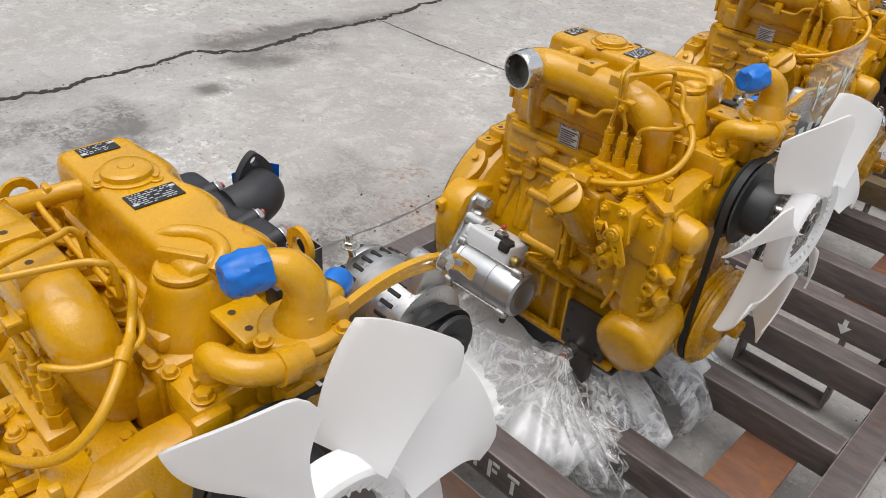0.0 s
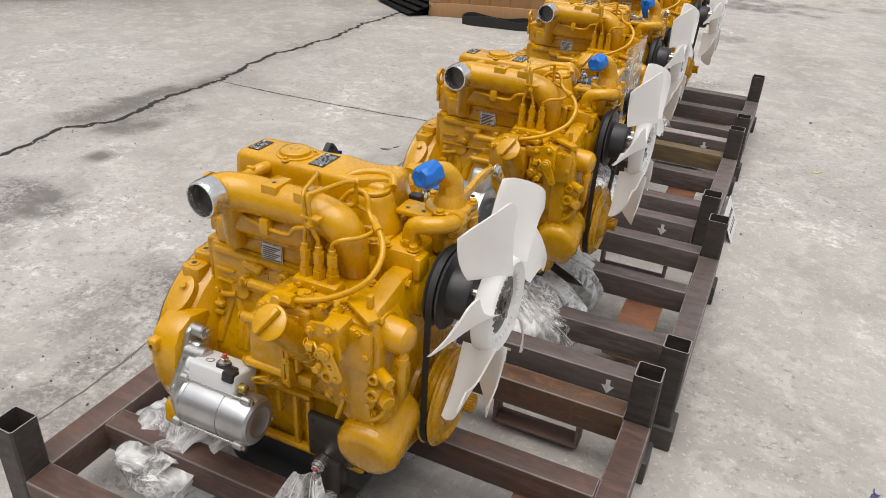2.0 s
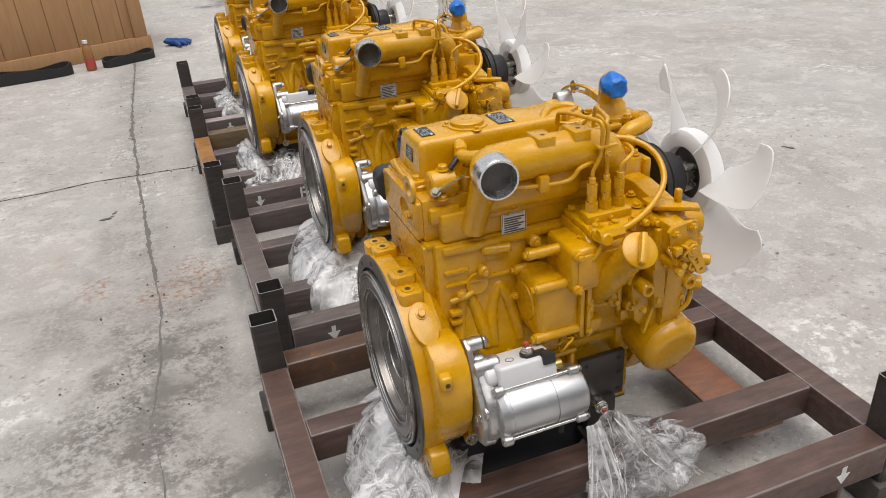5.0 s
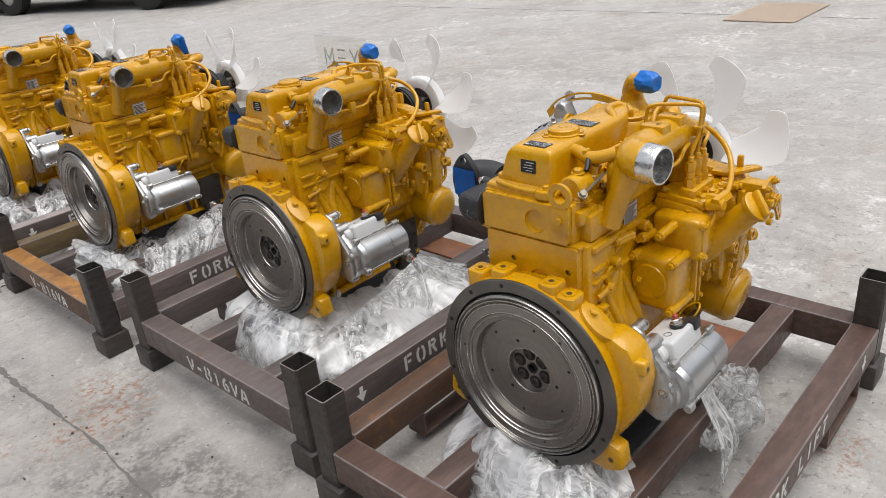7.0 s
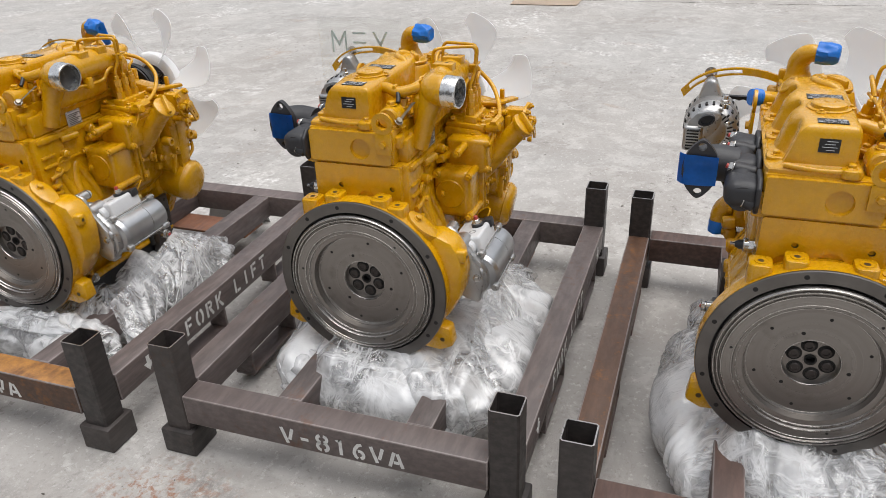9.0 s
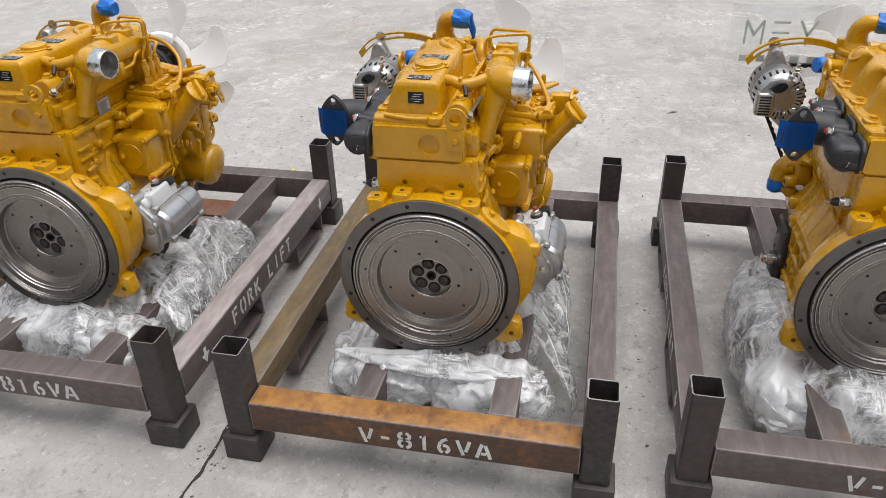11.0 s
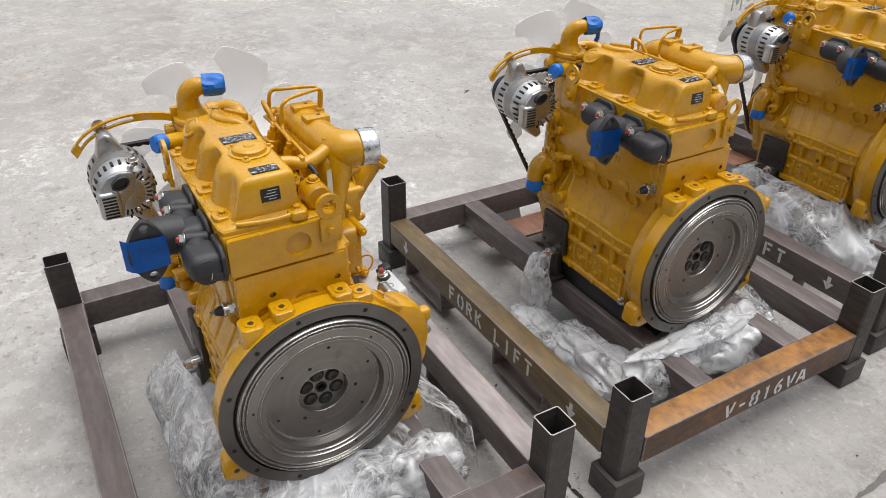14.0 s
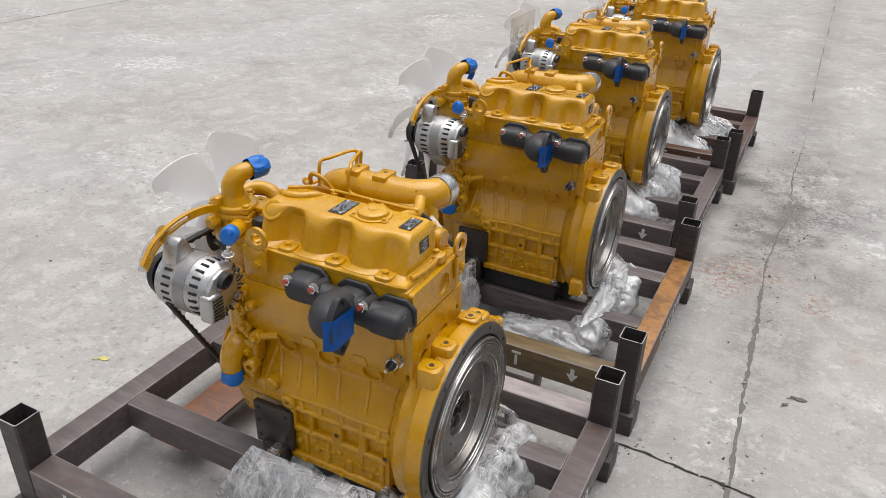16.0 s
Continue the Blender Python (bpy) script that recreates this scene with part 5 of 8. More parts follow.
    part("feed_boss", add_cyl(mesh(), (0.318, -0.140, 0.440), (0.318, -0.163, 0.438), 0.013, seg=20, edge=0.003), YELLOW, pump)
    bolt(pump, (0.318, -0.163, 0.438), -Y, 0.0055)
    for x0, x1, z in ((0.268, 0.296, 0.402), (0.300, 0.340, 0.470), (0.330, 0.352, 0.404)):
        part("cast_pad", add_box(mesh(), (x0, -0.160, z - 0.010), (x1, -0.130, z + 0.012), 0.005), YELLOW, pump)
    part("feed_pipe", add_tube(mesh(), [(0.276, -0.19, 0.575), (0.262, -0.190, 0.552), (0.252, -0.182, 0.530), (0.262, -0.168, 0.50)], 0.0036, 10), YELLOW, pump)
    px, pz, py = 0.384, 0.558, -0.238
    bm = add_plate(mesh(), [(px - 0.036, pz + 0.030), (px - 0.030, pz + 0.036), (px + 0.004, pz + 0.041), (px + 0.011, pz + 0.036), (px + 0.020, pz - 0.012), (px + 0.014, pz - 0.020), (px - 0.016, pz - 0.026), (px - 0.024, pz - 0.018)], [(px - 0.014, pz - 0.014, 0.0045)], "y", py - 0.002, py + 0.004)
    add_box(bm, (px - 0.020, py + 0.003, pz - 0.016), (px + 0.012, -0.19, pz + 0.030), 0.004)
    part("lever_plate", bm, YELLOW, gov)
    for x, z in ((px - 0.026, pz + 0.027), (px + 0.003, pz + 0.033)):
        bolt(gov, (x, py - 0.002, z), -Y, 0.0062)
        part("stud_tip", add_cyl(mesh(), (x, py - 0.006, z), (x, py - 0.012, z), 0.0032, seg=10, edge=0.0008), YELLOW, gov)
    for x, z in ((0.412, 0.572), (0.424, 0.535), (0.372, 0.514), (0.426, 0.47), (0.420, 0.436), (0.376, 0.440), (0.350, 0.430)):
        bolt(gov, (x, -0.204 if z > 0.5 else -0.190, z), -Y, 0.0050)
    arm = [(px - 0.012, pz + 0.006), (px - 0.004, pz + 0.013), (px + 0.008, pz + 0.009), (px + 0.026, pz - 0.032), (px + 0.027, pz - 0.040), (px + 0.021, pz - 0.046), (px + 0.013, pz - 0.043), (px + 0.007, pz - 0.030), (px - 0.006, pz - 0.012)]
    bm = add_plate(mesh(), arm, [(px + 0.0185, pz - 0.0370, 0.0034), (px + 0.0085, pz - 0.0190, 0.0030), (px + 0.0110, pz - 0.0240, 0.0022)], "y", py - 0.0125, py - 0.0085, 14)
    add_cyl(bm, (px, py - 0.0085, pz), (px, py - 0.002, pz), 0.0125, seg=22, edge=0.001)
    add_cyl(bm, (px, py - 0.0165, pz), (px, py - 0.0120, pz), 0.0105, seg=22, edge=0.0015)
    lever = part("stop_lever", bm, YELLOW, gov)
    part("pivot_pin", add_cyl(mesh(), (px, py - 0.0180, pz), (px, py - 0.0160, pz), 0.0055, seg=16, edge=0.0008), YELLOW, lever)
    bm = mesh()
    add_box(bm, (px - 0.030, py - 0.014, pz - 0.004), (px - 0.018, py - 0.003, pz + 0.008), 0.0015)
    add_tube(bm, [(px - 0.018, py - 0.008, pz + 0.010), (px - 0.010, py - 0.014, pz + 0.004), (px - 0.014, py - 0.012, pz - 0.008), (px - 0.004, py - 0.008, pz - 0.016)], 0.0022, 8)
    for i in range(6):
        a0 = Vector((px - 0.034 + 0.0022 * i, py - 0.005, pz + 0.006 - 0.0042 * i))
        add_tube(bm, [a0 + Vector((0.0032 * math.cos(q), 0.003 * math.sin(q), 0.0032 * math.sin(q) - 0.0008 * q)) for q in (0, 1.05, 2.1, 3.15, 4.2, 5.25, 6.3)], 0.0009, 6, 2)
    add_cyl(bm, (px - 0.016, py - 0.003, pz - 0.036), (px - 0.016, py - 0.012, pz - 0.036), 0.0062, seg=14, edge=0.001)
    add_cyl(bm, (px - 0.010, py + 0.02, pz - 0.026), (px - 0.010, py - 0.012, pz - 0.026), 0.0050, seg=12, edge=0.001)
    part("throttle_link", bm, YELLOW, gov)
    part("link_boss", add_cyl(mesh(), (px - 0.014, -0.18, pz - 0.032), (px - 0.014, py + 0.002, pz - 0.032), 0.008, seg=14), YELLOW, gov)
    # cast bosses under the governor
    for x, z, r in ((0.352, 0.468, 0.012), (0.432, 0.492, 0.010), (0.430, 0.462, 0.0125)):
        part("cast_boss", add_lathe(mesh(), [(0, 0.0), (0, r), (0.020, r), (0.023, r * 0.86), (0.023, r * 0.5), (0.017, r * 0.45), (0.017, 0.0)], (x, -0.176, z), -Y, 22), YELLOW, gov)
    # raised stop bracket
    bm = mesh()
    add_prism(bm, [(0.372, -0.17), (0.428, -0.205), (0.436, -0.190), (0.392, -0.135), (0.372, -0.135)], "z", 0.590, 0.597, 0.001)
    add_box(bm, (0.408, -0.176, 0.596), (0.417, -0.166, 0.618), 0.002)
    part("stop_bracket", bm, YELLOW, root)
    # solenoid shaped cap, drain stub and bypass tube
    bm = add_lathe(mesh(), [(0, 0), (0, 0.0265), (0.035, 0.0265), (0.046, 0.023), (0.052, 0.014), (0.053, 0)], (0.420, -0.148, 0.548), (1, -0.12, -0.02), 28)
    add_lathe(bm, [(0, 0), (0, 0.031), (0.012, 0.031), (0.012, 0)], (0.416, -0.148, 0.548), (1, -0.12, -0.02), 28)
    part("stop_solenoid", bm, YELLOW, root)
    bm = add_tube(mesh(), [(0.460, -0.158, 0.538), (0.462, -0.164, 0.512), (0.460, -0.162, 0.466), (0.454, -0.145, 0.436)], 0.0075, 12)
    add_cyl(bm, (0.461, -0.163, 0.522), (0.461, -0.163, 0.510), 0.0105, seg=14)
    part("bypass_tube", bm, YELLOW, root)
    bm = add_cyl(mesh(), (0.430, -0.180, 0.500), (0.462, -0.200, 0.497), 0.0095, seg=16, edge=0.002)
    part("drain_stub", bm, YELLOW, root)
    part("return_stub", add_cyl(mesh(), (0.430, -0.176, 0.455), (0.456, -0.192, 0.452), 0.012, seg=16, edge=0.002), YELLOW, root)
    # small cast lugs, plugs and pipe unions along the pump side
    for x, y, z, r in ((0.206, -0.094, 0.545, 0.0075), (0.232, -0.094, 0.518, 0.0085), (0.120, -0.090, 0.512, 0.0070), (0.236, -0.100, 0.385, 0.0085), (0.150, -0.118, 0.362, 0.0065), (0.330, -0.168, 0.500, 0.0090), (0.344, -0.160, 0.426, 0.0080), (0.300, -0.166, 0.468, 0.0075)):
        part("cast_lug", add_cyl(mesh(), (x, y + 0.012, z), (x, y - 0.010, z), r * 1.35, seg=18, edge=0.003), YELLOW, pump)
        bolt(pump, (x, y - 0.010, z), -Y, r * 0.72)
    for x0, z0, x1, z1, y in ((0.256, 0.470, 0.256, 0.566, -0.150), (0.270, 0.438, 0.330, 0.432, -0.150), (0.336, 0.470, 0.350, 0.560, -0.168), (0.188, 0.524, 0.232, 0.508, -0.094), (0.062, 0.470, 0.100, 0.478, -0.092)):
        part("cast_rib", add_tube(mesh(), [(x0, y, z0), ((x0 + x1) / 2 + 0.003, y - 0.003, (z0 + z1) / 2), (x1, y, z1)], 0.0052, 10, 5), YELLOW, pump)
    for x, z in ((0.278, 0.590), (0.342, 0.590), (0.362, 0.584)):
        part("pump_union", add_cyl(mesh(), (x, -0.168, z - 0.006), (x, -0.190, z - 0.004), 0.0075, seg=6), YELLOW, pump)
        part("union_nut", add_cyl(mesh(), (x, -0.190, z - 0.004), (x, -0.197, z - 0.003), 0.0052, seg=14, edge=0.001), YELLOW, pump)
    part("governor_pipe", add_tube(mesh(), [(0.436, -0.150, 0.470), (0.448, -0.172, 0.452), (0.440, -0.186, 0.420), (0.418, -0.184, 0.400)], 0.0042, 10), YELLOW, gov)
    # oil filter
    ax = Vector((0.06, -1.0, -0.22)).normalized()
    o = Vector((0.408, -0.085, 0.357))
    filt = part("oil_filter", add_lathe(mesh(), [(0, 0), (0, 0.048), (0.012, 0.054), (0.092, 0.054), (0.103, 0.0525), (0.112, 0.045), (0.115, 0.033), (0.1145, 0.0)], o, ax, 40), YELLOW, root)
    part("filter_seam", add_lathe(mesh(), [(0.094, 0.0536), (0.096, 0.0550), (0.099, 0.0540)], o, ax, 40), YELLOW, filt)
    bm = add_box(mesh(), (0.345, -0.125, 0.300), (0.445, -0.085, 0.400), 0.012)
    part("filter_base", bm, YELLOW, root)
    # dipstick loop
    part("dipstick", add_tube(mesh(), [(0.232, -0.135, 0.385), (0.215, -0.165, 0.380), (0.205, -0.190, 0.395), (0.212, -0.198, 0.412), (0.226, -0.188, 0.412), (0.224, -0.168, 0.398), (0.214, -0.160, 0.384)], 0.0018, 8), YELLOW, root)
    # rear lifting eye
    def eye(x, y, z, mx):
        bm = mesh()
        ring = [(0.021 * math.cos(a), 0.021 * math.sin(a)) for a in [2 * math.pi * i / 28 for i in range(28)]]
        inner = [(0.0115 * math.cos(a), 0.0115 * math.sin(a)) for a in [2 * math.pi * i / 28 for i in range(28)]]
        for h in (0, 1):
            for i in range(28):
                j = (i + 1) % 28
                zz = (-0.003, 0.003)[h]
                bm.faces.new([bm.verts.new((*q, zz)) for q in (ring[i], ring[j], inner[j], inner[i])])
        for r in (ring, inner):
            for i in range(28):
                j = (i + 1) % 28
                bm.faces.new([bm.verts.new(q) for q in ((*r[i], -0.003), (*r[j], -0.003), (*r[j], 0.003), (*r[i], 0.003))])
        bmesh.ops.remove_doubles(bm, verts=bm.verts, dist=1e-5)
        add_box(bm, (-0.016, -0.060, -0.003), (0.016, -0.018, 0.003), 0.0008)
        bmesh.ops.transform(bm, matrix=Matrix.Translation((x, y, z)) @ mx, verts=bm.verts)
        return part("lifting_eye", bm, YELLOW, root)
    face_back = Matrix(((0, 0, 1, 0), (1, 0, 0, 0), (0, 1, 0, 0), (0, 0, 0, 1)))
    face_side = Matrix(((1, 0, 0, 0), (0, 0, -1, 0), (0, 1, 0, 0), (0, 0, 0, 1)))
    e = eye(0.0262, -0.048, 0.652, face_back)
    bolt(e, (0.0232, -0.048, 0.612), -X, 0.0065)
    e = eye(0.318, 0.1265, 0.664, face_side)
    bolt(e, (0.318, 0.1295, 0.618), Y, 0.0075)


def build_starter(root):
    my, mz = -0.209, 0.332  # motor axis
    bm = mesh()
    add_lathe(bm, [(0.0, 0.0), (0.0, 0.036), (0.003, 0.042), (0.012, 0.0475), (0.018, 0.0470), (0.019, 0.0458), (0.0915, 0.0458), (0.092, 0.0442), (0.0935, 0.0442), (0.094, 0.0458), (0.136, 0.0458), (0.145, 0.0440), (0.149, 0.039), (0.150, 0.028), (0.148, 0.024), (0.148, 0.0)], (0.076, my, mz), X, 52)
    for v in bm.verts:
        v.co.y, v.co.z = my + (v.co.y - my) * 0.925, mz + (v.co.z - mz) * 0.925
    st = part("starter_motor", bm, GREYPAINT, root, "silver-grey starter motor", 30)
    bm = mesh()
    add_prism(bm, [(-0.138, 0.430), (-0.158, 0.444), (-0.176, 0.436), (-0.190, 0.402), (-0.204, 0.380), (-0.222, 0.356), (-0.230, 0.326), (-0.226, 0.304), (-0.222, 0.290), (-0.208, 0.280), (-0.190, 0.288), (-0.156, 0.31), (-0.138, 0.36)], "x", 0.0525, 0.063, 0.004)
    add_prism(bm, [(-0.150, 0.415), (-0.176, 0.418), (-0.202, 0.386), (-0.222, 0.366), (-0.236, 0.340), (-0.236, 0.312), (-0.222, 0.290), (-0.200, 0.282), (-0.174, 0.296), (-0.156, 0.34)], "x", 0.061, 0.084, 0.007)
    add_cyl(bm, (0.056, -0.160, 0.432), (0.084, -0.160, 0.432), 0.011, seg=16, edge=0.003)
    add_cyl(bm, (0.056, -0.178, 0.398), (0.102, -0.178, 0.398), 0.0165, seg=22, edge=0.004)
    add_cyl(bm, (0.056, -0.212, 0.289), (0.078, -0.212, 0.289), 0.0105, seg=16, edge=0.003)
    add_cyl(bm, (0.056, -0.218, 0.345), (0.072, -0.218, 0.345), 0.012, seg=16, edge=0.003)
    nose = part("drive_housing", bm, SILVER, st, "bare cast aluminium drive housing")
    bolt(nose, (0.084, -0.160, 0.432), X, 0.0085, CHROME)
    bolt(nose, (0.0525, -0.216, 0.338), -X, 0.0062, CHROME)
    bolt(nose, (0.078, -0.212, 0.289), X, 0.006, CHROME)
    # solenoid
    bm = mesh()
    m = Matrix.Translation((0.134, -0.186, 0.385)) @ Matrix.Rotation(radians(-14), 4, "X")
    add_box(bm, (-0.046, -0.030, -0.024), (0.050, 0.030, 0.020), 0.006, 3, m)
    add_cyl(bm, m @ Vector((-0.062, -0.002, 0.0)), m @ Vector((-0.04, -0.002, 0.0)), 0.018, seg=22, edge=0.003)
    sol = part("solenoid", bm, SILVER_PAINT, st, "silver-painted solenoid box")
    part("stamped_ring", add_lathe(mesh(), [(0.0196, 0.0070), (0.0204, 0.0070), (0.0204, 0.0058), (0.0196, 0.0058)], m @ Vector((-0.018, -0.008, 0.0)), m.to_3x3() @ Z, 28), INK, sol)
    up = m.to_3x3() @ Z
    part("terminal_boot", add_cyl(mesh(), m @ Vector((0.012, -0.010, 0.018)), m @ Vector((0.012, -0.010, 0.027)), 0.0125, seg=18, edge=0.002), BLACK, sol)
    bolt(sol, m @ Vector((0.012, -0.010, 0.027)), up, 0.0078, CHROME, "terminal_nut")
    part("terminal_cap", add_cyl(mesh(), m @ Vector((0.012, -0.010, 0.034)), m @ Vector((0.012, -0.010, 0.042)), 0.0042, seg=12, edge=0.001), RED, sol)
    part("terminal_plug", add_box(mesh(), (0.026, -0.034, 0.006), (0.048, -0.014, 0.024), 0.003, 2, m), BLACK, sol)
    part("terminal_bridge", add_box(mesh(), (0.004, -0.022, 0.018), (0.040, -0.006, 0.024), 0.002, 2, m), BLACK, sol)
    part("brass_stud", add_cyl(mesh(), m @ Vector((0.048, -0.014, -0.006)), m @ Vector((0.064, -0.014, -0.006)), 0.0085, seg=16, edge=0.002), metal_material("brass", (0.62, 0.46, 0.16), 0.3), sol)
    for a in (100, 215, 330):
        y, z = my + 0.0455 * math.cos(radians(a)), mz + 0.0455 * math.sin(radians(a))
        part("through_bolt", add_cyl(mesh(), (0.076, y, z), (0.218, y, z), 0.0030, seg=10), CHROME, st)
        bolt(st, (0.218, y, z), X, 0.0050, CHROME)
        part("bolt_lug", add_cyl(mesh(), (0.200, y, z), (0.218, y, z), 0.0072, seg=14, edge=0.002), SILVER, st)
        part("bolt_lug", add_cyl(mesh(), (0.076, y, z), (0.092, y, z), 0.0085, seg=14, edge=0.002), SILVER, st)
    part("strap_clip", add_box(mesh(), (0.086, my + 0.002, mz + 0.038), (0.100, my + 0.026, mz + 0.056), 0.003), SILVER, st)
    part("starter_lead", add_tube(mesh(), [(0.188, my, mz - 0.040), (0.192, my - 0.002, mz - 0.060), (0.190, my - 0.006, mz - 0.074)], 0.006, 10), RUBBER, st)
    bm = mesh()
    q = [[bm.verts.new((xx, my + 0.0428 * math.cos(a), mz + 0.0428 * math.sin(a))) for a in [radians(222 + 3 * i) for i in range(6)]] for xx in (0.102, 0.132)]
    for i in range(5):
        bm.faces.new((q[0][i], q[0][i + 1], q[1][i + 1], q[1][i]))
    part("yellow_tag", bm, plain_material("tag_yellow", (0.62, 0.50, 0.03), 0.5), st)


def build_front(root):
    # timing case and front plate
    bm = mesh()
    add_prism(bm, [(-0.175, 0.590), (-0.090, 0.606), (0.060, 0.600), (0.106, 0.560), (0.110, 0.430), (0.118, 0.330), (0.090, 0.235), (0.0, 0.215), (-0.095, 0.235), (-0.130, 0.300), (-0.190, 0.400), (-0.200, 0.540)], "x", 0.386, 0.424, 0.008)
    add_lathe(bm, [(0.42, 0.075), (0.432, 0.070), (0.436, 0.050), (0.436, 0.0)], (0, 0, ZC), X, 36)
    case = part("timing_case", bm, YELLOW, root)
    for y, z in ((-0.165, 0.575), (-0.188, 0.50), (-0.180, 0.415), (-0.12, 0.302), (-0.085, 0.248), (0.082, 0.25), (0.108, 0.34), (0.100, 0.44), (0.098, 0.55), (0.0, 0.592), (-0.08, 0.592)):
        bolt(case, (0.424, y, z), X, 0.0062)
    # water pump and thermostat
    bm = mesh()
    add_lathe(bm, [(0.0, 0.0), (0.0, 0.052), (0.014, 0.052), (0.022, 0.040), (0.032, 0.026), (0.040, 0.024)], (0.420, -0.015, 0.555), X, 32)
    add_box(bm, (0.366, -0.06, 0.560), (0.428, 0.090, 0.632), 0.010)
    add_box(bm, (0.372, 0.004, 0.60), (0.464, 0.080, 0.640), 0.010)
    pump = part("water_pump", bm, YELLOW, root)
    bolt(pump, (0.415, -0.045, 0.632), Z, 0.008)
    bm = mesh()
    tri_out = [(0.430 + (0.050 if k % 8 in (0,) else 0.038) * math.cos(2 * math.pi * k / 24 + 0.6), 0.046 + (0.050 if k % 8 in (0,) else 0.038) * math.sin(2 * math.pi * k / 24 + 0.6)) for k in range(24)]
    add_prism(bm, tri_out, "z", 0.652, 0.664, 0.003)
    add_prism(bm, tri_out, "z", 0.6655, 0.677, 0.003)
    add_tube(bm, [(0.430, 0.050, 0.660), (0.430, 0.051, 0.676), (0.430, 0.053, 0.694), (0.428, 0.053, 0.713), (0.421, 0.044, 0.728), (0.413, 0.030, 0.7335), (0.408, 0.010, 0.7345)], [0.034, 0.028, 0.0210, 0.0192, 0.0180, 0.0155, 0.012], 24)
    elbow = part("coolant_elbow", bm, YELLOW, root, angle=55)
    for k in (0, 8, 16):
        a = 2 * math.pi * k / 24 + 0.6
        bolt(elbow, (0.430 + 0.040 * math.cos(a), 0.046 + 0.040 * math.sin(a), 0.677), Z, 0.0065)
    d = Vector((-0.20, -1.0, -0.02)).normalized()
    o = Vector((0.4115, 0.028, 0.7345))
    bm = add_lathe(mesh(), [(0.0, 0.0182), (0.003, 0.0190), (0.007, 0.0186), (0.011, 0.0192), (0.015, 0.0187), (0.020, 0.0194), (0.026, 0.0182), (0.031, 0.0180), (0.035, 0.0168), (0.0390, 0.0135), (0.0395, 0.009), (0.0350, 0.0)], o, d, 40)
    for v in bm.verts:
        nv = (1 - 2.4 * abs(noise.noise(Vector((v.co.x * 90, v.co.y * 30, v.co.z * 90))))) * 0.0022 + (1 - 2.4 * abs(noise.noise(v.co * 130))) * 0.0009 - 0.001
        v.co += (v.co - (o + d * (v.co - o).dot(d))).normalized() * nv if (v.co - (o + d * (v.co - o).dot(d))).length > 1e-4 else d * nv
    part("blue_tape", bm, BLUE, elbow, "crumpled blue masking tape over the pipe", 32)
    # thermostat body, sender and plug
    bm = mesh()
    add_cyl(bm, (0.428, 0.044, 0.600), (0.428, 0.044, 0.655), 0.036, seg=32, edge=0.005)
    add_cyl(bm, (0.405, 0.070, 0.644), (0.384, 0.120, 0.652), 0.0145, seg=18, edge=0.003)
    add_cyl(bm, (0.448, 0.080, 0.648), (0.450, 0.100, 0.648), 0.012, seg=18, edge=0.003)
    for q in (0, 8, 16):
        a = 2 * math.pi * q / 24 + 0.6
        u, v = 0.430 + 0.040 * math.cos(a), 0.046 + 0.040 * math.sin(a)
        add_cyl(bm, (u, v, 0.612), (u, v, 0.656), 0.0105, seg=18, edge=0.002)
    add_lathe(bm, [(0.0, 0.0), (0.0, 0.0175), (0.016, 0.0160), (0.018, 0.0145), (0.018, 0.0065), (0.008, 0.0060), (0.008, 0.0)], (0.414, 0.066, 0.632), (-0.55, 0.83, 0.05), 24)
    part("thermostat_body", bm, YELLOW, root)
    bm = add_lathe(mesh(), [(0, 0.0155), (0.012, 0.0165), (0.020, 0.0145), (0.022, 0)], (0.386, 0.114, 0.652), (-0.45, 1, 0.15), 18)
    for v in bm.verts:
        v.co += v.normal * 0 + Vector((noise.noise(v.co * 90), noise.noise(v.co * 95 + Vector((3, 1, 2))), noise.noise(v.co * 88 + Vector((7, 5, 1))))) * 0.0022
    part("blue_plug_tape", bm, BLUE, root, "blue masking tape over the sender hole", 55)
    bm = mesh()
    add_tube(bm, [(0.458, 0.030, 0.664), (0.460, 0.006, 0.668), (0.452, -0.018, 0.672), (0.434, -0.030, 0.672), (0.414, -0.032, 0.668), (0.404, -0.031, 0.654), (0.403, -0.030, 0.630), (0.403, -0.030, 0.606)], 0.0138, 20)
    add_tube(bm, [(0.403, -0.030, 0.640), (0.403, -0.030, 0.626)], 0.0168, 18, 2)
    add_tube(bm, [(0.4595, 0.014, 0.6665), (0.4600, 0.000, 0.6690)], 0.0165, 18, 2)
    plate = add_box(mesh(), (0.360, -0.004, 0.662), (0.420, 0.042, 0.671), 0.003)
    part("hose_clip", add_box(mesh(), (0.398, -0.048, 0.638), (0.408, -0.042, 0.646), 0.001), YELLOW, root)
    plate = part("outlet_plate", plate, YELLOW, root)
    hole(plate, (0.376, 0.010, 0.671), Z, 0.0048)
    hole(plate, (0.404, 0.010, 0.671), Z, 0.0048)
    part("bypass_hose", bm, YELLOW, root, angle=55)
    part("black_connector", add_box(mesh(), (0.350, 0.060, 0.640), (0.372, 0.078, 0.668), 0.003), BLACK, root)
    for x, y, z in ((0.372, -0.052, 0.632), (0.372, 0.060, 0.632), (0.420, 0.082, 0.640), (0.452, 0.012, 0.640)):
        bolt(pump, (x, y, z), Z, 0.0066)
    part("pump_rib", add_box(mesh(), (0.424, -0.066, 0.590), (0.438, -0.030, 0.628), 0.005), YELLOW, pump)
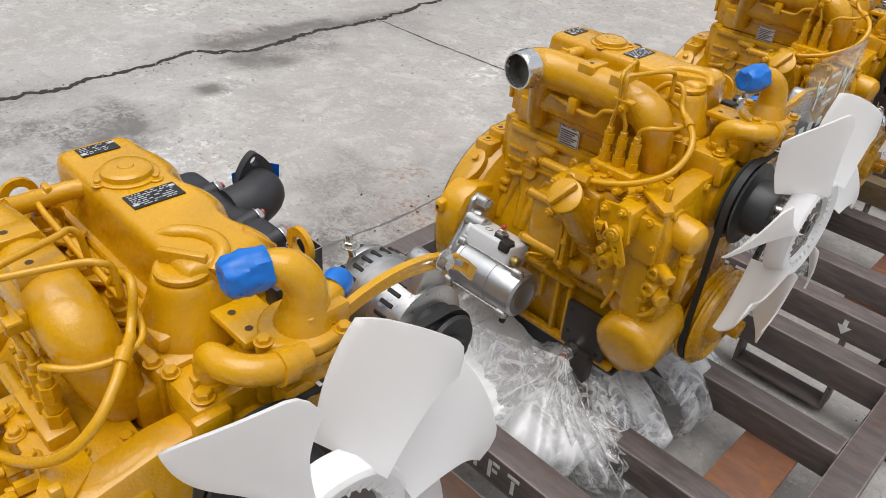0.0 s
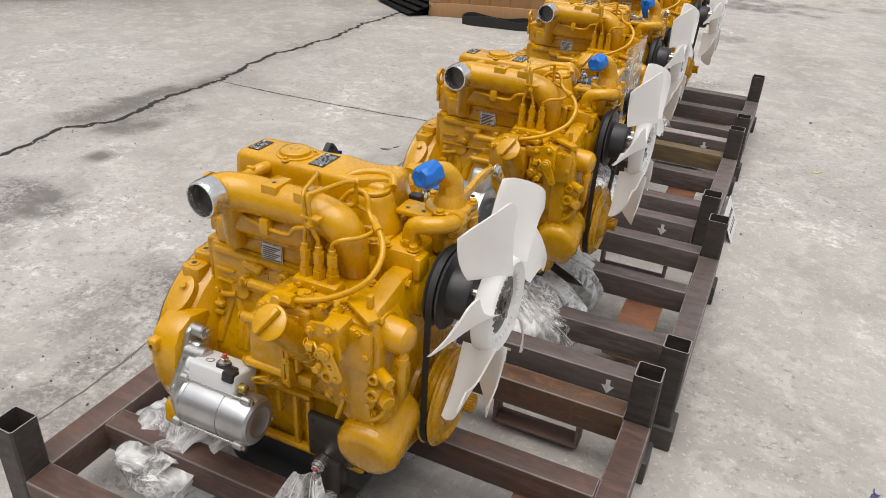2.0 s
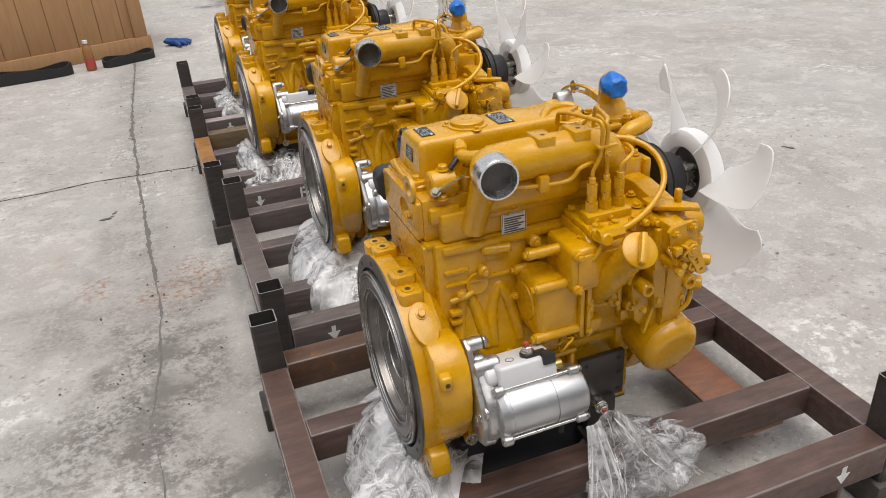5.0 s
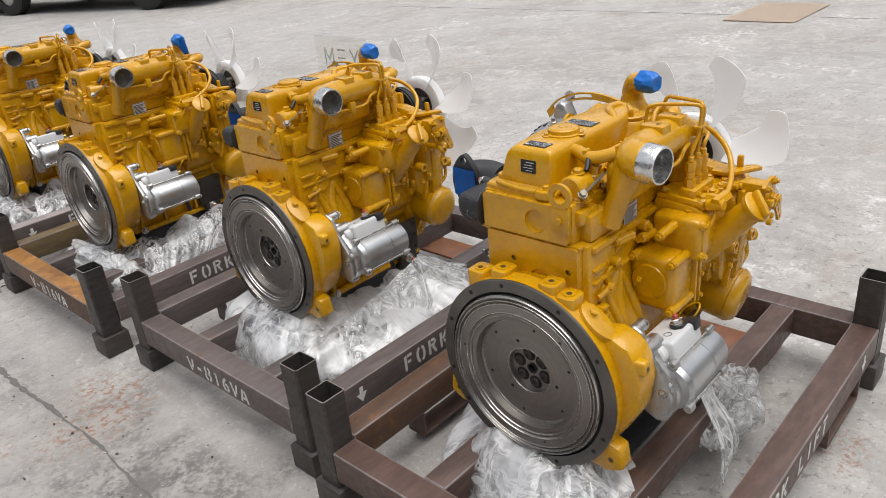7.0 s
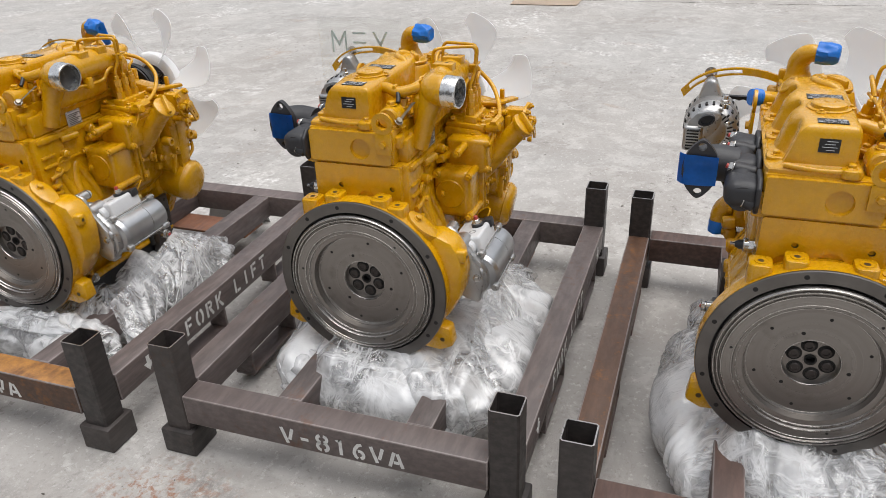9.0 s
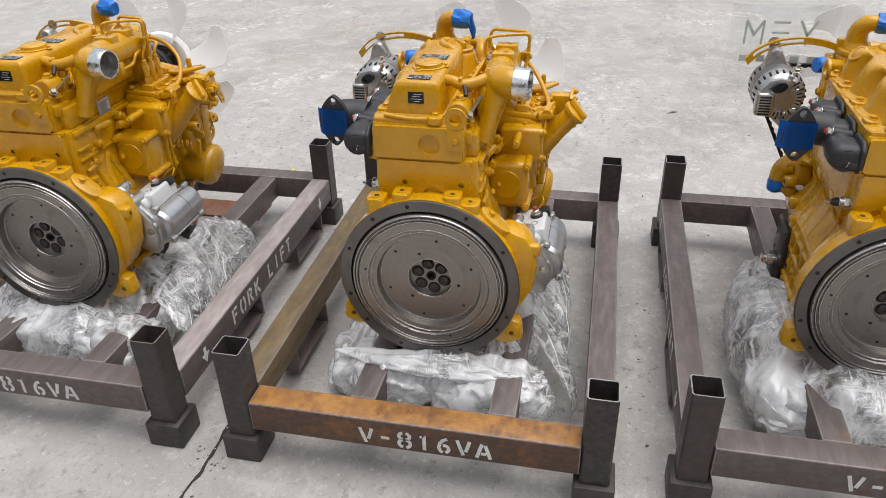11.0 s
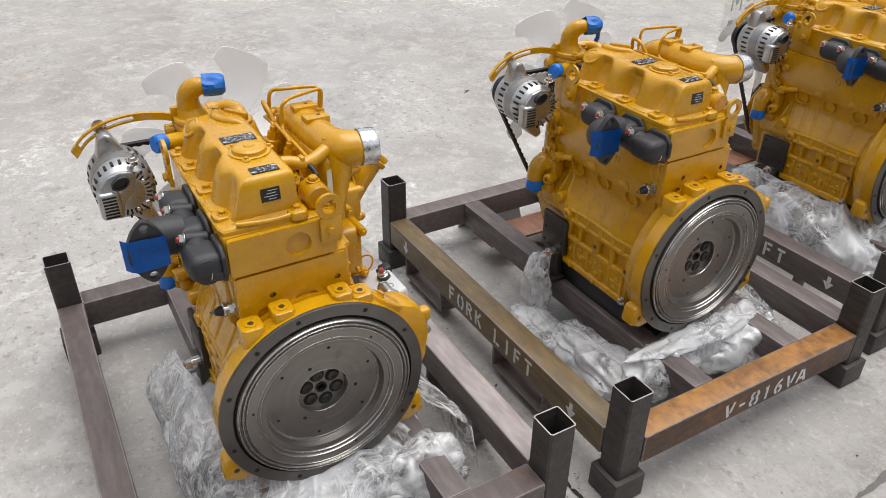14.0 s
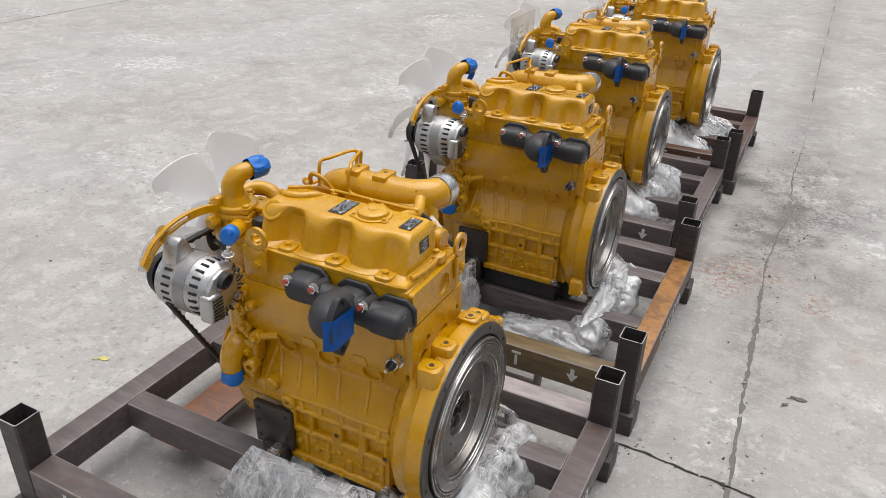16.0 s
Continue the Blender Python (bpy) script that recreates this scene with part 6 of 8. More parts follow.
    part("pump_rib", add_box(mesh(), (0.424, 0.024, 0.586), (0.440, 0.034, 0.624), 0.004), YELLOW, pump)
    part("sender", add_cyl(mesh(), (0.384, 0.020, 0.640), (0.384, 0.020, 0.668), 0.0085, seg=6), CHROME, pump, "bright hex temperature sender")
    # fan drive
    c = Vector((0, -0.020, 0.564))
    bm = mesh()
    add_lathe(bm, [(0.452, 0.0), (0.452, 0.064), (0.4545, 0.0660), (0.4565, 0.064), (0.4605, 0.0575), (0.4675, 0.0575), (0.4715, 0.064), (0.4735, 0.0660), (0.476, 0.064), (0.476, 0.050), (0.480, 0.044), (0.512, 0.043), (0.516, 0.040), (0.516, 0.0)], (0, c.y, c.z), X, 48)
    part("fan_pulley", bm, BLACK, root, "gloss black fan pulley")
    bm = mesh()
    add_cyl(bm, (0.514, c.y, c.z), (0.548, c.y, c.z), 0.0215, seg=28)
    for i in range(4):
        a = radians(45 + 90 * i)
        add_cyl(bm, (0.514, c.y + 0.026 * math.cos(a), c.z + 0.026 * math.sin(a)), (0.548, c.y + 0.026 * math.cos(a), c.z + 0.026 * math.sin(a)), 0.0075, seg=12)
    part("fan_spacer", bm, CHROME, root, "bright turned fan spacer")
    # nylon fan: boss ring and seven twisted blades
    fan = part("fan_boss", add_lathe(mesh(), [(0.536, 0.048), (0.534, 0.066), (0.538, 0.0765), (0.552, 0.0785), (0.566, 0.0745), (0.569, 0.070), (0.563, 0.052), (0.556, 0.048)], (0, c.y, c.z), X, 56, True), NYLON, root, "translucent white nylon fan boss")
    for i in range(28):
        a = 2 * math.pi * i / 28
        bm = mesh()
        m = Matrix.Translation((0.5635, c.y, c.z)) @ Matrix.Rotation(a, 4, "X")
        add_box(bm, (-0.006, 0.0515, -0.0009), (0.0025, 0.069, 0.0009), 0.0, 1, m)
        part("boss_rib", bm, NYLON, fan)
    for b in range(7):
        mid = radians(117 + 360 / 7 * b)
        bm = mesh()
        nu, nv = 16, 14
        grid = []
        for i in range(nu):
            u = i / (nu - 1)
            r = 0.072 + 0.121 * u
            half = radians(10.5 + 9 * u) * (0.90 + 0.35 * (1 - u)) * 0.86
            lead = radians(2 - 9 * u * u)
            row = []
            for j in range(nv):
                v = j / (nv - 1) * 2 - 1
                rr = r
                if u > 0.55:
                    rr -= 0.020 * (u - 0.55) / 0.45 * (max(0.0, abs(v) - 0.55) / 0.45) ** 2 * (1.3 if v < 0 else 0.2)
                ph = mid + lead + half * v
                twist = 0.030 - 0.006 * u
                xx = 0.552 - twist * v + 0.008 * (1 - v * v) * (0.3 + 0.7 * u) - 0.004
                row.append((xx, c.y + rr * math.cos(ph), c.z + rr * math.sin(ph)))
            grid.append(row)
        front = [[bm.verts.new(q) for q in row] for row in grid]
        rear = [[bm.verts.new((q[0] - 0.0028, q[1], q[2])) for q in row] for row in grid]
        for i in range(nu - 1):
            for j in range(nv - 1):
                bm.faces.new((front[i][j], front[i][j + 1], front[i + 1][j + 1], front[i + 1][j]))
                bm.faces.new((rear[i][j], rear[i + 1][j], rear[i + 1][j + 1], rear[i][j + 1]))
        for i in range(nu - 1):
            for j in (0, nv - 1):
                bm.faces.new((front[i][j], front[i + 1][j], rear[i + 1][j], rear[i][j]))
        for j in range(nv - 1):
            for i in (0, nu - 1):
                bm.faces.new((front[i][j], front[i][j + 1], rear[i][j + 1], rear[i][j]))
        part("fan_blade", bm, NYLON, fan, angle=60)
    plate = part("fan_plate", add_lathe(mesh(), [(0.5525, 0.0), (0.5525, 0.049), (0.5570, 0.049), (0.5575, 0.048), (0.5575, 0.011), (0.5625, 0.0105), (0.5625, 0.0065), (0.555, 0.006), (0.555, 0.0)], (0, c.y, c.z), X, 48), plain_material("fan_plate_paint", (0.085, 0.070, 0.066), 0.4, 0.2), root, "dark brown-grey steel fan plate")
    for i in range(4):
        a = radians(20 + 90 * i)
        bolt(plate, (0.5575, c.y + 0.026 * math.cos(a), c.z + 0.026 * math.sin(a)), X, 0.0068, CHROME)
    # crank pulley
    bm = add_lathe(mesh(), [(0.438, 0.0), (0.438, 0.050), (0.446, 0.060), (0.4525, 0.089), (0.4545, 0.0905), (0.4565, 0.089), (0.4605, 0.080), (0.4675, 0.080), (0.4715, 0.089), (0.4735, 0.0905), (0.476, 0.089), (0.478, 0.082), (0.484, 0.080), (0.486, 0.073), (0.480, 0.066), (0.480, 0.046), (0.492, 0.040), (0.498, 0.030), (0.498, 0.0)], (0, 0, ZC), X, 64)
    crank = part("crank_pulley", bm, YELLOW, root)
    bm = mesh()
    for i in range(20):
        a = 2 * math.pi * i / 20
        add_box(bm, (0.498, 0.0135, -0.0014), (0.520, 0.0165, 0.0014), 0.0, 1, Matrix.Translation((0, 0, ZC)) @ Matrix.Rotation(a, 4, "X"))
    add_cyl(bm, (0.496, 0, ZC), (0.520, 0, ZC), 0.014, seg=24)
    part("crank_nut", bm, YELLOW, crank)
    # alternator on the exhaust side
    ac = Vector((0, 0.196, 0.594))
    bm = mesh()
    add_lathe(bm, [(0.336, 0.0), (0.336, 0.044), (0.341, 0.050), (0.360, 0.0545), (0.376, 0.0555), (0.378, 0.0540)], (0, ac.y, ac.z), X, 48)
    add_lathe(bm, [(0.398, 0.0540), (0.400, 0.0555), (0.424, 0.0545), (0.440, 0.054), (0.446, 0.042), (0.446, 0.0)], (0, ac.y, ac.z), X, 48)
    alt = part("alternator", bm, SILVER, root, "bare cast aluminium alternator")
    bm = add_lathe(mesh(), [(0.374, 0.0515), (0.376, 0.0562), (0.400, 0.0562), (0.402, 0.0515)], (0, ac.y, ac.z), X, 48)
    part("stator", bm, metal_material("stator_steel", (0.40, 0.39, 0.38), 0.45), alt, "grey laminated stator ring")
    # vents are dark blocks, the shade of the openings put in as colour
    slot = None
    for k, (x, r, cnt, tall) in enumerate(((0.3585, 0.0532, 24, 0.0105), (0.4160, 0.0538, 24, 0.0115))):
        slot = None
        for i in range(cnt):
            if 7 <= i <= 9 and k == 0:
                continue
            mm = Matrix.Translation((x, ac.y, ac.z)) @ Matrix.Rotation(2 * math.pi * i / cnt, 4, "X") @ Matrix.Translation((0, 0, r))
            if slot is None:
                slot = part("vent_slot", add_box(mesh(), (-tall * 0.8, -0.0026, -0.003), (tall * 0.8, 0.0026, 0.0024), 0.001, 1), OPENING_SHADE, alt)
                slot.matrix_local = mm
            else:
                share(slot, "vent_slot", mm, alt)
    slot = None
    for i in range(22):
        a = radians(115 + 250 * i / 21)
        mm = Matrix.Translation((0.3372, ac.y + 0.038 * math.cos(a), ac.z + 0.038 * math.sin(a))) @ Matrix.Rotation(a, 4, "X")
        if slot is None:
            slot = part("vent_slot", add_box(mesh(), (-0.0022, -0.0055, -0.0017), (0.003, 0.0055, 0.0017), 0.0008, 1), OPENING_SHADE, alt)
            slot.matrix_local = mm
        else:
            share(slot, "vent_slot", mm, alt)
    bm = mesh()
    add_box(bm, (0.322, ac.y + 0.014, ac.z - 0.040), (0.350, ac.y + 0.053, ac.z + 0.014), 0.007, 3)
    add_lathe(bm, [(0.331, 0.0), (0.331, 0.026), (0.334, 0.030), (0.338, 0.030)], (0, ac.y, ac.z), X, 36)
    add_prism(bm, [(ac.y + u, ac.z + v) for u, v in ((-0.014, 0.044), (0.008, 0.047), (0.030, 0.040), (0.045, 0.022), (0.051, 0.0), (0.048, -0.030), (0.038, -0.041), (0.016, -0.043), (0.010, -0.016), (-0.012, 0.008), (-0.020, 0.030))], "x", 0.3275, 0.338, 0.003)
    part("rear_cover", bm, SILVER, alt)
    for r, q in ((0.026, 9), (0.0465, 12)):
        for i in range(q):
            a = radians(130 + 225 * i / (q - 1))
            mm = Matrix.Translation((0.3362, ac.y + r * math.cos(a), ac.z + r * math.sin(a))) @ Matrix.Rotation(a, 4, "X")
            share(slot, "vent_slot", mm @ Matrix.Diagonal((1.0, 0.62, 1.0, 1.0)), alt)
    for u, v in ((-0.030, 0.020), (-0.012, -0.034), (0.020, 0.016)):
        bolt(alt, (0.3362 if u < 0.01 else 0.3275, ac.y + u, ac.z + v), -X, 0.0042, CHROME)
    for i in range(7):
        part("vent_slot", add_box(mesh(), (0.3205, ac.y + 0.022, ac.z - 0.035 + 0.0064 * i), (0.3235, ac.y + 0.046, ac.z - 0.0322 + 0.0064 * i)), OPENING_SHADE, alt)
    bm = add_lathe(mesh(), [(0, 0), (0, 0.0135), (0.010, 0.0135), (0.010, 0.0105), (0.004, 0.010), (0.004, 0.0)], (0.0, 0.0, 0.0), (-1, 0, 0), 24)
    plug = part("plug_socket", bm, BLACK, alt)
    plug.matrix_local = Matrix.Translation((0.3275, ac.y + 0.010, ac.z + 0.029)) @ Matrix.Rotation(radians(-25), 4, "X") @ Matrix.Diagonal((1.0, 1.25, 0.8, 1.0))
    part("terminal_post", add_cyl(mesh(), (0.340, ac.y - 0.020, ac.z + 0.050), (0.336, ac.y - 0.022, ac.z + 0.078), 0.0042, seg=10), CHROME, alt)
    bolt(alt, (0.338, ac.y - 0.021, ac.z + 0.062), (-0.1, 0, 1), 0.008, CHROME)
    bolt(alt, (0.336, ac.y - 0.03, ac.z - 0.025), -X, 0.006, CHROME)
    bm = mesh()
    add_prism(bm, [(ac.y - 0.022, ac.z + 0.042), (ac.y + 0.000, ac.z + 0.086), (ac.y + 0.012, ac.z + 0.090), (ac.y + 0.022, ac.z + 0.082), (ac.y + 0.034, ac.z + 0.042)], "x", 0.405, 0.438, 0.005)
    part("alternator_ear", bm, SILVER, alt)
    bm = mesh()
    add_prism(bm, [(ac.y - 0.035, ac.z - 0.040), (ac.y - 0.055, ac.z - 0.095), (ac.y - 0.040, ac.z - 0.105), (ac.y + 0.015, ac.z - 0.055)], "x", 0.385, 0.430, 0.005)
    part("alternator_ear", bm, SILVER, alt)
    bm = add_lathe(mesh(), [(0.446, 0.0), (0.446, 0.036), (0.4545, 0.0365), (0.4565, 0.035), (0.4605, 0.029), (0.4675, 0.029), (0.4715, 0.035), (0.474, 0.0365), (0.478, 0.034), (0.478, 0.014), (0.490, 0.013), (0.490, 0.0)], (0, ac.y, ac.z), X, 40)
    part("alternator_pulley", bm, BLACK, alt, "black steel alternator pulley")
    at_axis = Matrix.Translation((0, ac.y, ac.z))
    alt.matrix_local = at_axis @ Matrix.Diagonal((1.0, 0.93, 0.93, 1.0)) @ at_axis.inverted()
    # adjuster strap with its long slot
    arc = [(0.442, 0.062, 0.668), (0.442, 0.105, 0.682), (0.442, 0.150, 0.687), (0.442, 0.196, 0.681), (0.442, 0.234, 0.664), (0.442, 0.260, 0.638)]
    bm = mesh()
    inner = smooth_line([(q[0], q[1] * 0.965 + 0.004, q[2] - 0.0075) for q in arc], 6)
    outer = smooth_line([(q[0], q[1] * 1.0 + 0.002, q[2] + 0.0065) for q in arc], 6)
    n = len(inner)
    for s0, s1, lo, hi in ((0, n - 1, 0.0, 0.24), (0, n - 1, 0.76, 1.0), (0, n // 2 - 3, 0.24, 0.76), (n - 4, n - 1, 0.24, 0.76)):
        for a in range(s0, s1):
            q = [inner[a].lerp(outer[a], lo), inner[a + 1].lerp(outer[a + 1], lo), inner[a + 1].lerp(outer[a + 1], hi), inner[a].lerp(outer[a], hi)]
            f0 = [bm.verts.new(v + X * 0.004) for v in q]
            f1 = [bm.verts.new(v - X * 0.004) for v in q]
            bm.faces.new(f0)
            bm.faces.new(f1[::-1])
            for i in range(4):
                bm.faces.new((f0[i], f0[(i + 1) % 4], f1[(i + 1) % 4], f1[i]))
    bmesh.ops.remove_doubles(bm, verts=bm.verts, dist=1e-5)
    add_box(bm, (0.436, 0.040, 0.650), (0.452, 0.085, 0.694), 0.004)
    strap = part("adjuster_strap", bm, YELLOW, root)
    bolt(strap, (0.446, ac.y + 0.012, 0.679), X, 0.009, CHROME)
    bolt(strap, (0.452, 0.062, 0.670), X, 0.0075)
    # drive belt round the three pulleys
    def hull(circles):
        pts = []
        for y, z, r in circles:
            pts += [(y + r * math.cos(a), z + r * math.sin(a)) for a in [2 * math.pi * i / 60 for i in range(60)]]
        pts = sorted(set(pts))
        def half(seq):
            out = []
            for p in seq:
                while len(out) > 1 and (out[-1][0] - out[-2][0]) * (p[1] - out[-2][1]) - (out[-1][1] - out[-2][1]) * (p[0] - out[-2][0]) <= 0:
                    out.pop()
                out.append(p)
            return out[:-1]
        return half(pts) + half(pts[::-1])
    tight = hull([(0, ZC, 0.0885), (c.y, c.z, 0.066), (ac.y, ac.z, 0.0375)])
    fine = []
    for (y0, z0), (y1, z1) in zip(tight, tight[1:] + tight[:1]):
        steps = max(1, int(math.hypot(y1 - y0, z1 - z0) / 0.008))
        fine += [(y0 + (y1 - y0) * k / steps, z0 + (z1 - z0) * k / steps) for k in range(steps)]
    cen = Vector((sum(p[0] for p in fine) / len(fine), sum(p[1] for p in fine) / len(fine)))
    bm = mesh()
    rows = []
    for k, (y, z) in enumerate(fine):
        p0, p1 = Vector(fine[k - 1]), Vector(fine[(k + 1) % len(fine)])
        t = (p1 - p0).normalized()
        nn = Vector((t.y, -t.x))
        if nn.dot(Vector((y, z)) - cen) < 0:
            nn = -nn
        deep = 0.009 if k % 2 else 0.0062
        rows.append([bm.verts.new((xx, y - nn.x * dd, z - nn.y * dd)) for xx, dd in ((0.4585, 0.0), (0.4695, 0.0), (0.4670, deep), (0.4610, deep))])
    for k in range(len(rows)):
        a, b = rows[k], rows[(k + 1) % len(rows)]
        for s in range(4):
            bm.faces.new((a[s], a[(s + 1) % 4], b[(s + 1) % 4], b[s]))
    belt = part("drive_belt", bm, RUBBER, root, "black cogged rubber drive belt")
    # printed tag on the belt between the fan and alternator pulleys
    run = [p for p in fine if p[0] > 0.03 and p[1] > 0.60]
    if len(run) > 4:
        y0, z0 = min(run, key=lambda p: p[0])
        y1, z1 = y0 + 0.05, z0 + 0.05 * (ac.z + 0.0375 - c.z - 0.066) / (ac.y - c.y)
        tag = part("belt_tag", add_strap(mesh(), [(0.464, y0, z0 + 0.0022), (0.464, (y0 + y1) / 2, (z0 + z1) / 2 + 0.0022), (0.464, y1, z1 + 0.0022)], 0.0105, 0.001, X), LABEL_WHITE, belt, "white printed belt tag")
        for k in range(4):
            f = (k + 0.6) / 4.4
            part("print_line", add_box(mesh(), (0.4602, y0 + (y1 - y0) * f - 0.003, z0 + (z1 - z0) * f + 0.0026), (0.4678, y0 + (y1 - y0) * f + 0.002, z0 + (z1 - z0) * f + 0.0034)), INK, tag)


def build_exhaust(root):
    bm = mesh()
    add_tube(bm, [(0.232, 0.140, 0.609), (0.165, 0.143, 0.604), (0.080, 0.143, 0.598), (0.026, 0.140, 0.592)], [0.0215, 0.0225, 0.0235, 0.0215], 24, 6)
    ports = []
    for x, z, w, y in ((0.216, 0.608, 0.030, 0.164), (0.128, 0.604, 0.028, 0.166), (0.054, 0.597, 0.033, 0.168)):
        ports.append(add_box(mesh(), (x - w, 0.112, z - 0.0225), (x + w, y, z + 0.0225), 0.0175, 5))
        add_prism(ports[-1], [(x - 0.036, z - 0.012), (x - 0.024, z - 0.030), (x + 0.024, z - 0.030), (x + 0.036, z - 0.012), (x + 0.036, z + 0.016), (x + 0.020, z + 0.030), (x - 0.020, z + 0.030), (x - 0.036, z + 0.016)], "y", 0.114, 0.122, 0.003)
    add_tube(bm, [(0.134, 0.150, 0.606), (0.134, 0.182, 0.609), (0.124, 0.202, 0.610), (0.106, 0.207, 0.609)], [0.030, 0.031, 0.030, 0.028], 24, 6)
    man = part("exhaust_manifold", bm, CAST_BLACK, root, "heat-black cast iron exhaust manifold", 55)
    for bm in ports:
        part("manifold_port", bm, CAST_BLACK, man, "", 55)
    oval = []
    for i in range(32):
        a = 2 * math.pi * i / 32
        oval.append((0.207 + 0.029 * math.cos(a) * (1 - 0.40 * abs(math.sin(a)) ** 3), 0.608 + 0.051 * math.sin(a)))
    flange = part("manifold_flange", add_plate(mesh(), oval, [(0.207, 0.6475, 0.0068), (0.207, 0.5685, 0.0068)], "x", 0.096, 0.107), CAST_BLACK, man)
    bm = mesh()
    rows = []
    for i in range(11):
        row = []
        for j in range(11):
            y, z = 0.180 + 0.062 * j / 10, 0.581 + 0.052 * i / 10
            x = 0.0930 - 0.0022 * noise.noise(Vector((y * 45, z * 45, 1.5))) + (0.014 * ((j - 7.5) / 2.5) ** 2 if j > 7 else 0.0)
            row.append(bm.verts.new((x, y, z + 0.002 * noise.noise(Vector((y * 30, 4, i))))))
        rows.append(row)
    for i in range(10):
        for j in range(10):
            bm.faces.new((rows[i][j], rows[i][j + 1], rows[i + 1][j + 1], rows[i + 1][j]))
    bmesh.ops.solidify(bm, geom=bm.faces[:], thickness=0.0012)
    part("blue_tape_patch", bm, BLUE, flange, "square of blue masking tape over the port", 60)
    for x, y, z in ((0.235, 0.156, 0.622), (0.184, 0.157, 0.622), (0.092, 0.157, 0.618), (0.030, 0.138, 0.588)):
        part("nut_boss", add_cyl(mesh(), (x, 0.122, z - 0.006), (x, y, z), 0.0105, seg=16, edge=0.002), CAST_BLACK, man)
        bolt(man, (x, y, z), (0, 1, 0.25), 0.0078, CHROME, "manifold_nut")
        part("stud_tip", add_cyl(mesh(), (x, y + 0.004, z + 0.001), (x, y + 0.0105, z + 0.003), 0.0042, seg=10), RED, man, "red-dabbed stud end")
    # cast lugs round the front corner of the block
    for x, y, z, r in ((0.372, 0.112, 0.545, 0.010), (0.378, 0.114, 0.505, 0.009), (0.352, 0.116, 0.520, 0.007), (0.372, 0.112, 0.470, 0.010), (0.392, 0.108, 0.455, 0.008), (0.344, 0.118, 0.458, 0.009)):
        lug = part("cast_lug", add_cyl(mesh(), (x, y - 0.014, z), (x, y + 0.014, z), r * 1.4, seg=18, edge=0.003), YELLOW, root)
        bolt(lug, (x, y + 0.014, z), Y, r * 0.7)
    part("cast_rib", add_tube(mesh(), [(0.376, 0.116, 0.560), (0.382, 0.124, 0.520), (0.380, 0.122, 0.480), (0.366, 0.120, 0.450)], 0.008, 12), YELLOW, root)
    part("cast_rib", add_tube(mesh(), [(0.300, 0.114, 0.470), (0.330, 0.120, 0.462), (0.360, 0.122, 0.448)], 0.0075, 12), YELLOW, root)
    # lower water inlet
    bm = mesh()
    add_box(bm, (0.345, 0.095, 0.392), (0.415, 0.132, 0.446), 0.010)
    add_tube(bm, [(0.388, 0.112, 0.428), (0.388, 0.138, 0.424), (0.386, 0.152, 0.408), (0.384, 0.155, 0.372)], [0.025, 0.023, 0.0205, 0.0185], 20)
    add_lathe(bm, [(0.0, 0.0), (0.0, 0.014), (0.020, 0.013), (0.022, 0.011), (0.022, 0.006), (0.014, 0.006), (0.014, 0.0)], (0.352, 0.128, 0.402), (-0.2, 1, 0), 18)
    add_box(bm, (0.345, 0.120, 0.362), (0.375, 0.142, 0.388), 0.006)
    inlet = part("water_inlet", bm, YELLOW, root, angle=55)
    bolt(inlet, (0.360, 0.135, 0.426), Y, 0.0068)
    bolt(inlet, (0.360, 0.142, 0.375), Y, 0.0068)
    bm = add_lathe(mesh(), [(0.0, 0.0198), (0.010, 0.0212), (0.018, 0.0204), (0.025, 0.0210), (0.029, 0.017), (0.030, 0)], (0.384, 0.1550, 0.392), -Z, 24)
    for v in bm.verts:
        v.co += Vector((noise.noise(v.co * 90), noise.noise(v.co * 95 + Vector((3, 1, 2))), 0)) * 0.003
    part("blue_tape", bm, BLUE, inlet, "blue masking tape over the water inlet", 55)


def build_engine():
    root = thing("diesel_engine", Matrix.Identity(4), "new yellow three-cylinder diesel engine with white fan on a steel rack", "engine", "engines in the row")
    build_block(root)
    build_housing(root)
    build_flywheel(root)
    build_valve_cover(root)
    build_intake(root)
    build_pump_side(root)
    build_starter(root)
    build_front(root)
    build_exhaust(root)
    return root


ENGINES = [(0.0, 0.0), (0.050, 0.814), (-0.009, 1.674), (0.0, 2.537)]
first = build_engine()
for x, y in ENGINES[1:]:
    copy_thing(first, Matrix.Translation((x, y, 0)))


def build_tape_tail(elbow, drop, lean):
    """A loose end of masking tape hanging off the covered pipe."""
    bm = mesh()
    rows = []
    for i in range(9):
        v = i / 8
        mid = Vector((0.4055 + lean * v * v, -0.004 - 0.010 * math.sin(2.2 * v), 0.744 - drop * v - 0.006 * math.sin(3 * v)))
        wide = Vector((0.9, -0.3, 0.1)).normalized() * (0.015 - 0.007 * v)
        rows.append([bm.verts.new(mid + wide * u + Vector((0, -0.004 * (1 - u * u) + 0.002 * noise.noise(Vector((u * 3, v * 5, lean * 90))), 0))) for u in (-1, -0.5, 0, 0.5, 1)])
    for a, b in zip(rows, rows[1:]):
        for i in range(4):
            bm.faces.new((a[i], a[i + 1], b[i + 1], b[i]))
    bmesh.ops.solidify(bm, geom=bm.faces[:], thickness=0.0009)
    part("tape_tail", bm, BLUE, elbow, "loose hanging end of blue masking tape", 60)


elbows = sorted((ob for ob in bpy.data.objects if ob.name.startswith("coolant_elbow")), key=lambda ob: ob.name)
build_tape_tail(elbows[2], 0.052, 0.010)

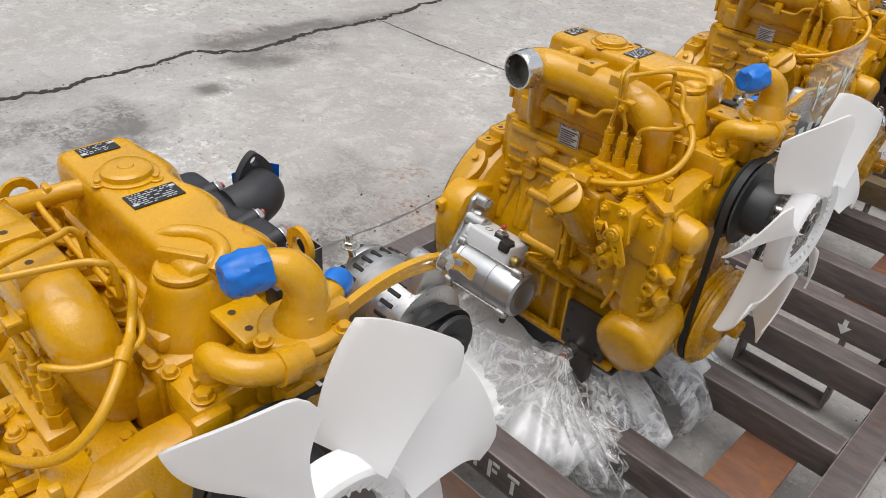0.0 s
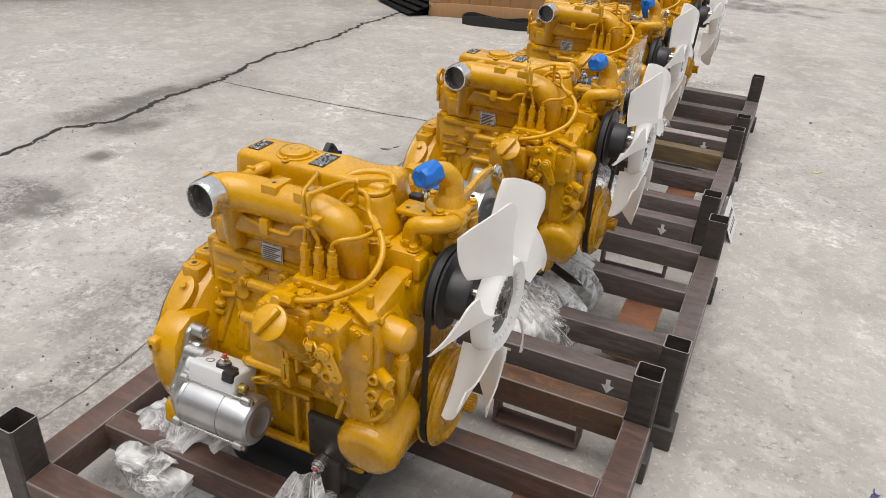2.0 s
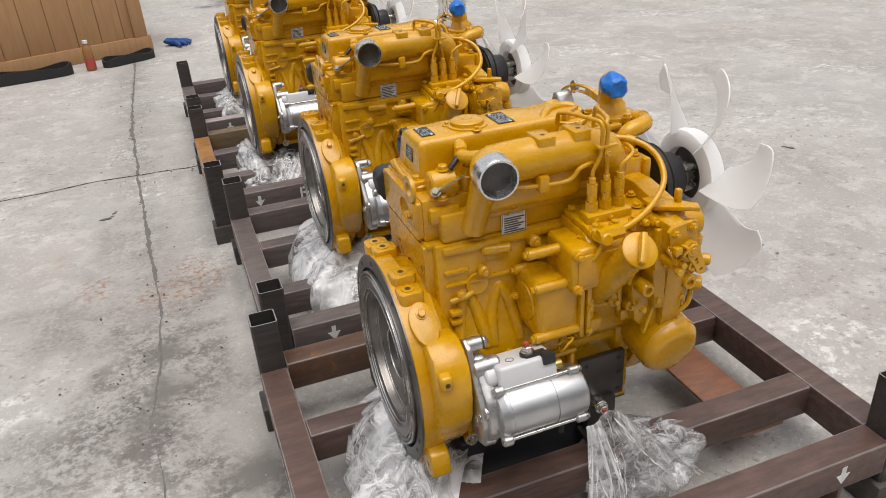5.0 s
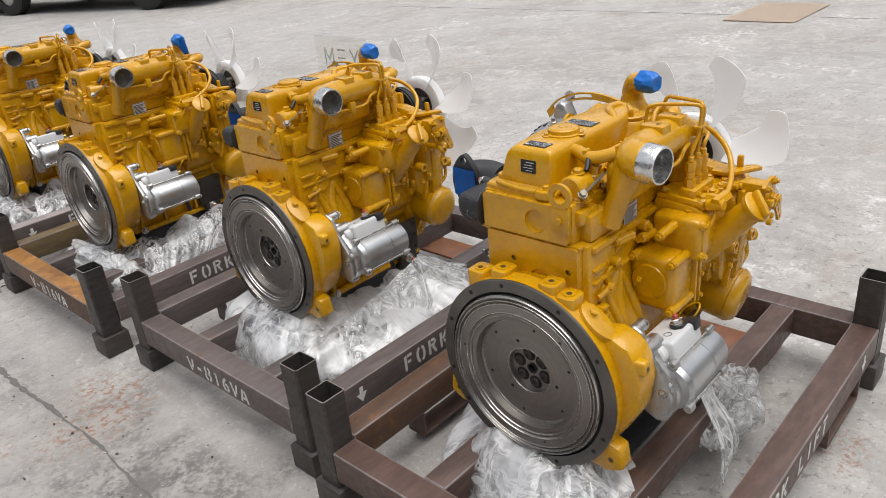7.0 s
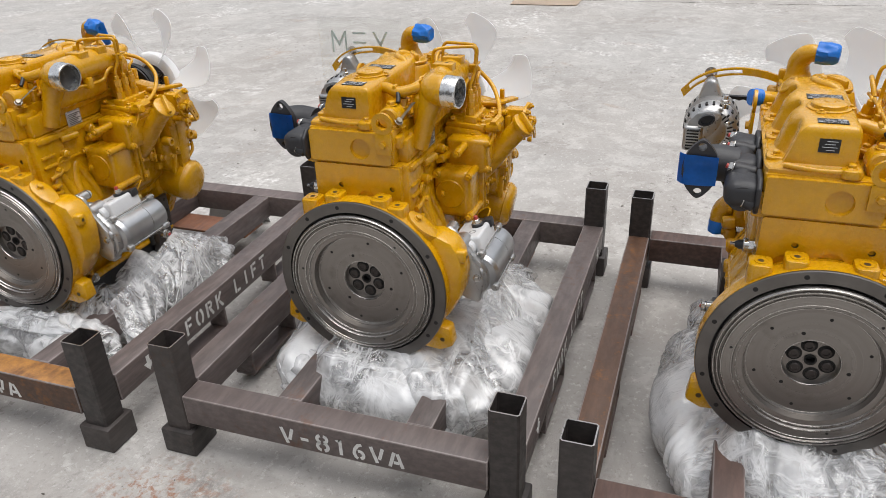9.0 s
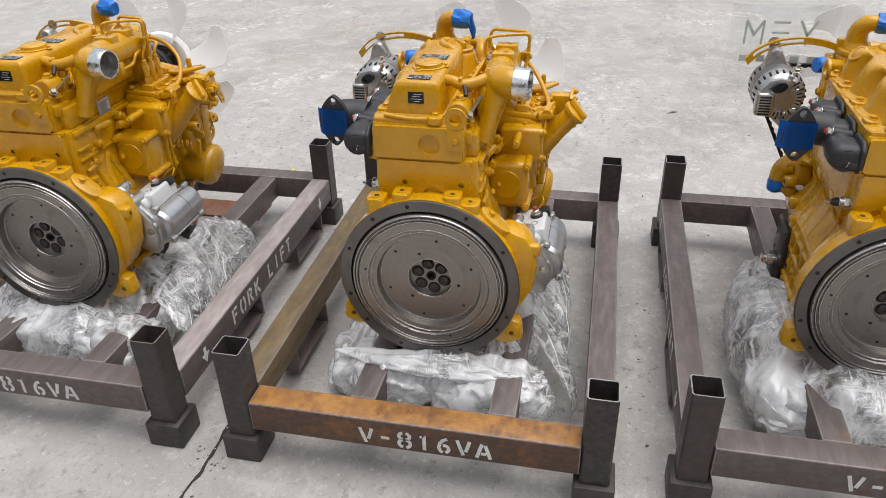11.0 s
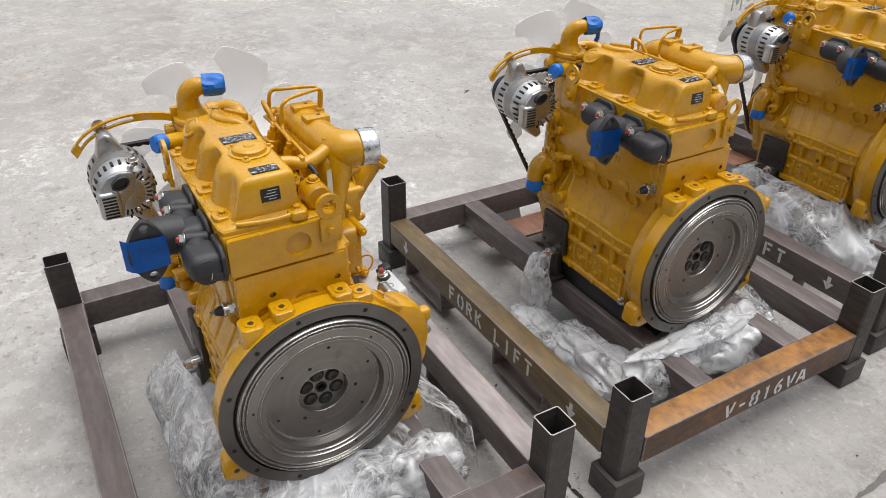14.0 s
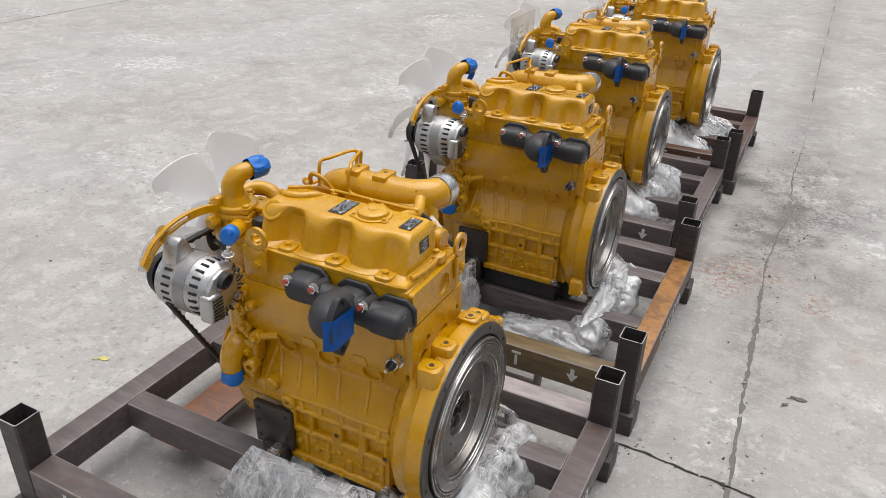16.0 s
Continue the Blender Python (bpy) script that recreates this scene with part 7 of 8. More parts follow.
# ---- racks ----
RACKS = [(-0.201, 0.768, -0.346, 0.337), (-0.166, 0.801, 0.464, 1.154), (-0.208, 0.760, 1.328, 2.021), (-0.203, 0.767, 2.195, 2.879)]
TOP = 0.150  # upper face of the rails
POST = 0.0275


def square_tube(x, y, z0, z1, half, wall=0.0026):
    """An upright square tube, open on top."""
    bm = mesh()
    r = 0.004
    def ring(h, z, c):
        out = []
        for sx, sy in ((1, 1), (-1, 1), (-1, -1), (1, -1)):
            first_, second = ((sx * h, sy * (h - c)), (sx * (h - c), sy * h))
            if sx * sy < 0:
                first_, second = second, first_
            for q in (first_, second):
                out.append(bm.verts.new((x + q[0], y + q[1], z)))
        return out
    rings = [ring(half, z0, r), ring(half, z1, r), ring(half - wall, z1, r * 0.6), ring(half - wall, z0 + 0.02, r * 0.6)]
    for a, b in zip(rings, rings[1:]):
        for i in range(8):
            bm.faces.new((a[i], a[(i + 1) % 8], b[(i + 1) % 8], b[i]))
    bm.faces.new(rings[0][::-1])
    bm.faces.new(rings[-1])
    return bm


def build_rack(index, x0, x1, y0, y1):
    rust = index == 2
    coat = (RACK_BROWN, RACK, RACK_PALE, RACK)[index]
    label = "primed steel stacking rack with open posts and rusty end rail" if rust else "dark primed steel stacking rack with four open corner posts"
    cx, cy = (x0 + x1) / 2, (y0 + y1) / 2
    rack = thing("steel_rack", pose(cx, cy, 0), label, "rack", "racks under the engines")
    hx, hy = (x1 - x0) / 2, (y1 - y0) / 2
    for sx in (-1, 1):
        for sy in (-1, 1):
            post = part("corner_post", square_tube(sx * hx, sy * hy, 0.058, 0.265, POST), RACK_DARK, rack, "black square tube post, open on top")
            post.data.materials.append(CUT_STEEL)
            for f in post.data.polygons:
                f.material_index = 1 if f.center.z > 0.2649 else 0
            bm = mesh()
            add_box(bm, (sx * hx - 0.038, sy * hy - 0.038, 0.0), (sx * hx + 0.038, sy * hy + 0.038, 0.060), 0.004)
            part("foot_cup", bm, RACK_DARK, post)
    # end rails
    for sx in (-1, 1):
        bm = add_box(mesh(), (sx * hx - 0.0285, -hy + POST + 0.001, 0.082), (sx * hx + 0.0285, hy - POST - 0.001, TOP), 0.0028)
        rail = part("end_rail", bm, RACK_RUST if rust and sx < 0 else coat, rack, "rusty orange steel end rail" if rust and sx < 0 else "")
        worn_edges(rail, RACK_ORANGE if rust and sx < 0 else None)
        if sx < 0:
            m = Matrix.Translation((-hx - 0.0287, -0.03, 0.106)) @ Matrix.Rotation(radians(-90), 4, "Z") @ Matrix.Rotation(radians(90), 4, "X")
            for k, ch in enumerate("V-816VA"):
                stencil_letter(ch, 0.040, m @ Matrix.Translation(((k - 3) * 0.0375, 0.004, 0)), rail)
    # side rails with fork straps
    for sy in (-1, 1):
        bm = add_box(mesh(), (-hx + POST + 0.001, sy * hy - 0.0275, 0.086), (hx - POST - 0.001, sy * hy + 0.0275, TOP + 0.004), 0.0028)
        rail = part("side_rail", bm, RACK_RUST if index == 0 and sy > 0 else RACK_OCHRE if index == 2 and sy > 0 else coat, rack)
        worn_edges(rail, RACK_DUST_SHEEN if index == 3 and sy < 0 else None)
        turn = Matrix.Rotation(radians(180), 4, "Z") if sy > 0 else Matrix.Identity(4)
        m = Matrix.Translation((-0.05, sy * (hy + 0.0277), 0.120)) @ turn @ Matrix.Rotation(radians(90), 4, "X")
        for k, ch in enumerate("FORK LIFT"):
            if ch != " ":
                stencil_letter(ch, 0.043, m @ Matrix.Translation(((k - 4) * 0.0405, 0, 0)), rail)
        for ax in (-0.36, 0.36):
            bm = add_prism(mesh(), [(ax - 0.005, 0.138), (ax + 0.005, 0.138), (ax + 0.005, 0.122), (ax + 0.015, 0.122), (ax, 0.100), (ax - 0.015, 0.122), (ax - 0.005, 0.122)], "y", sy * (hy + 0.0274), sy * (hy + 0.0281))
            part("stencil_arrow", bm, WHITE_MARK, rail)
        for ax in (-0.27, 0.17):
            bm = mesh()
            yy = sy * hy
            add_box(bm, (ax, yy - 0.025, 0.022), (ax + 0.20, yy + 0.025, 0.030), 0.002)
            add_box(bm, (ax, yy - 0.025, 0.030), (ax + 0.008, yy + 0.025, 0.088), 0.002)
            add_box(bm, (ax + 0.192, yy - 0.025, 0.030), (ax + 0.20, yy + 0.025, 0.088), 0.002)
            part("fork_strap", bm, coat, rail)
    # two beams that carry the engine
    for y in (-0.168, 0.104):
        bm = add_box(mesh(), (-hx + 0.0290, y - 0.026, 0.084), (hx - 0.0290, y + 0.026, TOP - 0.001), 0.0028)
        worn_edges(part("engine_beam", bm, coat, rack))
    bm = add_box(mesh(), (0.305, -0.192, 0.0755), (0.405, 0.128, 0.0835), 0.002)
    part("base_plate", bm, RACK_PLATE, rack, "flat rust-brown steel plate")
    return rack


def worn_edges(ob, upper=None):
    """The rounded corners of a rail are rubbed paler than its faces; upper is what lies on its top, rust, or dust with
    sky sheen in its colour.
    """
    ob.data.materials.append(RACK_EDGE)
    ob.data.materials.append(upper or RACK_DUST_SHEEN)
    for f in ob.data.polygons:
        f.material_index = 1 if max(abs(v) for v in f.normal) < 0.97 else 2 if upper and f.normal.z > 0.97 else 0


for i, r in enumerate(RACKS):
    build_rack(i, *r)

# ---- clear film round the engine feet ----


def crease_lines(bm, rows, count, rng, width, wrap=False):
    """Sharp doubled folds that run down a sheet, each a thin raised ribbon with its glint in the colour."""
    m, n = len(rows), len(rows[0])
    for _ in range(count):
        i, j = rng.uniform(0, n - 1), rng.randrange(0, m * 2 // 3)
        drift = rng.gauss(0, 0.55) * n / 130
        length = rng.randrange(m // 5, m)
        line = []
        for k in range(j, min(m - 1, j + length)):
            f = i if not wrap else i % (n - 1)
            if not 0 <= f < n - 1:
                break
            a = int(f)
            p = rows[k][a].co.lerp(rows[k][a + 1].co, f - a)
            t = (rows[k][a + 1].co - rows[k][a].co)
            d = rows[k + 1][a].co - rows[k][a].co
            line.append((p, t.cross(d).normalized() if t.cross(d).length > 1e-9 else Vector((0, 0, 1))))
            i += drift
            drift += rng.gauss(0, 0.10) * n / 130
        if len(line) < 4:
            continue
        w0 = width * (0.35 + 1.3 * rng.random() ** 2)
        prev = None
        for k, (p, nr) in enumerate(line):
            t = line[min(k + 1, len(line) - 1)][0] - line[max(k - 1, 0)][0]
            side = t.cross(nr)
            if side.length < 1e-9:
                continue
            w = side.normalized() * w0 * (0.15 + math.sin(math.pi * (k + 0.5) / len(line))) * (1.0 + 0.5 * noise.noise(p * 40))
            mid = bm.verts.new(p + nr * 0.0022)
            cur = (bm.verts.new(p - w + nr * 0.0006), mid, bm.verts.new(p + w + nr * 0.0006))
            if prev:
                for q in (0, 1):
                    bm.faces.new((prev[q], prev[q + 1], cur[q + 1], cur[q])).material_index = 1
            prev = cur


def sheet_faces(bm, rows):
    for a, b in zip(rows, rows[1:]):
        for i in range(len(a) - 1):
            bm.faces.new((a[i], a[i + 1], b[i + 1], b[i]))


def film_part(bm, parent, mat=FILM):
    ob = part("film_fold", bm, mat, parent, "", 70)
    ob.data.materials.append(CREASE_GLINT)
    return ob


def crumple(p, size=1.0):
    """Faceted lift of crushed film at a place, in metres."""
    wide = noise.voronoi(p * (15 / size))[0]
    small = noise.voronoi(p * (40 / size) + Vector((7, 3, 1)))[0]
    return 0.0045 * size * (wide[1] - wide[0]) + 0.0008 * size * (small[1] - small[0])


def ridge(q):
    return 1 - 2.4 * abs(noise.noise(q))


def add_bag(bm, inner, outer, z_top, z_belly, z_low, a0, a1, seed, creases, n=240, m=34):
    """A bag edge gathered round the engine foot: it leaves the block, bellies out and tucks in below."""
    rng = random.Random(seed * 13)
    (cx, cy, ax, ay), (ox, oy, bx, by) = inner, outer
    rows = []
    for j in range(m):
        v = j / (m - 1)
        row = []
        for i in range(n):
            t = radians(a0 + (a1 - a0) * i / (n - 1))
            c, s = math.cos(t), math.sin(t)
            sc, ss = math.copysign(abs(c) ** 0.7, c), math.copysign(abs(s) ** 0.7, s)
            p0 = Vector((cx + sc * ax, cy + ss * ay, 0))
            big = noise.noise(Vector((c * 1.8 + seed, s * 1.8, 1.0)))
            p1 = Vector((ox + sc * bx * (1 + 0.14 * big), oy + ss * by * (1 + 0.14 * big), 0))
            out = (p1 - p0).normalized()
            belly = math.sin(math.pi * 0.5 * min(1.0, v / 0.62)) - 0.28 * max(0.0, (v - 0.62) / 0.38) ** 2
            lean = 0.5 * noise.noise(Vector((c * 2 + seed, s * 2, 3.0))) * v
            pleat = ridge(Vector((c * 7 + seed * 3 + lean * 3, s * 7, v * 0.45)))
            cross = ridge(Vector((c * 4 + seed * 2 + v * 2, s * 4 + 4, v * 2.6 + 2 * lean)))
            fine = ridge(Vector((c * 13 + seed + lean * 6, s * 13, v * 1.6)))
            p = p0.lerp(p1, belly) + out * (0.015 * pleat + 0.007 * cross + 0.0015 * fine) * (0.25 + v)
            top = z_top + 0.030 * noise.noise(Vector((c * 2.5 + seed, s * 2.5, 7)))
            z = top + (z_belly - top) * (v / 0.62) ** 1.3 if v < 0.62 else z_belly + (z_low - z_belly) * (v - 0.62) / 0.38
            z += 0.024 * noise.noise(Vector((c * 3 + seed, s * 3, v * 2 + 5))) + 0.006 * cross
            p.z = z
            lift = crumple(p) * (0.35 + 0.65 * v)
            p += out * lift + Z * 0.4 * lift
            p.z = max(0.006 + 0.004 * abs(pleat), p.z)
            row.append(bm.verts.new(p))
        rows.append(row)
    sheet_faces(bm, rows)
    crease_lines(bm, rows, creases, rng, 0.0030)
    return bm


def add_bunch(bm, centre, radii, seed, creases, n=88, m=40):
    """A gathered handful of film: soft body, sharp radiating folds."""
    rng = random.Random(seed * 31)
    c, r = Vector(centre), Vector(radii)
    rows = []
    for j in range(m):
        th = math.pi * (j + 0.02) / (m - 0.96)
        row = []
        for i in range(n):
            ph = 2 * math.pi * i / (n - 1)
            d = Vector((math.sin(th) * math.cos(ph), math.sin(th) * math.sin(ph), math.cos(th)))
            q = d * 1.5 + Vector((seed * 3.7, seed * 1.9, seed))
            warp = noise.noise(q * 1.3)
            k = 0.96 + 0.30 * noise.noise(q) + 0.13 * ridge(Vector((q.x * 0.7, q.y * 2.2, q.z * 2.2)) + Vector((warp, 0, warp))) + 0.018 * ridge(Vector((q.x * 2.0, q.y * 6, q.z * 4)) + Vector((warp, warp, 0)) * 2)
            p = c + Vector((d.x * r.x, d.y * r.y, d.z * r.z)) * k
            p += d * (crumple(p, 1.15) * 1.5 - 0.008)
            p.z = max(0.005, p.z)
            row.append(bm.verts.new(p))
        rows.append(row)
    sheet_faces(bm, rows)
    crease_lines(bm, rows, creases, rng, 0.0028)
    return bm


def add_drape(bm, tip, rear, foot_a, foot_b, bulge, seed, creases, n=110, m=46):
    """A sheet caught on one bolt and on a far corner, with folds that fan out from the bolt."""
    rng = random.Random(seed * 19)
    tip, rear, fa, fb = (Vector(q) for q in (tip, rear, foot_a, foot_b))
    rows = []
    for j in range(m):
        v = j / (m - 1)
        row = []
        for i in range(n):
            u = i / (n - 1)
            w = max(0.0, (u - 0.45) / 0.55)
            top = tip.lerp(rear, w) - Z * 0.006 * math.sin(math.pi * w) + Vector((0.030 * (0.45 - min(u, 0.45)), 0.004 * noise.noise(Vector((u * 9, seed, 0))), 0))
            foot = fa.lerp(fb, u) + Vector((0.02 * noise.noise(Vector((u * 4, seed, 2))), 0.03 * noise.noise(Vector((u * 5, seed, 5))), 0))
            p = top.lerp(foot, v)
            swell = math.sin(math.pi * min(1.0, v * 0.9 + 0.08)) ** 0.8
            bend = u * 8 + 0.5 * noise.noise(Vector((u * 2, v * 2, seed)))
            pleat = 0.6 * ridge(Vector((bend, v * 0.5, seed))) + 0.4 * ridge(Vector((bend * 2.3, v * 0.9, seed + 4)))
            p += Vector((0, math.copysign(1, tip.y), 0.45)) * (bulge * swell * (0.75 + 0.5 * noise.noise(Vector((u * 3, v * 1.5, seed + 9)))) + 0.016 * pleat * min(1.0, v * 2.2 + 0.05))
            p.z = max(0.008, p.z)
            row.append(bm.verts.new(p))
        rows.append(row)
    sheet_faces(bm, rows)
    crease_lines(bm, rows, creases, rng, 0.0017)
    return bm


FOOT = (0.165, 0.0, 0.150, 0.122)
# for each engine: reach of the bag (centre, half sizes), belly height, foot height
BAGS = [(0.150, -0.020, 0.270, 0.240, 0.078, 0.012), (0.180, -0.045, 0.310, 0.260, 0.100, 0.014), (0.165, 0.000, 0.235, 0.190, 0.112, 0.040), (0.165, 0.005, 0.255, 0.205, 0.108, 0.018)]
for k, (ex, ey) in enumerate(ENGINES):
    s = k + 1
    wrap = thing("plastic_wrap", pose(ex, ey, 0.0), "crumpled clear plastic film bunched under the engine", "plastic film", "film under the engines")
    ox, oy, bx, by, belly, low = BAGS[k]
    for a0, a1 in (((40, 240),), ((2, 358),), ((165, 356),), ((40, 322),))[k]:
        film_part(add_bag(mesh(), FOOT, (ox, oy, bx, by), 0.190, belly, low, a0, a1, s, 62 * (a1 - a0) // 300, max(40, 240 * (a1 - a0) // 300)), wrap)
    film_part(add_bag(mesh(), (0.165, 0.0, 0.140, 0.116), (ox, oy, bx * 0.86, by * 0.84), 0.170, belly * 0.8, low, 170 if k == 2 else 30, 250 if k == 0 else 335, s + 20, 26), wrap)
    film_part(add_bunch(mesh(), (-0.030, 0.095, 0.066), (0.055, 0.095, 0.046), s, 22) if k == 0 else add_bunch(mesh(), (-0.045, 0.095, 0.090), (0.065, 0.105, 0.065), s, 22), wrap)
    film_part(add_bunch(mesh(), (-0.045, -0.135, 0.090), (0.115 if k == 0 else 0.075, 0.120, 0.078), s + 10, 24), wrap)
    film_part(add_bunch(mesh(), (0.40 if k == 1 else 0.375, -0.175, 0.095), (0.105, 0.085, 0.065) if k == 1 else (0.115, 0.080, 0.075), s + 30, 24), wrap, THIN_FILM)
    # webs pulled up to the bracket bolts
    if k == 0:
        film_part(add_drape(mesh(), (0.304, -0.164, 0.224), (0.262, -0.166, 0.205), (0.480, -0.225, 0.060), (0.200, -0.240, 0.040), 0.040, s + 50, 24), wrap, THIN_FILM)
    else:
        film_part(add_drape(mesh(), (0.304, -0.164, 0.224), (0.010, -0.200, 0.185), (0.560 if k == 1 else 0.480, -0.225, 0.060), (-0.060, -0.275, 0.030), 0.042, s + 50, 32), wrap, THIN_FILM)
    if k == 2:
        film_part(add_bunch(mesh(), (0.310, 0.178, 0.135), (0.042, 0.040, 0.095), s + 80, 26), wrap)
        film_part(add_bunch(mesh(), (0.245, 0.205, 0.046), (0.120, 0.055, 0.040), s + 81, 30), wrap)
        film_part(add_bunch(mesh(), (0.065, 0.185, 0.066), (0.130, 0.065, 0.055), s + 82, 34), wrap)
    elif k == 3:
        film_part(add_drape(mesh(), (0.322, 0.164, 0.240), (0.075, 0.146, 0.232), (0.430, 0.215, 0.020), (0.010, 0.215, 0.050), 0.050, s + 60, 70), wrap, THIN_FILM)
        film_part(add_drape(mesh(), (0.318, 0.160, 0.222), (0.120, 0.140, 0.200), (0.380, 0.190, 0.040), (0.060, 0.190, 0.070), 0.030, s + 61, 36), wrap, THIN_FILM)
    else:
        film_part(add_drape(mesh(), (0.322, 0.160, 0.222), (0.085, 0.140, 0.208), (0.430, by * 0.75 + oy, 0.080), (0.040, by * 0.75 + oy, 0.090), 0.020, s + 60, 44), wrap, THIN_FILM)
    if k == 3:
        film_part(add_bunch(mesh(), (0.24, 0.185, 0.090), (0.105, 0.055, 0.060), s + 70, 26), wrap)
    if k == 2:
        film_part(add_bunch(mesh(), (-0.045, -0.01, 0.145), (0.040, 0.180, 0.028), s + 40, 40), wrap)

# ---- floor ----
JOINTS = [
    ("long_crack", [(-1.80, -9.0), (-1.83, -3.0), (-1.84, 0.2), (-1.83, 0.65), (-1.85, 0.95), (-1.90, 1.16), (-1.78, 1.38), (-1.84, 1.72), (-1.82, 2.07), (-1.84, 2.28), (-1.91, 2.55), (-1.85, 3.15), (-1.90, 3.72), (-1.86, 4.27), (-1.85, 7.0), (-1.90, 12.0)], 0.026, 0.15, 0.9),
    ("cross_joint", [(-1.80, 2.08), (-1.36, 2.08), (-1.09, 2.09), (-0.63, 2.12), (-0.29, 2.09), (0.05, 2.10)], 0.007, 0.03, 0.5),
    ("yard_joint", [(-0.41, -6.0), (-0.43, -2.3), (-0.46, -0.45), (-0.45, 0.09), (-0.48, 0.45), (-0.45, 0.66), (-0.44, 1.03), (-0.46, 1.46), (-0.47, 1.80), (-0.48, 2.05), (-0.50, 2.84), (-0.49, 3.4), (-0.47, 4.08), (-0.45, 8.0)], 0.028, 0.12, 0.95),
]
STAINS = [(-0.46, 0.50, 0.16, 0.13, 1.0), (-0.45, 0.79, 0.11, 0.22, 0.95), (-0.30, 0.19, 0.13, 0.09, 0.95), (-0.55, 0.36, 0.14, 0.10, 0.9), (-0.38, 1.02, 0.10, 0.10, 0.7), (-1.92, 1.52, 0.12, 0.34, 0.9), (-1.66, 1.33, 0.12, 0.12, 0.8), (-1.40, 0.60, 0.20, 0.10, 0.9), (-1.50, 0.46, 0.18, 0.08, 0.9), (0.50, 6.36, 0.42, 0.20, 1.0), (0.32, 7.50, 0.42, 0.14, 1.0), (0.48, 3.55, 0.22, 0.12, 0.7),
          (-0.52, 0.02, 0.10, 0.13, 0.75), (-0.60, 0.22, 0.12, 0.10, 0.6), (-0.50, 0.40, 0.07, 0.14, 0.65), (-0.47, -0.25, 0.05, 0.22, 0.6), (-1.55, 0.30, 0.30, 0.14, 0.7), (-1.45, 0.62, 0.24, 0.10, 0.7), (-1.40, 0.52, 0.10, 0.10, 0.5), (-1.70, 1.52, 0.16, 0.25, 0.7), (-1.68, 2.2, 0.10, 0.16, 0.5), (-0.46, 0.55, 0.20, 0.26, 0.8), (-0.62, 0.30, 0.24, 0.18, 0.6), (-0.60, 0.95, 0.20, 0.18, 0.55), (-0.50, -0.25, 0.16, 0.3, 0.6), (-0.52, 1.5, 0.12, 0.22, 0.5),
          (0.68, 6.72, 0.35, 0.14, 0.9), (0.13, 7.31, 0.3, 0.1, 0.7), (0.40, 4.9, 0.24, 0.12, 0.7), (-0.18, 4.55, 0.14, 0.05, 0.6), (1.5, 7.0, 0.3, 0.12, 0.6), (-0.52, 3.3, 0.10, 0.3, 0.5), (-0.50, -1.4, 0.14, 0.4, 0.4), (0.15, 2.09, 0.10, 0.05, 0.4)]


# damp patches with a soft edge: place and half sizes
DAMP = [(-1.92, 1.30, 0.05, 0.10), (-1.90, 1.52, 0.05, 0.16), (-1.92, 1.76, 0.05, 0.14), (-1.86, 1.98, 0.04, 0.14), (-1.86, 2.18, 0.03, 0.10), (-1.39, 0.64, 0.06, 0.07), (-1.34, 0.56, 0.05, 0.05), (-1.63, 1.38, 0.05, 0.07), (-1.53, 1.03, 0.04, 0.06), (-1.74, 1.32, 0.04, 0.12),
        (-0.49, 0.46, 0.05, 0.045), (-0.44, 0.57, 0.035, 0.05), (-0.27, 0.19, 0.07, 0.05), (-0.43, 0.72, 0.03, 0.06)]
# rust-brown spills: place and half sizes
RUST_SPOTS = [(0.50, -0.39, 0.05, 0.03), (-0.40, 1.03, 0.09, 0.05), (-0.30, 1.12, 0.05, 0.03), (0.31, 2.28, 0.05, 0.03), (-0.33, 1.16, 0.04, 0.06), (-0.62, 1.16, 0.03, 0.05)]


def near_line(px, py, line):
    best = 9.0
    for (ax, ay), (bx, by) in zip(line, line[1:]):
        dx, dy = bx - ax, by - ay
        t = max(0.0, min(1.0, ((px - ax) * dx + (py - ay) * dy) / (dx * dx + dy * dy)))
        best = min(best, math.hypot(px - ax - t * dx, py - ay - t * dy))
    return best


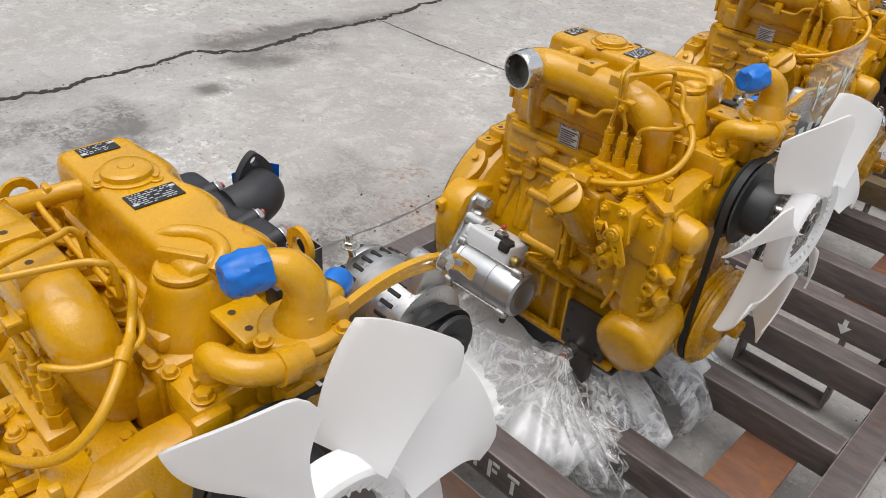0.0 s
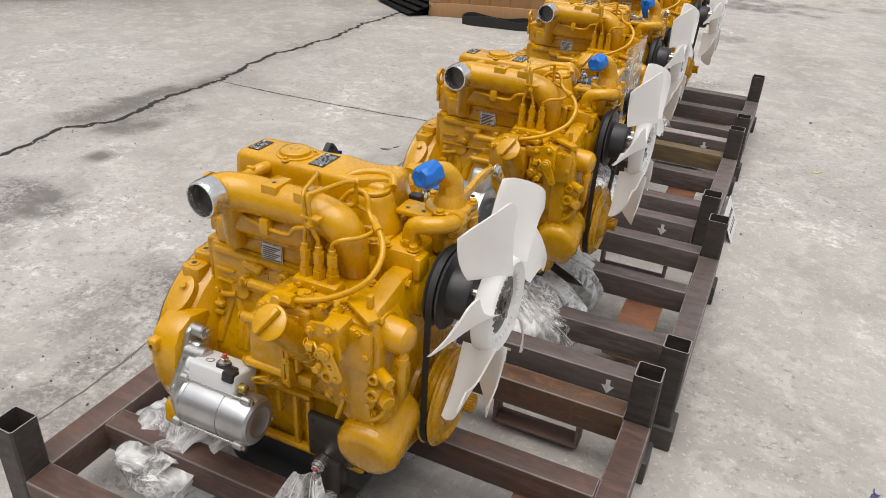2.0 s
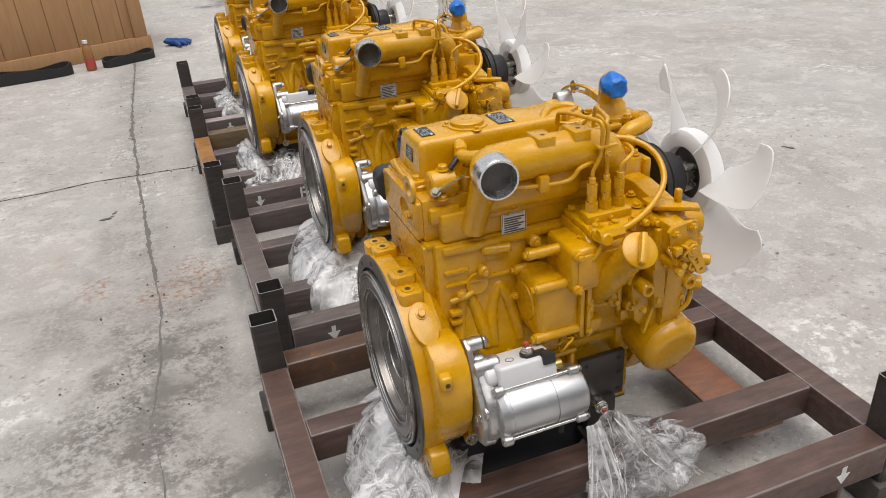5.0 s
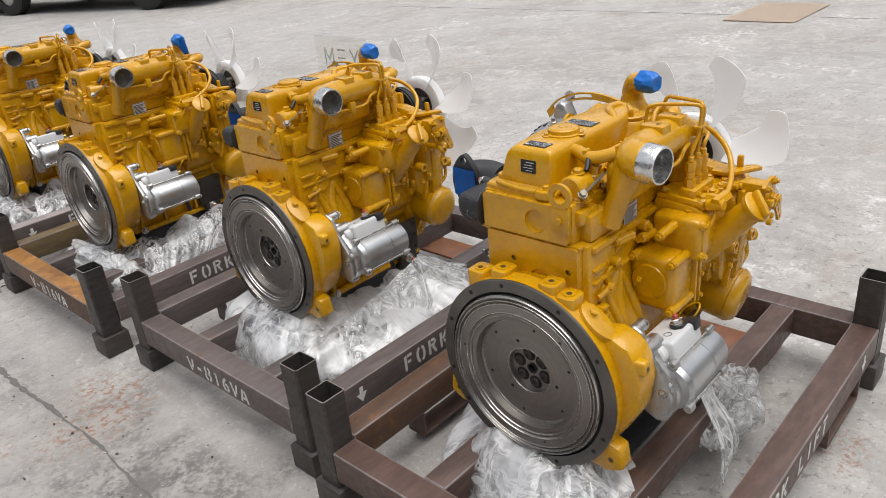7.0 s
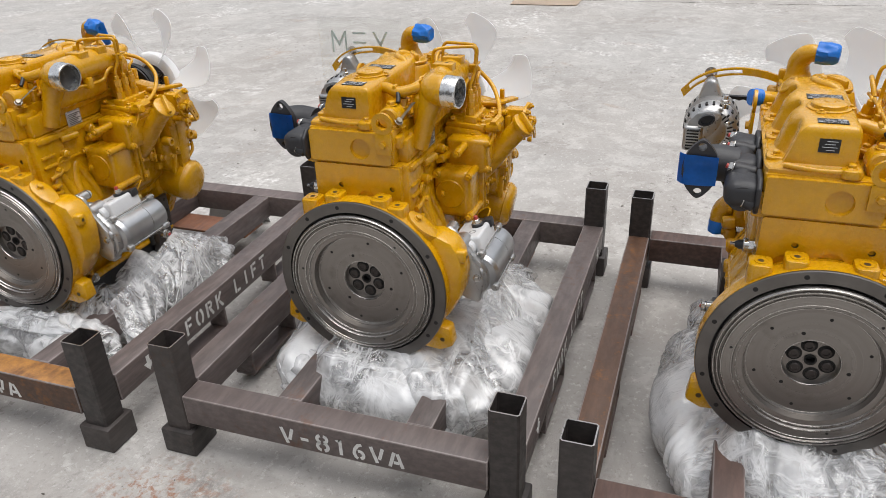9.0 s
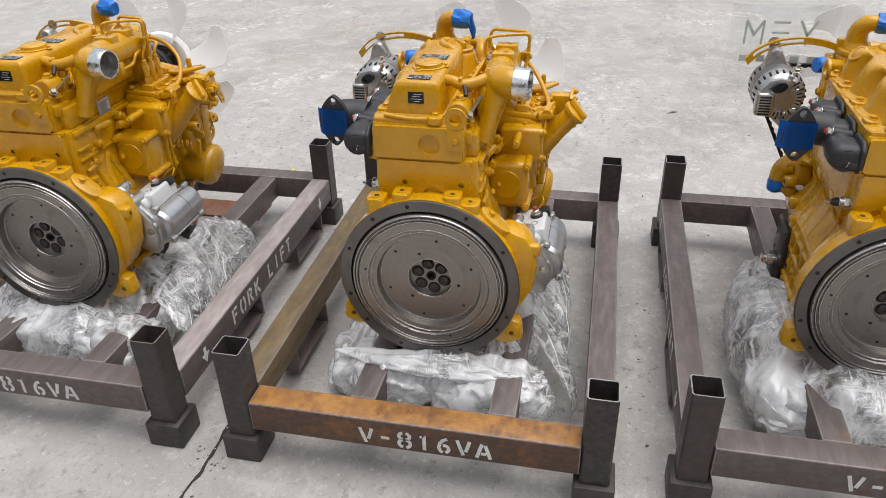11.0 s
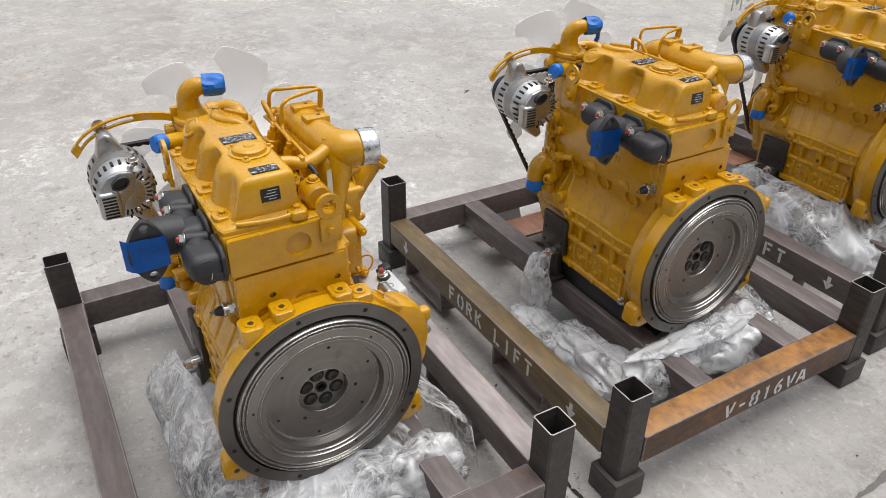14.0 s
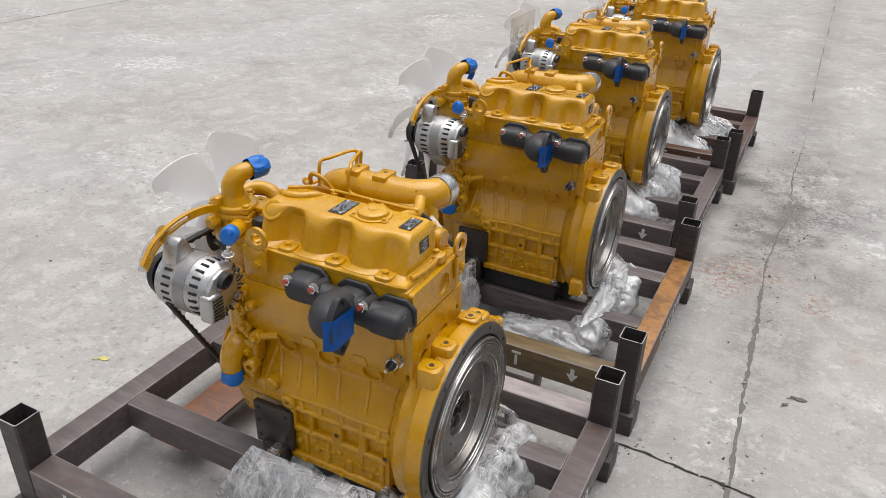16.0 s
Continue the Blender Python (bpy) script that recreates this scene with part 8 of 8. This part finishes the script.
def build_floor():
    """One sheet to the horizon, closely gridded where the camera walks; 'grime' holds the seepage and stains."""
    def steps(lo, hi, step, far):
        core = list(np.arange(lo, hi + 1e-6, step))
        out = [-far, -300.0, -120.0, -60.0, -30.0, -16.0]
        return [v for v in out if v < lo - 1] + core + [-v for v in out[::-1] if -v > hi + 1]
    xs, ys = steps(-4.6, 3.6, 0.05, 900.0), steps(-2.4, 7.6, 0.05, 900.0)
    nx, ny = len(xs), len(ys)
    verts, grime, rust, damp = [], [], [], []
    for y in ys:
        for x in xs:
            near = abs(x) < 40 and abs(y) < 40
            z = 0.0
            g = 0.0
            if near:
                wob = 0.05 * noise.noise(Vector((x * 3, y * 3, 0))) + 0.02 * noise.noise(Vector((x * 11, y * 11, 4)))
                for _, line, _, spread, power in JOINTS:
                    d = near_line(x, y, line)
                    if d < spread * 4:
                        g = max(g, power * math.exp(-((max(0.0, d + wob * 0.6)) / spread) ** 2) * (0.55 + 0.6 * noise.noise(Vector((x * 1.7, y * 1.7, 9)))))
                for sx, sy, ax, ay, power in STAINS:
                    q = math.hypot((x - sx) / ax, (y - sy) / ay) + 1.1 * noise.noise(Vector((x * 5, y * 5, 2))) + 0.5 * noise.noise(Vector((x * 14, y * 14, 6)))
                    if q < 1.2:
                        g = max(g, power * min(1.0, (1.2 - q) / 0.5))
            spill = 0.0
            for sx, sy, ax, ay in RUST_SPOTS:
                q = math.hypot((x - sx) / ax, (y - sy) / ay)
                if q < 2.2:
                    spill = max(spill, min(1.0, (2.2 - q) / 1.4))
            rust.append(spill)
            wet = 0.0
            if near:
                for sx, sy, ax, ay in DAMP:
                    q = math.hypot((x - sx) / ax, (y - sy) / ay) + 0.5 * noise.noise(Vector((x * 9, y * 9, 3)))
                    if q < 1.5:
                        wet = max(wet, min(1.0, (1.5 - q) / 0.8))
            damp.append(wet)
            verts.append((x, y, z))
            grime.append(max(0.0, min(1.0, g)))
    faces = [(j * nx + i, j * nx + i + 1, (j + 1) * nx + i + 1, (j + 1) * nx + i) for j in range(ny - 1) for i in range(nx - 1)]
    me = bpy.data.meshes.new("ground")
    me.from_pydata(verts, [], faces)
    att = me.color_attributes.new("grime", "FLOAT_COLOR", "POINT")
    flat = np.zeros((len(verts), 4), np.float32)
    flat[:, 0] = grime
    flat[:, 1] = rust
    flat[:, 2] = damp
    flat[:, 3] = 1
    att.data.foreach_set("color", flat.ravel())
    me.materials.append(CONCRETE)
    me.shade_smooth()
    ob = new("ground", me)
    return tagged(ob, "worn pale grey concrete yard slab with dark cracked joints", "ground", "", "structure")


ground = build_floor()


def build_joint(name, line, width, label):
    """A broken-edged joint full of dirt, a shade proud of the slab."""
    rng = random.Random(len(name))
    bm = mesh()
    pts = []
    for (ax, ay), (bx, by) in zip(line, line[1:]):
        n = max(2, int(math.hypot(bx - ax, by - ay) / 0.014))
        pts += [Vector((ax + (bx - ax) * k / n, ay + (by - ay) * k / n, 0)) for k in range(n)]
    rows = []
    for k, p in enumerate(pts):
        t = (pts[min(k + 1, len(pts) - 1)] - pts[max(k - 1, 0)]).normalized()
        s = Vector((-t.y, t.x, 0))
        jag = 1.0 if name == "long_crack" else 0.2
        mid = p + s * jag * (0.034 * noise.noise(p * 6) + 0.022 * noise.noise(p * 23) + 0.010 * noise.noise(p * 61))
        w = width * (0.30 + 0.55 * abs(noise.noise(p * 9 + Vector((3, 3, 3)))) + 0.35 * rng.random() ** 2)
        if name == "yard_joint":
            w *= (0.36 * max(0.12, min(1.0, 0.5 + 2.2 * noise.noise(p * 3.1))) if p.y < 1.15 else 0.60) * (0.55 + 0.9 * abs(noise.noise(p * 2.3)) + 0.5 * noise.noise(p * 31))
        rows.append((bm.verts.new(mid + s * w + Z * 0.0012), bm.verts.new(mid - s * w * (0.6 + 0.5 * rng.random()) + Z * 0.0012)))
    for a, b in zip(rows, rows[1:]):
        bm.faces.new((a[0], a[1], b[1], b[0]))
    ob = part(name, bm, JOINT_FILL if name == "yard_joint" else CRACK)
    return tagged(ob, label, "joint", "", "structure")


build_joint("far_joint", [(5.26, -3.0), (5.24, -0.4), (5.25, 1.1), (5.27, 2.6), (5.25, 6.0)], 0.008, "thin straight joint in the concrete far from the racks")
for nm, line, width, _, _ in JOINTS:
    build_joint(nm, line, width, "dark dirt-filled broken joint in the concrete")


def build_grit():
    """Loose chips and crumbs of cement on the slab."""
    rng = random.Random(5)
    bm = mesh()
    for k in range(900):
        x, y = rng.uniform(-2.6, 2.4), rng.uniform(-1.2, 5.2)
        if rng.random() < 0.45:
            line = JOINTS[rng.randrange(3)][1]
            a = rng.randrange(len(line) - 1)
            t = rng.random()
            x = line[a][0] * (1 - t) + line[a + 1][0] * t + rng.gauss(0, 0.06)
            y = line[a][1] * (1 - t) + line[a + 1][1] * t + rng.gauss(0, 0.06)
        r = 0.0016 + 0.0045 * rng.random() ** 3
        made = bmesh.ops.create_icosphere(bm, subdivisions=1, radius=r, matrix=pose(x, y, r * 0.35, rng.uniform(0, 90), 0, rng.uniform(0, 180)) @ Matrix.Diagonal((1, rng.uniform(0.6, 1.5), 0.55, 1)))["verts"]
        for v in made:
            v.co += Vector((rng.gauss(0, 1), rng.gauss(0, 1), rng.gauss(0, 1))) * r * 0.15
    ob = part("cement_crumbs", bm, plain_material("crumb", (0.42, 0.40, 0.37), 0.85, 0.4, 0.2, 20.0), None, "", 20)
    return tagged(ob, "loose pale cement crumbs scattered over the slab", "crumbs", "", "stuff")


build_grit()



def build_dirt():
    """Dark crumbs of dirt lying along the stained joints."""
    rng = random.Random(17)
    bm = mesh()
    spots = [(-0.48, 0.35, 0.12, 0.40, 150), (-0.55, 0.95, 0.10, 0.25, 60), (-0.50, -0.3, 0.08, 0.3, 50), (-0.48, 2.4, 0.03, 0.8, 80), (-1.82, 1.2, 0.05, 0.9, 150), (0.2, 2.08, 0.3, 0.02, 40), (0.45, 2.10, 0.22, 0.025, 130), (0.34, 2.29, 0.05, 0.02, 40), (0.40, 1.24, 0.35, 0.03, 70), (-0.29, 2.10, 0.10, 0.02, 40)]
    for cx, cy, sx, sy, n in spots:
        for _ in range(n):
            r = 0.0009 + 0.0030 * rng.random() ** 4
            at = pose(rng.gauss(cx, sx), rng.gauss(cy, sy), r * 0.3, rng.uniform(0, 90), 0, rng.uniform(0, 180))
            for v in bmesh.ops.create_icosphere(bm, subdivisions=1, radius=r, matrix=at @ Matrix.Diagonal((1, rng.uniform(0.6, 2.2), 0.5, 1)))["verts"]:
                v.co += Vector((rng.gauss(0, 1), rng.gauss(0, 1), rng.gauss(0, 1))) * r * 0.15
    ob = part("dirt_crumbs", bm, plain_material("dirt", (0.09, 0.08, 0.07), 0.9, 0.4, 0.2, 30.0), None, "", 20)
    return tagged(ob, "dark crumbs of dirt along the stained joints", "dirt", "", "stuff")


build_dirt()

# ---- unseen walls, added behind and beyond the view to cut low sky light ----
SKY_SCREEN = plain_material("yard_wall_render", (0.24, 0.225, 0.205), 0.85, 0.25, 0.3, 1.4)
for nm, lo, hi in (("wall_north", (-16.0, 26.0, 0), (24.0, 26.3, 7.5)), ("wall_south", (-16.0, -12.3, 0), (24.0, -12.0, 7.5)), ("wall_west", (-16.3, -12.3, 0), (-16.0, 26.3, 7.5)), ("wall_east", (24.0, -12.3, 0), (24.3, 26.3, 7.5))):
    tagged(part(nm, add_box(mesh(), lo, hi), SKY_SCREEN), "plain grey wall added out of view to hold back low sky light", "wall", "", "structure")

# ---- things round the yard ----


def build_crate():
    """Plywood crate with battens."""
    m = Matrix.Translation((-1.655, 4.27, 0)) @ Matrix.Rotation(math.atan2(0.42, 1.29), 4, "Z")
    root = thing("plywood_crate", m, "large plywood shipping crate with wooden battens on the floor", "crate")
    w, d, h = 1.36, 0.9, 0.72
    part("crate_core", add_box(mesh(), (0.012, 0.012, 0.02), (w - 0.012, d, h - 0.02)), PLY, root)
    n = 9
    for i in range(n):
        x0, x1 = w * i / n + 0.0015, w * (i + 1) / n - 0.0015
        part("panel_board", add_box(mesh(), (x0, 0.0, 0.03), (x1, 0.014, h - 0.03), 0.0015), PLY, root)
    for z in (0.0, h - 0.10):
        part("batten", add_box(mesh(), (0.0, -0.020, z), (w, 0.002, z + 0.10), 0.003), PLY, root)
    for x in (0.0, w - 0.09):
        part("batten", add_box(mesh(), (x, -0.0205, 0.101), (x + 0.09, 0.002, h - 0.101), 0.003), PLY, root)
    part("batten", add_box(mesh(), (w - 0.002, -0.02, 0.0), (w + 0.02, d, 0.10), 0.003), PLY, root)
    part("batten", add_box(mesh(), (w - 0.002, -0.02, h - 0.10), (w + 0.02, d, h), 0.003), PLY, root)
    part("lid", add_box(mesh(), (-0.02, -0.03, h), (w + 0.03, d, h + 0.02), 0.003), PLY, root)


build_crate()


def build_mats():
    """Stack of black corrugated rubber strips beside the crate."""
    for k in range(4):
        bm = mesh()
        prof = []
        for i in range(41):
            u = i / 40
            prof.append((0.012 * abs(math.sin(u * 20)) + 0.004, u * 0.42))
        rows = []
        for i, (z, y) in enumerate(prof):
            rows.append([bm.verts.new((x, y, z)) for x in np.linspace(0, 1.0, 6)])
        for a, b in zip(rows, rows[1:]):
            for i in range(5):
                bm.faces.new((a[i], a[i + 1], b[i + 1], b[i]))
        bmesh.ops.solidify(bm, geom=bm.faces[:], thickness=0.008)
        ob = part("rubber_mat", bm, RUBBER, None, "", 40)
        ob.matrix_world = Matrix.Translation((-2.24 + 0.03 * k, 4.50 + 0.02 * k, 0.012 + 0.024 * k)) @ Matrix.Rotation(radians(-38 + 3 * k), 4, "Z") @ Matrix.Diagonal((0.62, 1.35, 1, 1))
        tagged(ob, "black ribbed rubber mat lying in a pile by the crate", "rubber mat", "mats by the crate")


build_mats()


def build_belt_coil(x, y, turn, length, height, width):
    """A slack flat black belt lying on its edge."""
    bm = mesh()
    pts = []
    for i in range(40):
        a = 2 * math.pi * i / 40
        pts.append(Vector((length / 2 * math.cos(a), width / 2 * math.sin(a) * (1 + 0.25 * math.cos(2 * a)), 0)))
    rows = []
    for i, p in enumerate(pts):
        t = (pts[(i + 1) % 40] - pts[i - 1]).normalized()
        s = Vector((t.y, -t.x, 0)) * 0.005
        hh = height * (0.85 + 0.15 * math.sin(3 * i / 6))
        rows.append([bm.verts.new(p + q) for q in (s, s + Z * hh, -s + Z * hh, -s)])
    for i in range(40):
        a, b = rows[i], rows[(i + 1) % 40]
        for k in range(4):
            bm.faces.new((a[k], a[(k + 1) % 4], b[(k + 1) % 4], b[k]))
    ob = part("rubber_belt", bm, RUBBER)
    ob.matrix_world = pose(x, y, 0.001, 0, 0, turn)
    tagged(ob, "slack black rubber belt coiled on the concrete before the crate", "belt", "belts on the floor")


build_belt_coil(-1.09, 4.22, 8, 0.50, 0.075, 0.13)
build_belt_coil(-0.50, 4.36, 24, 0.34, 0.06, 0.12)

bottle = thing("drink_bottle", pose(-0.73, 4.27, 0.0), "small drink bottle with red label standing on the floor", "bottle")
part("bottle_body", add_lathe(mesh(), [(0, 0), (0, 0.028), (0.004, 0.031), (0.06, 0.031), (0.062, 0.029), (0.12, 0.030), (0.150, 0.022), (0.165, 0.012), (0.172, 0.012)], (0, 0, 0), Z, 28), plain_material("tea_brown", (0.30, 0.14, 0.05), 0.15), bottle)
part("bottle_label", add_lathe(mesh(), [(0.02, 0.0318), (0.075, 0.0318)], (0, 0, 0), Z, 28), RED, bottle, "red and white label")
part("bottle_cap", add_lathe(mesh(), [(0.170, 0.0), (0.170, 0.015), (0.190, 0.015), (0.191, 0.0)], (0, 0, 0), Z, 20), LABEL_WHITE, bottle)


def build_glove(x, y):
    bm = mesh()
    add_bunch(bm, (0, 0, 0.032), (0.070, 0.042, 0.030), 71, 0, 28, 18)
    for a in (-40, -15, 10, 35):
        d = Vector((math.cos(radians(a)), math.sin(radians(a)), 0))
        add_tube(bm, [d * 0.05 + Z * 0.03, d * 0.09 + Z * 0.025, d * 0.125 + Z * 0.014], [0.016, 0.015, 0.011], 10, 4)
    ob = part("work_glove", bm, plain_material("glove_blue", (0.02, 0.07, 0.24), 0.8, 0.3, 0.5, 120.0), None, "", 60)
    ob.matrix_world = pose(x, y, 0, 0, 0, -30)
    tagged(ob, "crumpled blue work glove lying on the concrete", "glove")


build_glove(-0.20, 4.72)

bm = mesh()
rows = [[bm.verts.new((x, y, 0.006 + 0.012 * abs(noise.noise(Vector((x * 2, y * 2, 3)))))) for x in np.linspace(4.98, 5.80, 12)] for y in np.linspace(1.26, 1.80, 10)]
for a, b in zip(rows, rows[1:]):
    for i in range(11):
        bm.faces.new((a[i], a[i + 1], b[i + 1], b[i]))
bmesh.ops.solidify(bm, geom=bm.faces[:], thickness=0.004)
tagged(part("cardboard_sheet", bm, CARDBOARD), "flat piece of brown cardboard lying on the concrete", "cardboard")


SCRAP_TONES = {"dark": (0.12, 0.112, 0.10), "blue and red": (0.06, 0.055, 0.16), "yellow": (0.55, 0.50, 0.16)}


def build_chip(x, y, size, turn, seed, tone="dark"):
    bm = mesh()
    rng = random.Random(seed)
    out = [(size * (0.5 + rng.random()) * math.cos(a), size * (0.3 + 0.5 * rng.random()) * math.sin(a)) for a in [2 * math.pi * i / 9 for i in range(9)]]
    add_prism(bm, out, "z", 0.001, 0.003)
    add_tube(bm, [(size * 0.4, 0, 0.003), (size * 1.2, size * 0.5, 0.004), (size * 1.9, size * 0.6, 0.002)], 0.0012, 6, 3)
    ob = part("leaf_scrap", bm, plain_material("scrap_" + tone.split()[0], SCRAP_TONES[tone], 0.8, 0.3), None)
    ob.matrix_world = pose(x, y, 0, 0, 0, turn)
    tagged(ob, "small " + tone + " scrap lying on the concrete", "scrap", "scraps on the floor")


for k, (x, y, s) in enumerate(((-0.600, 1.70, 0.016), (-0.57, 1.74, 0.009), (1.055, 3.17, 0.010), (-0.50, 2.62, 0.012))):
    build_chip(x, y, s, 40 * k, k)
build_chip(1.26, 0.50, 0.014, 70, 11, "blue and red")
build_chip(1.10, 2.45, 0.015, 20, 12, "yellow")
build_chip(1.905, 1.07, 0.016, 110, 13)


def build_tent_card():
    root = thing("paper_tent_card", pose(0.801, 1.66, 0.0) @ Matrix.Diagonal((1.06, 2.1, 1.06, 1.0)), "folded white paper card with printed text standing beside a rack", "sign card")
    for s in (-1, 1):
        bm = mesh()
        m = Matrix.Translation((0, 0, 0.0388)) @ Matrix.Rotation(radians(s * -24), 4, "Y")
        add_box(bm, (s * 0.0223 - 0.0005, -0.045, -0.052), (s * 0.0223 + 0.0005, 0.045, 0.050), 0, 1, m)
        leaf = part("card_leaf", bm, LABEL_WHITE, root)
        if s > 0:
            for r, (z, n) in enumerate(((0.012, 9), (-0.022, 5))):
                for i in range(n):
                    y = -0.034 + 0.068 * (i + 0.5) / n
                    bm = add_box(mesh(), (0.0229, y - 0.0024 - 0.001 * r, z - 0.007), (0.0234, y + 0.0022 + 0.001 * r, z + 0.007), 0, 1, m)
                    part("print_mark", bm, INK, leaf)


build_tent_card()


def build_sign():
    """Clear plate with green marks, standing on the second engine's adjuster strap."""
    root = thing("acrylic_sign", pose(0.512, 1.007, 0.560), "clear acrylic sign plate with green marks standing on an alternator", "sign")
    plate = part("sign_plate", add_box(mesh(), (-0.002, -0.108, 0.0), (0.002, 0.108, 0.195), 0.0008), ACRYLIC, root)
    plate.visible_shadow = False
    for i, y in enumerate((-0.052, 0.002, 0.056)):
        bm = mesh()
        if i == 0:
            add_box(bm, (0.0022, y - 0.0028, 0.110), (0.0028, y + 0.0028, 0.134))
            add_prism(bm, [(y - 0.004, 0.132), (y + 0.004, 0.132), (y + 0.020, 0.162), (y + 0.014, 0.162), (y, 0.138), (y - 0.014, 0.162), (y - 0.020, 0.162)], "x", 0.0022, 0.0028)
        elif i == 1:
            for z in (0.110, 0.133, 0.155):
                add_box(bm, (0.0022, y - 0.017, z), (0.0028, y + 0.017, z + 0.005))
        else:
            for q in (-0.020, 0.015):
                add_box(bm, (0.0022, y + q, 0.110), (0.0028, y + q + 0.005, 0.162))
            add_prism(bm, [(y - 0.015, 0.162), (y - 0.015, 0.150), (y, 0.124), (y + 0.015, 0.150), (y + 0.015, 0.162), (y, 0.136)], "x", 0.0022, 0.0028)
        part("sign_mark", bm, GREEN_MARK, plate)
    for i in range(5):
        y = -0.07 + 0.035 * i
        part("sign_mark", add_box(mesh(), (0.0022, y - 0.010, 0.072), (0.0028, y + 0.008, 0.086)), GREEN_MARK, plate)


build_sign()


def build_vehicle(m, label):
    """A parked van, of which only the shaded sill and wheels come near the view."""
    root = thing("parked_van", m, label, "vehicle", "vehicles parked in the yard")
    paint = plain_material("van_paint", (0.05, 0.055, 0.06), 0.3, 0.1)
    bm = mesh()
    add_prism(bm, [(-4.2, 0.32), (-4.25, 0.9), (-4.1, 1.1), (-3.4, 1.85), (-3.1, 1.95), (2.1, 1.95), (2.3, 1.8), (2.35, 0.5), (2.3, 0.32)], "y", -0.85, 0.85, 0.06)
    part("body", bm, paint, root)
    for s in (-1, 1):
        part("side_glass", add_prism(mesh(), [(-3.25, 1.15), (-2.9, 1.72), (1.9, 1.72), (1.9, 1.15)], "y", s * 0.852, s * 0.862), PLATE_BLACK, root)
        for x in (-3.2, -0.35):
            tyre = part("tyre", add_lathe(mesh(), [(-0.1, 0.18), (-0.11, 0.28), (-0.08, 0.33), (0.08, 0.33), (0.11, 0.28), (0.1, 0.18)], (x, s * 0.76, 0.33), Y, 36), RUBBER, root)
            part("rim", add_lathe(mesh(), [(-0.09, 0.0), (-0.06, 0.06), (-0.08, 0.18), (0.08, 0.18), (0.06, 0.06), (0.09, 0.0)], (x, s * 0.76, 0.33), Y, 24), SILVER, tyre)
    part("under_tray", add_box(mesh(), (-4.0, -0.7, 0.24), (2.1, 0.7, 0.34), 0.03), BLACK, root)


build_vehicle(pose(-4.33, 3.94, 0, 0, 0, 48), "dark van parked on the concrete yard")
build_vehicle(pose(4.3, 13.2, 0, 0, 0, 108), "dark van parked far off in the yard")
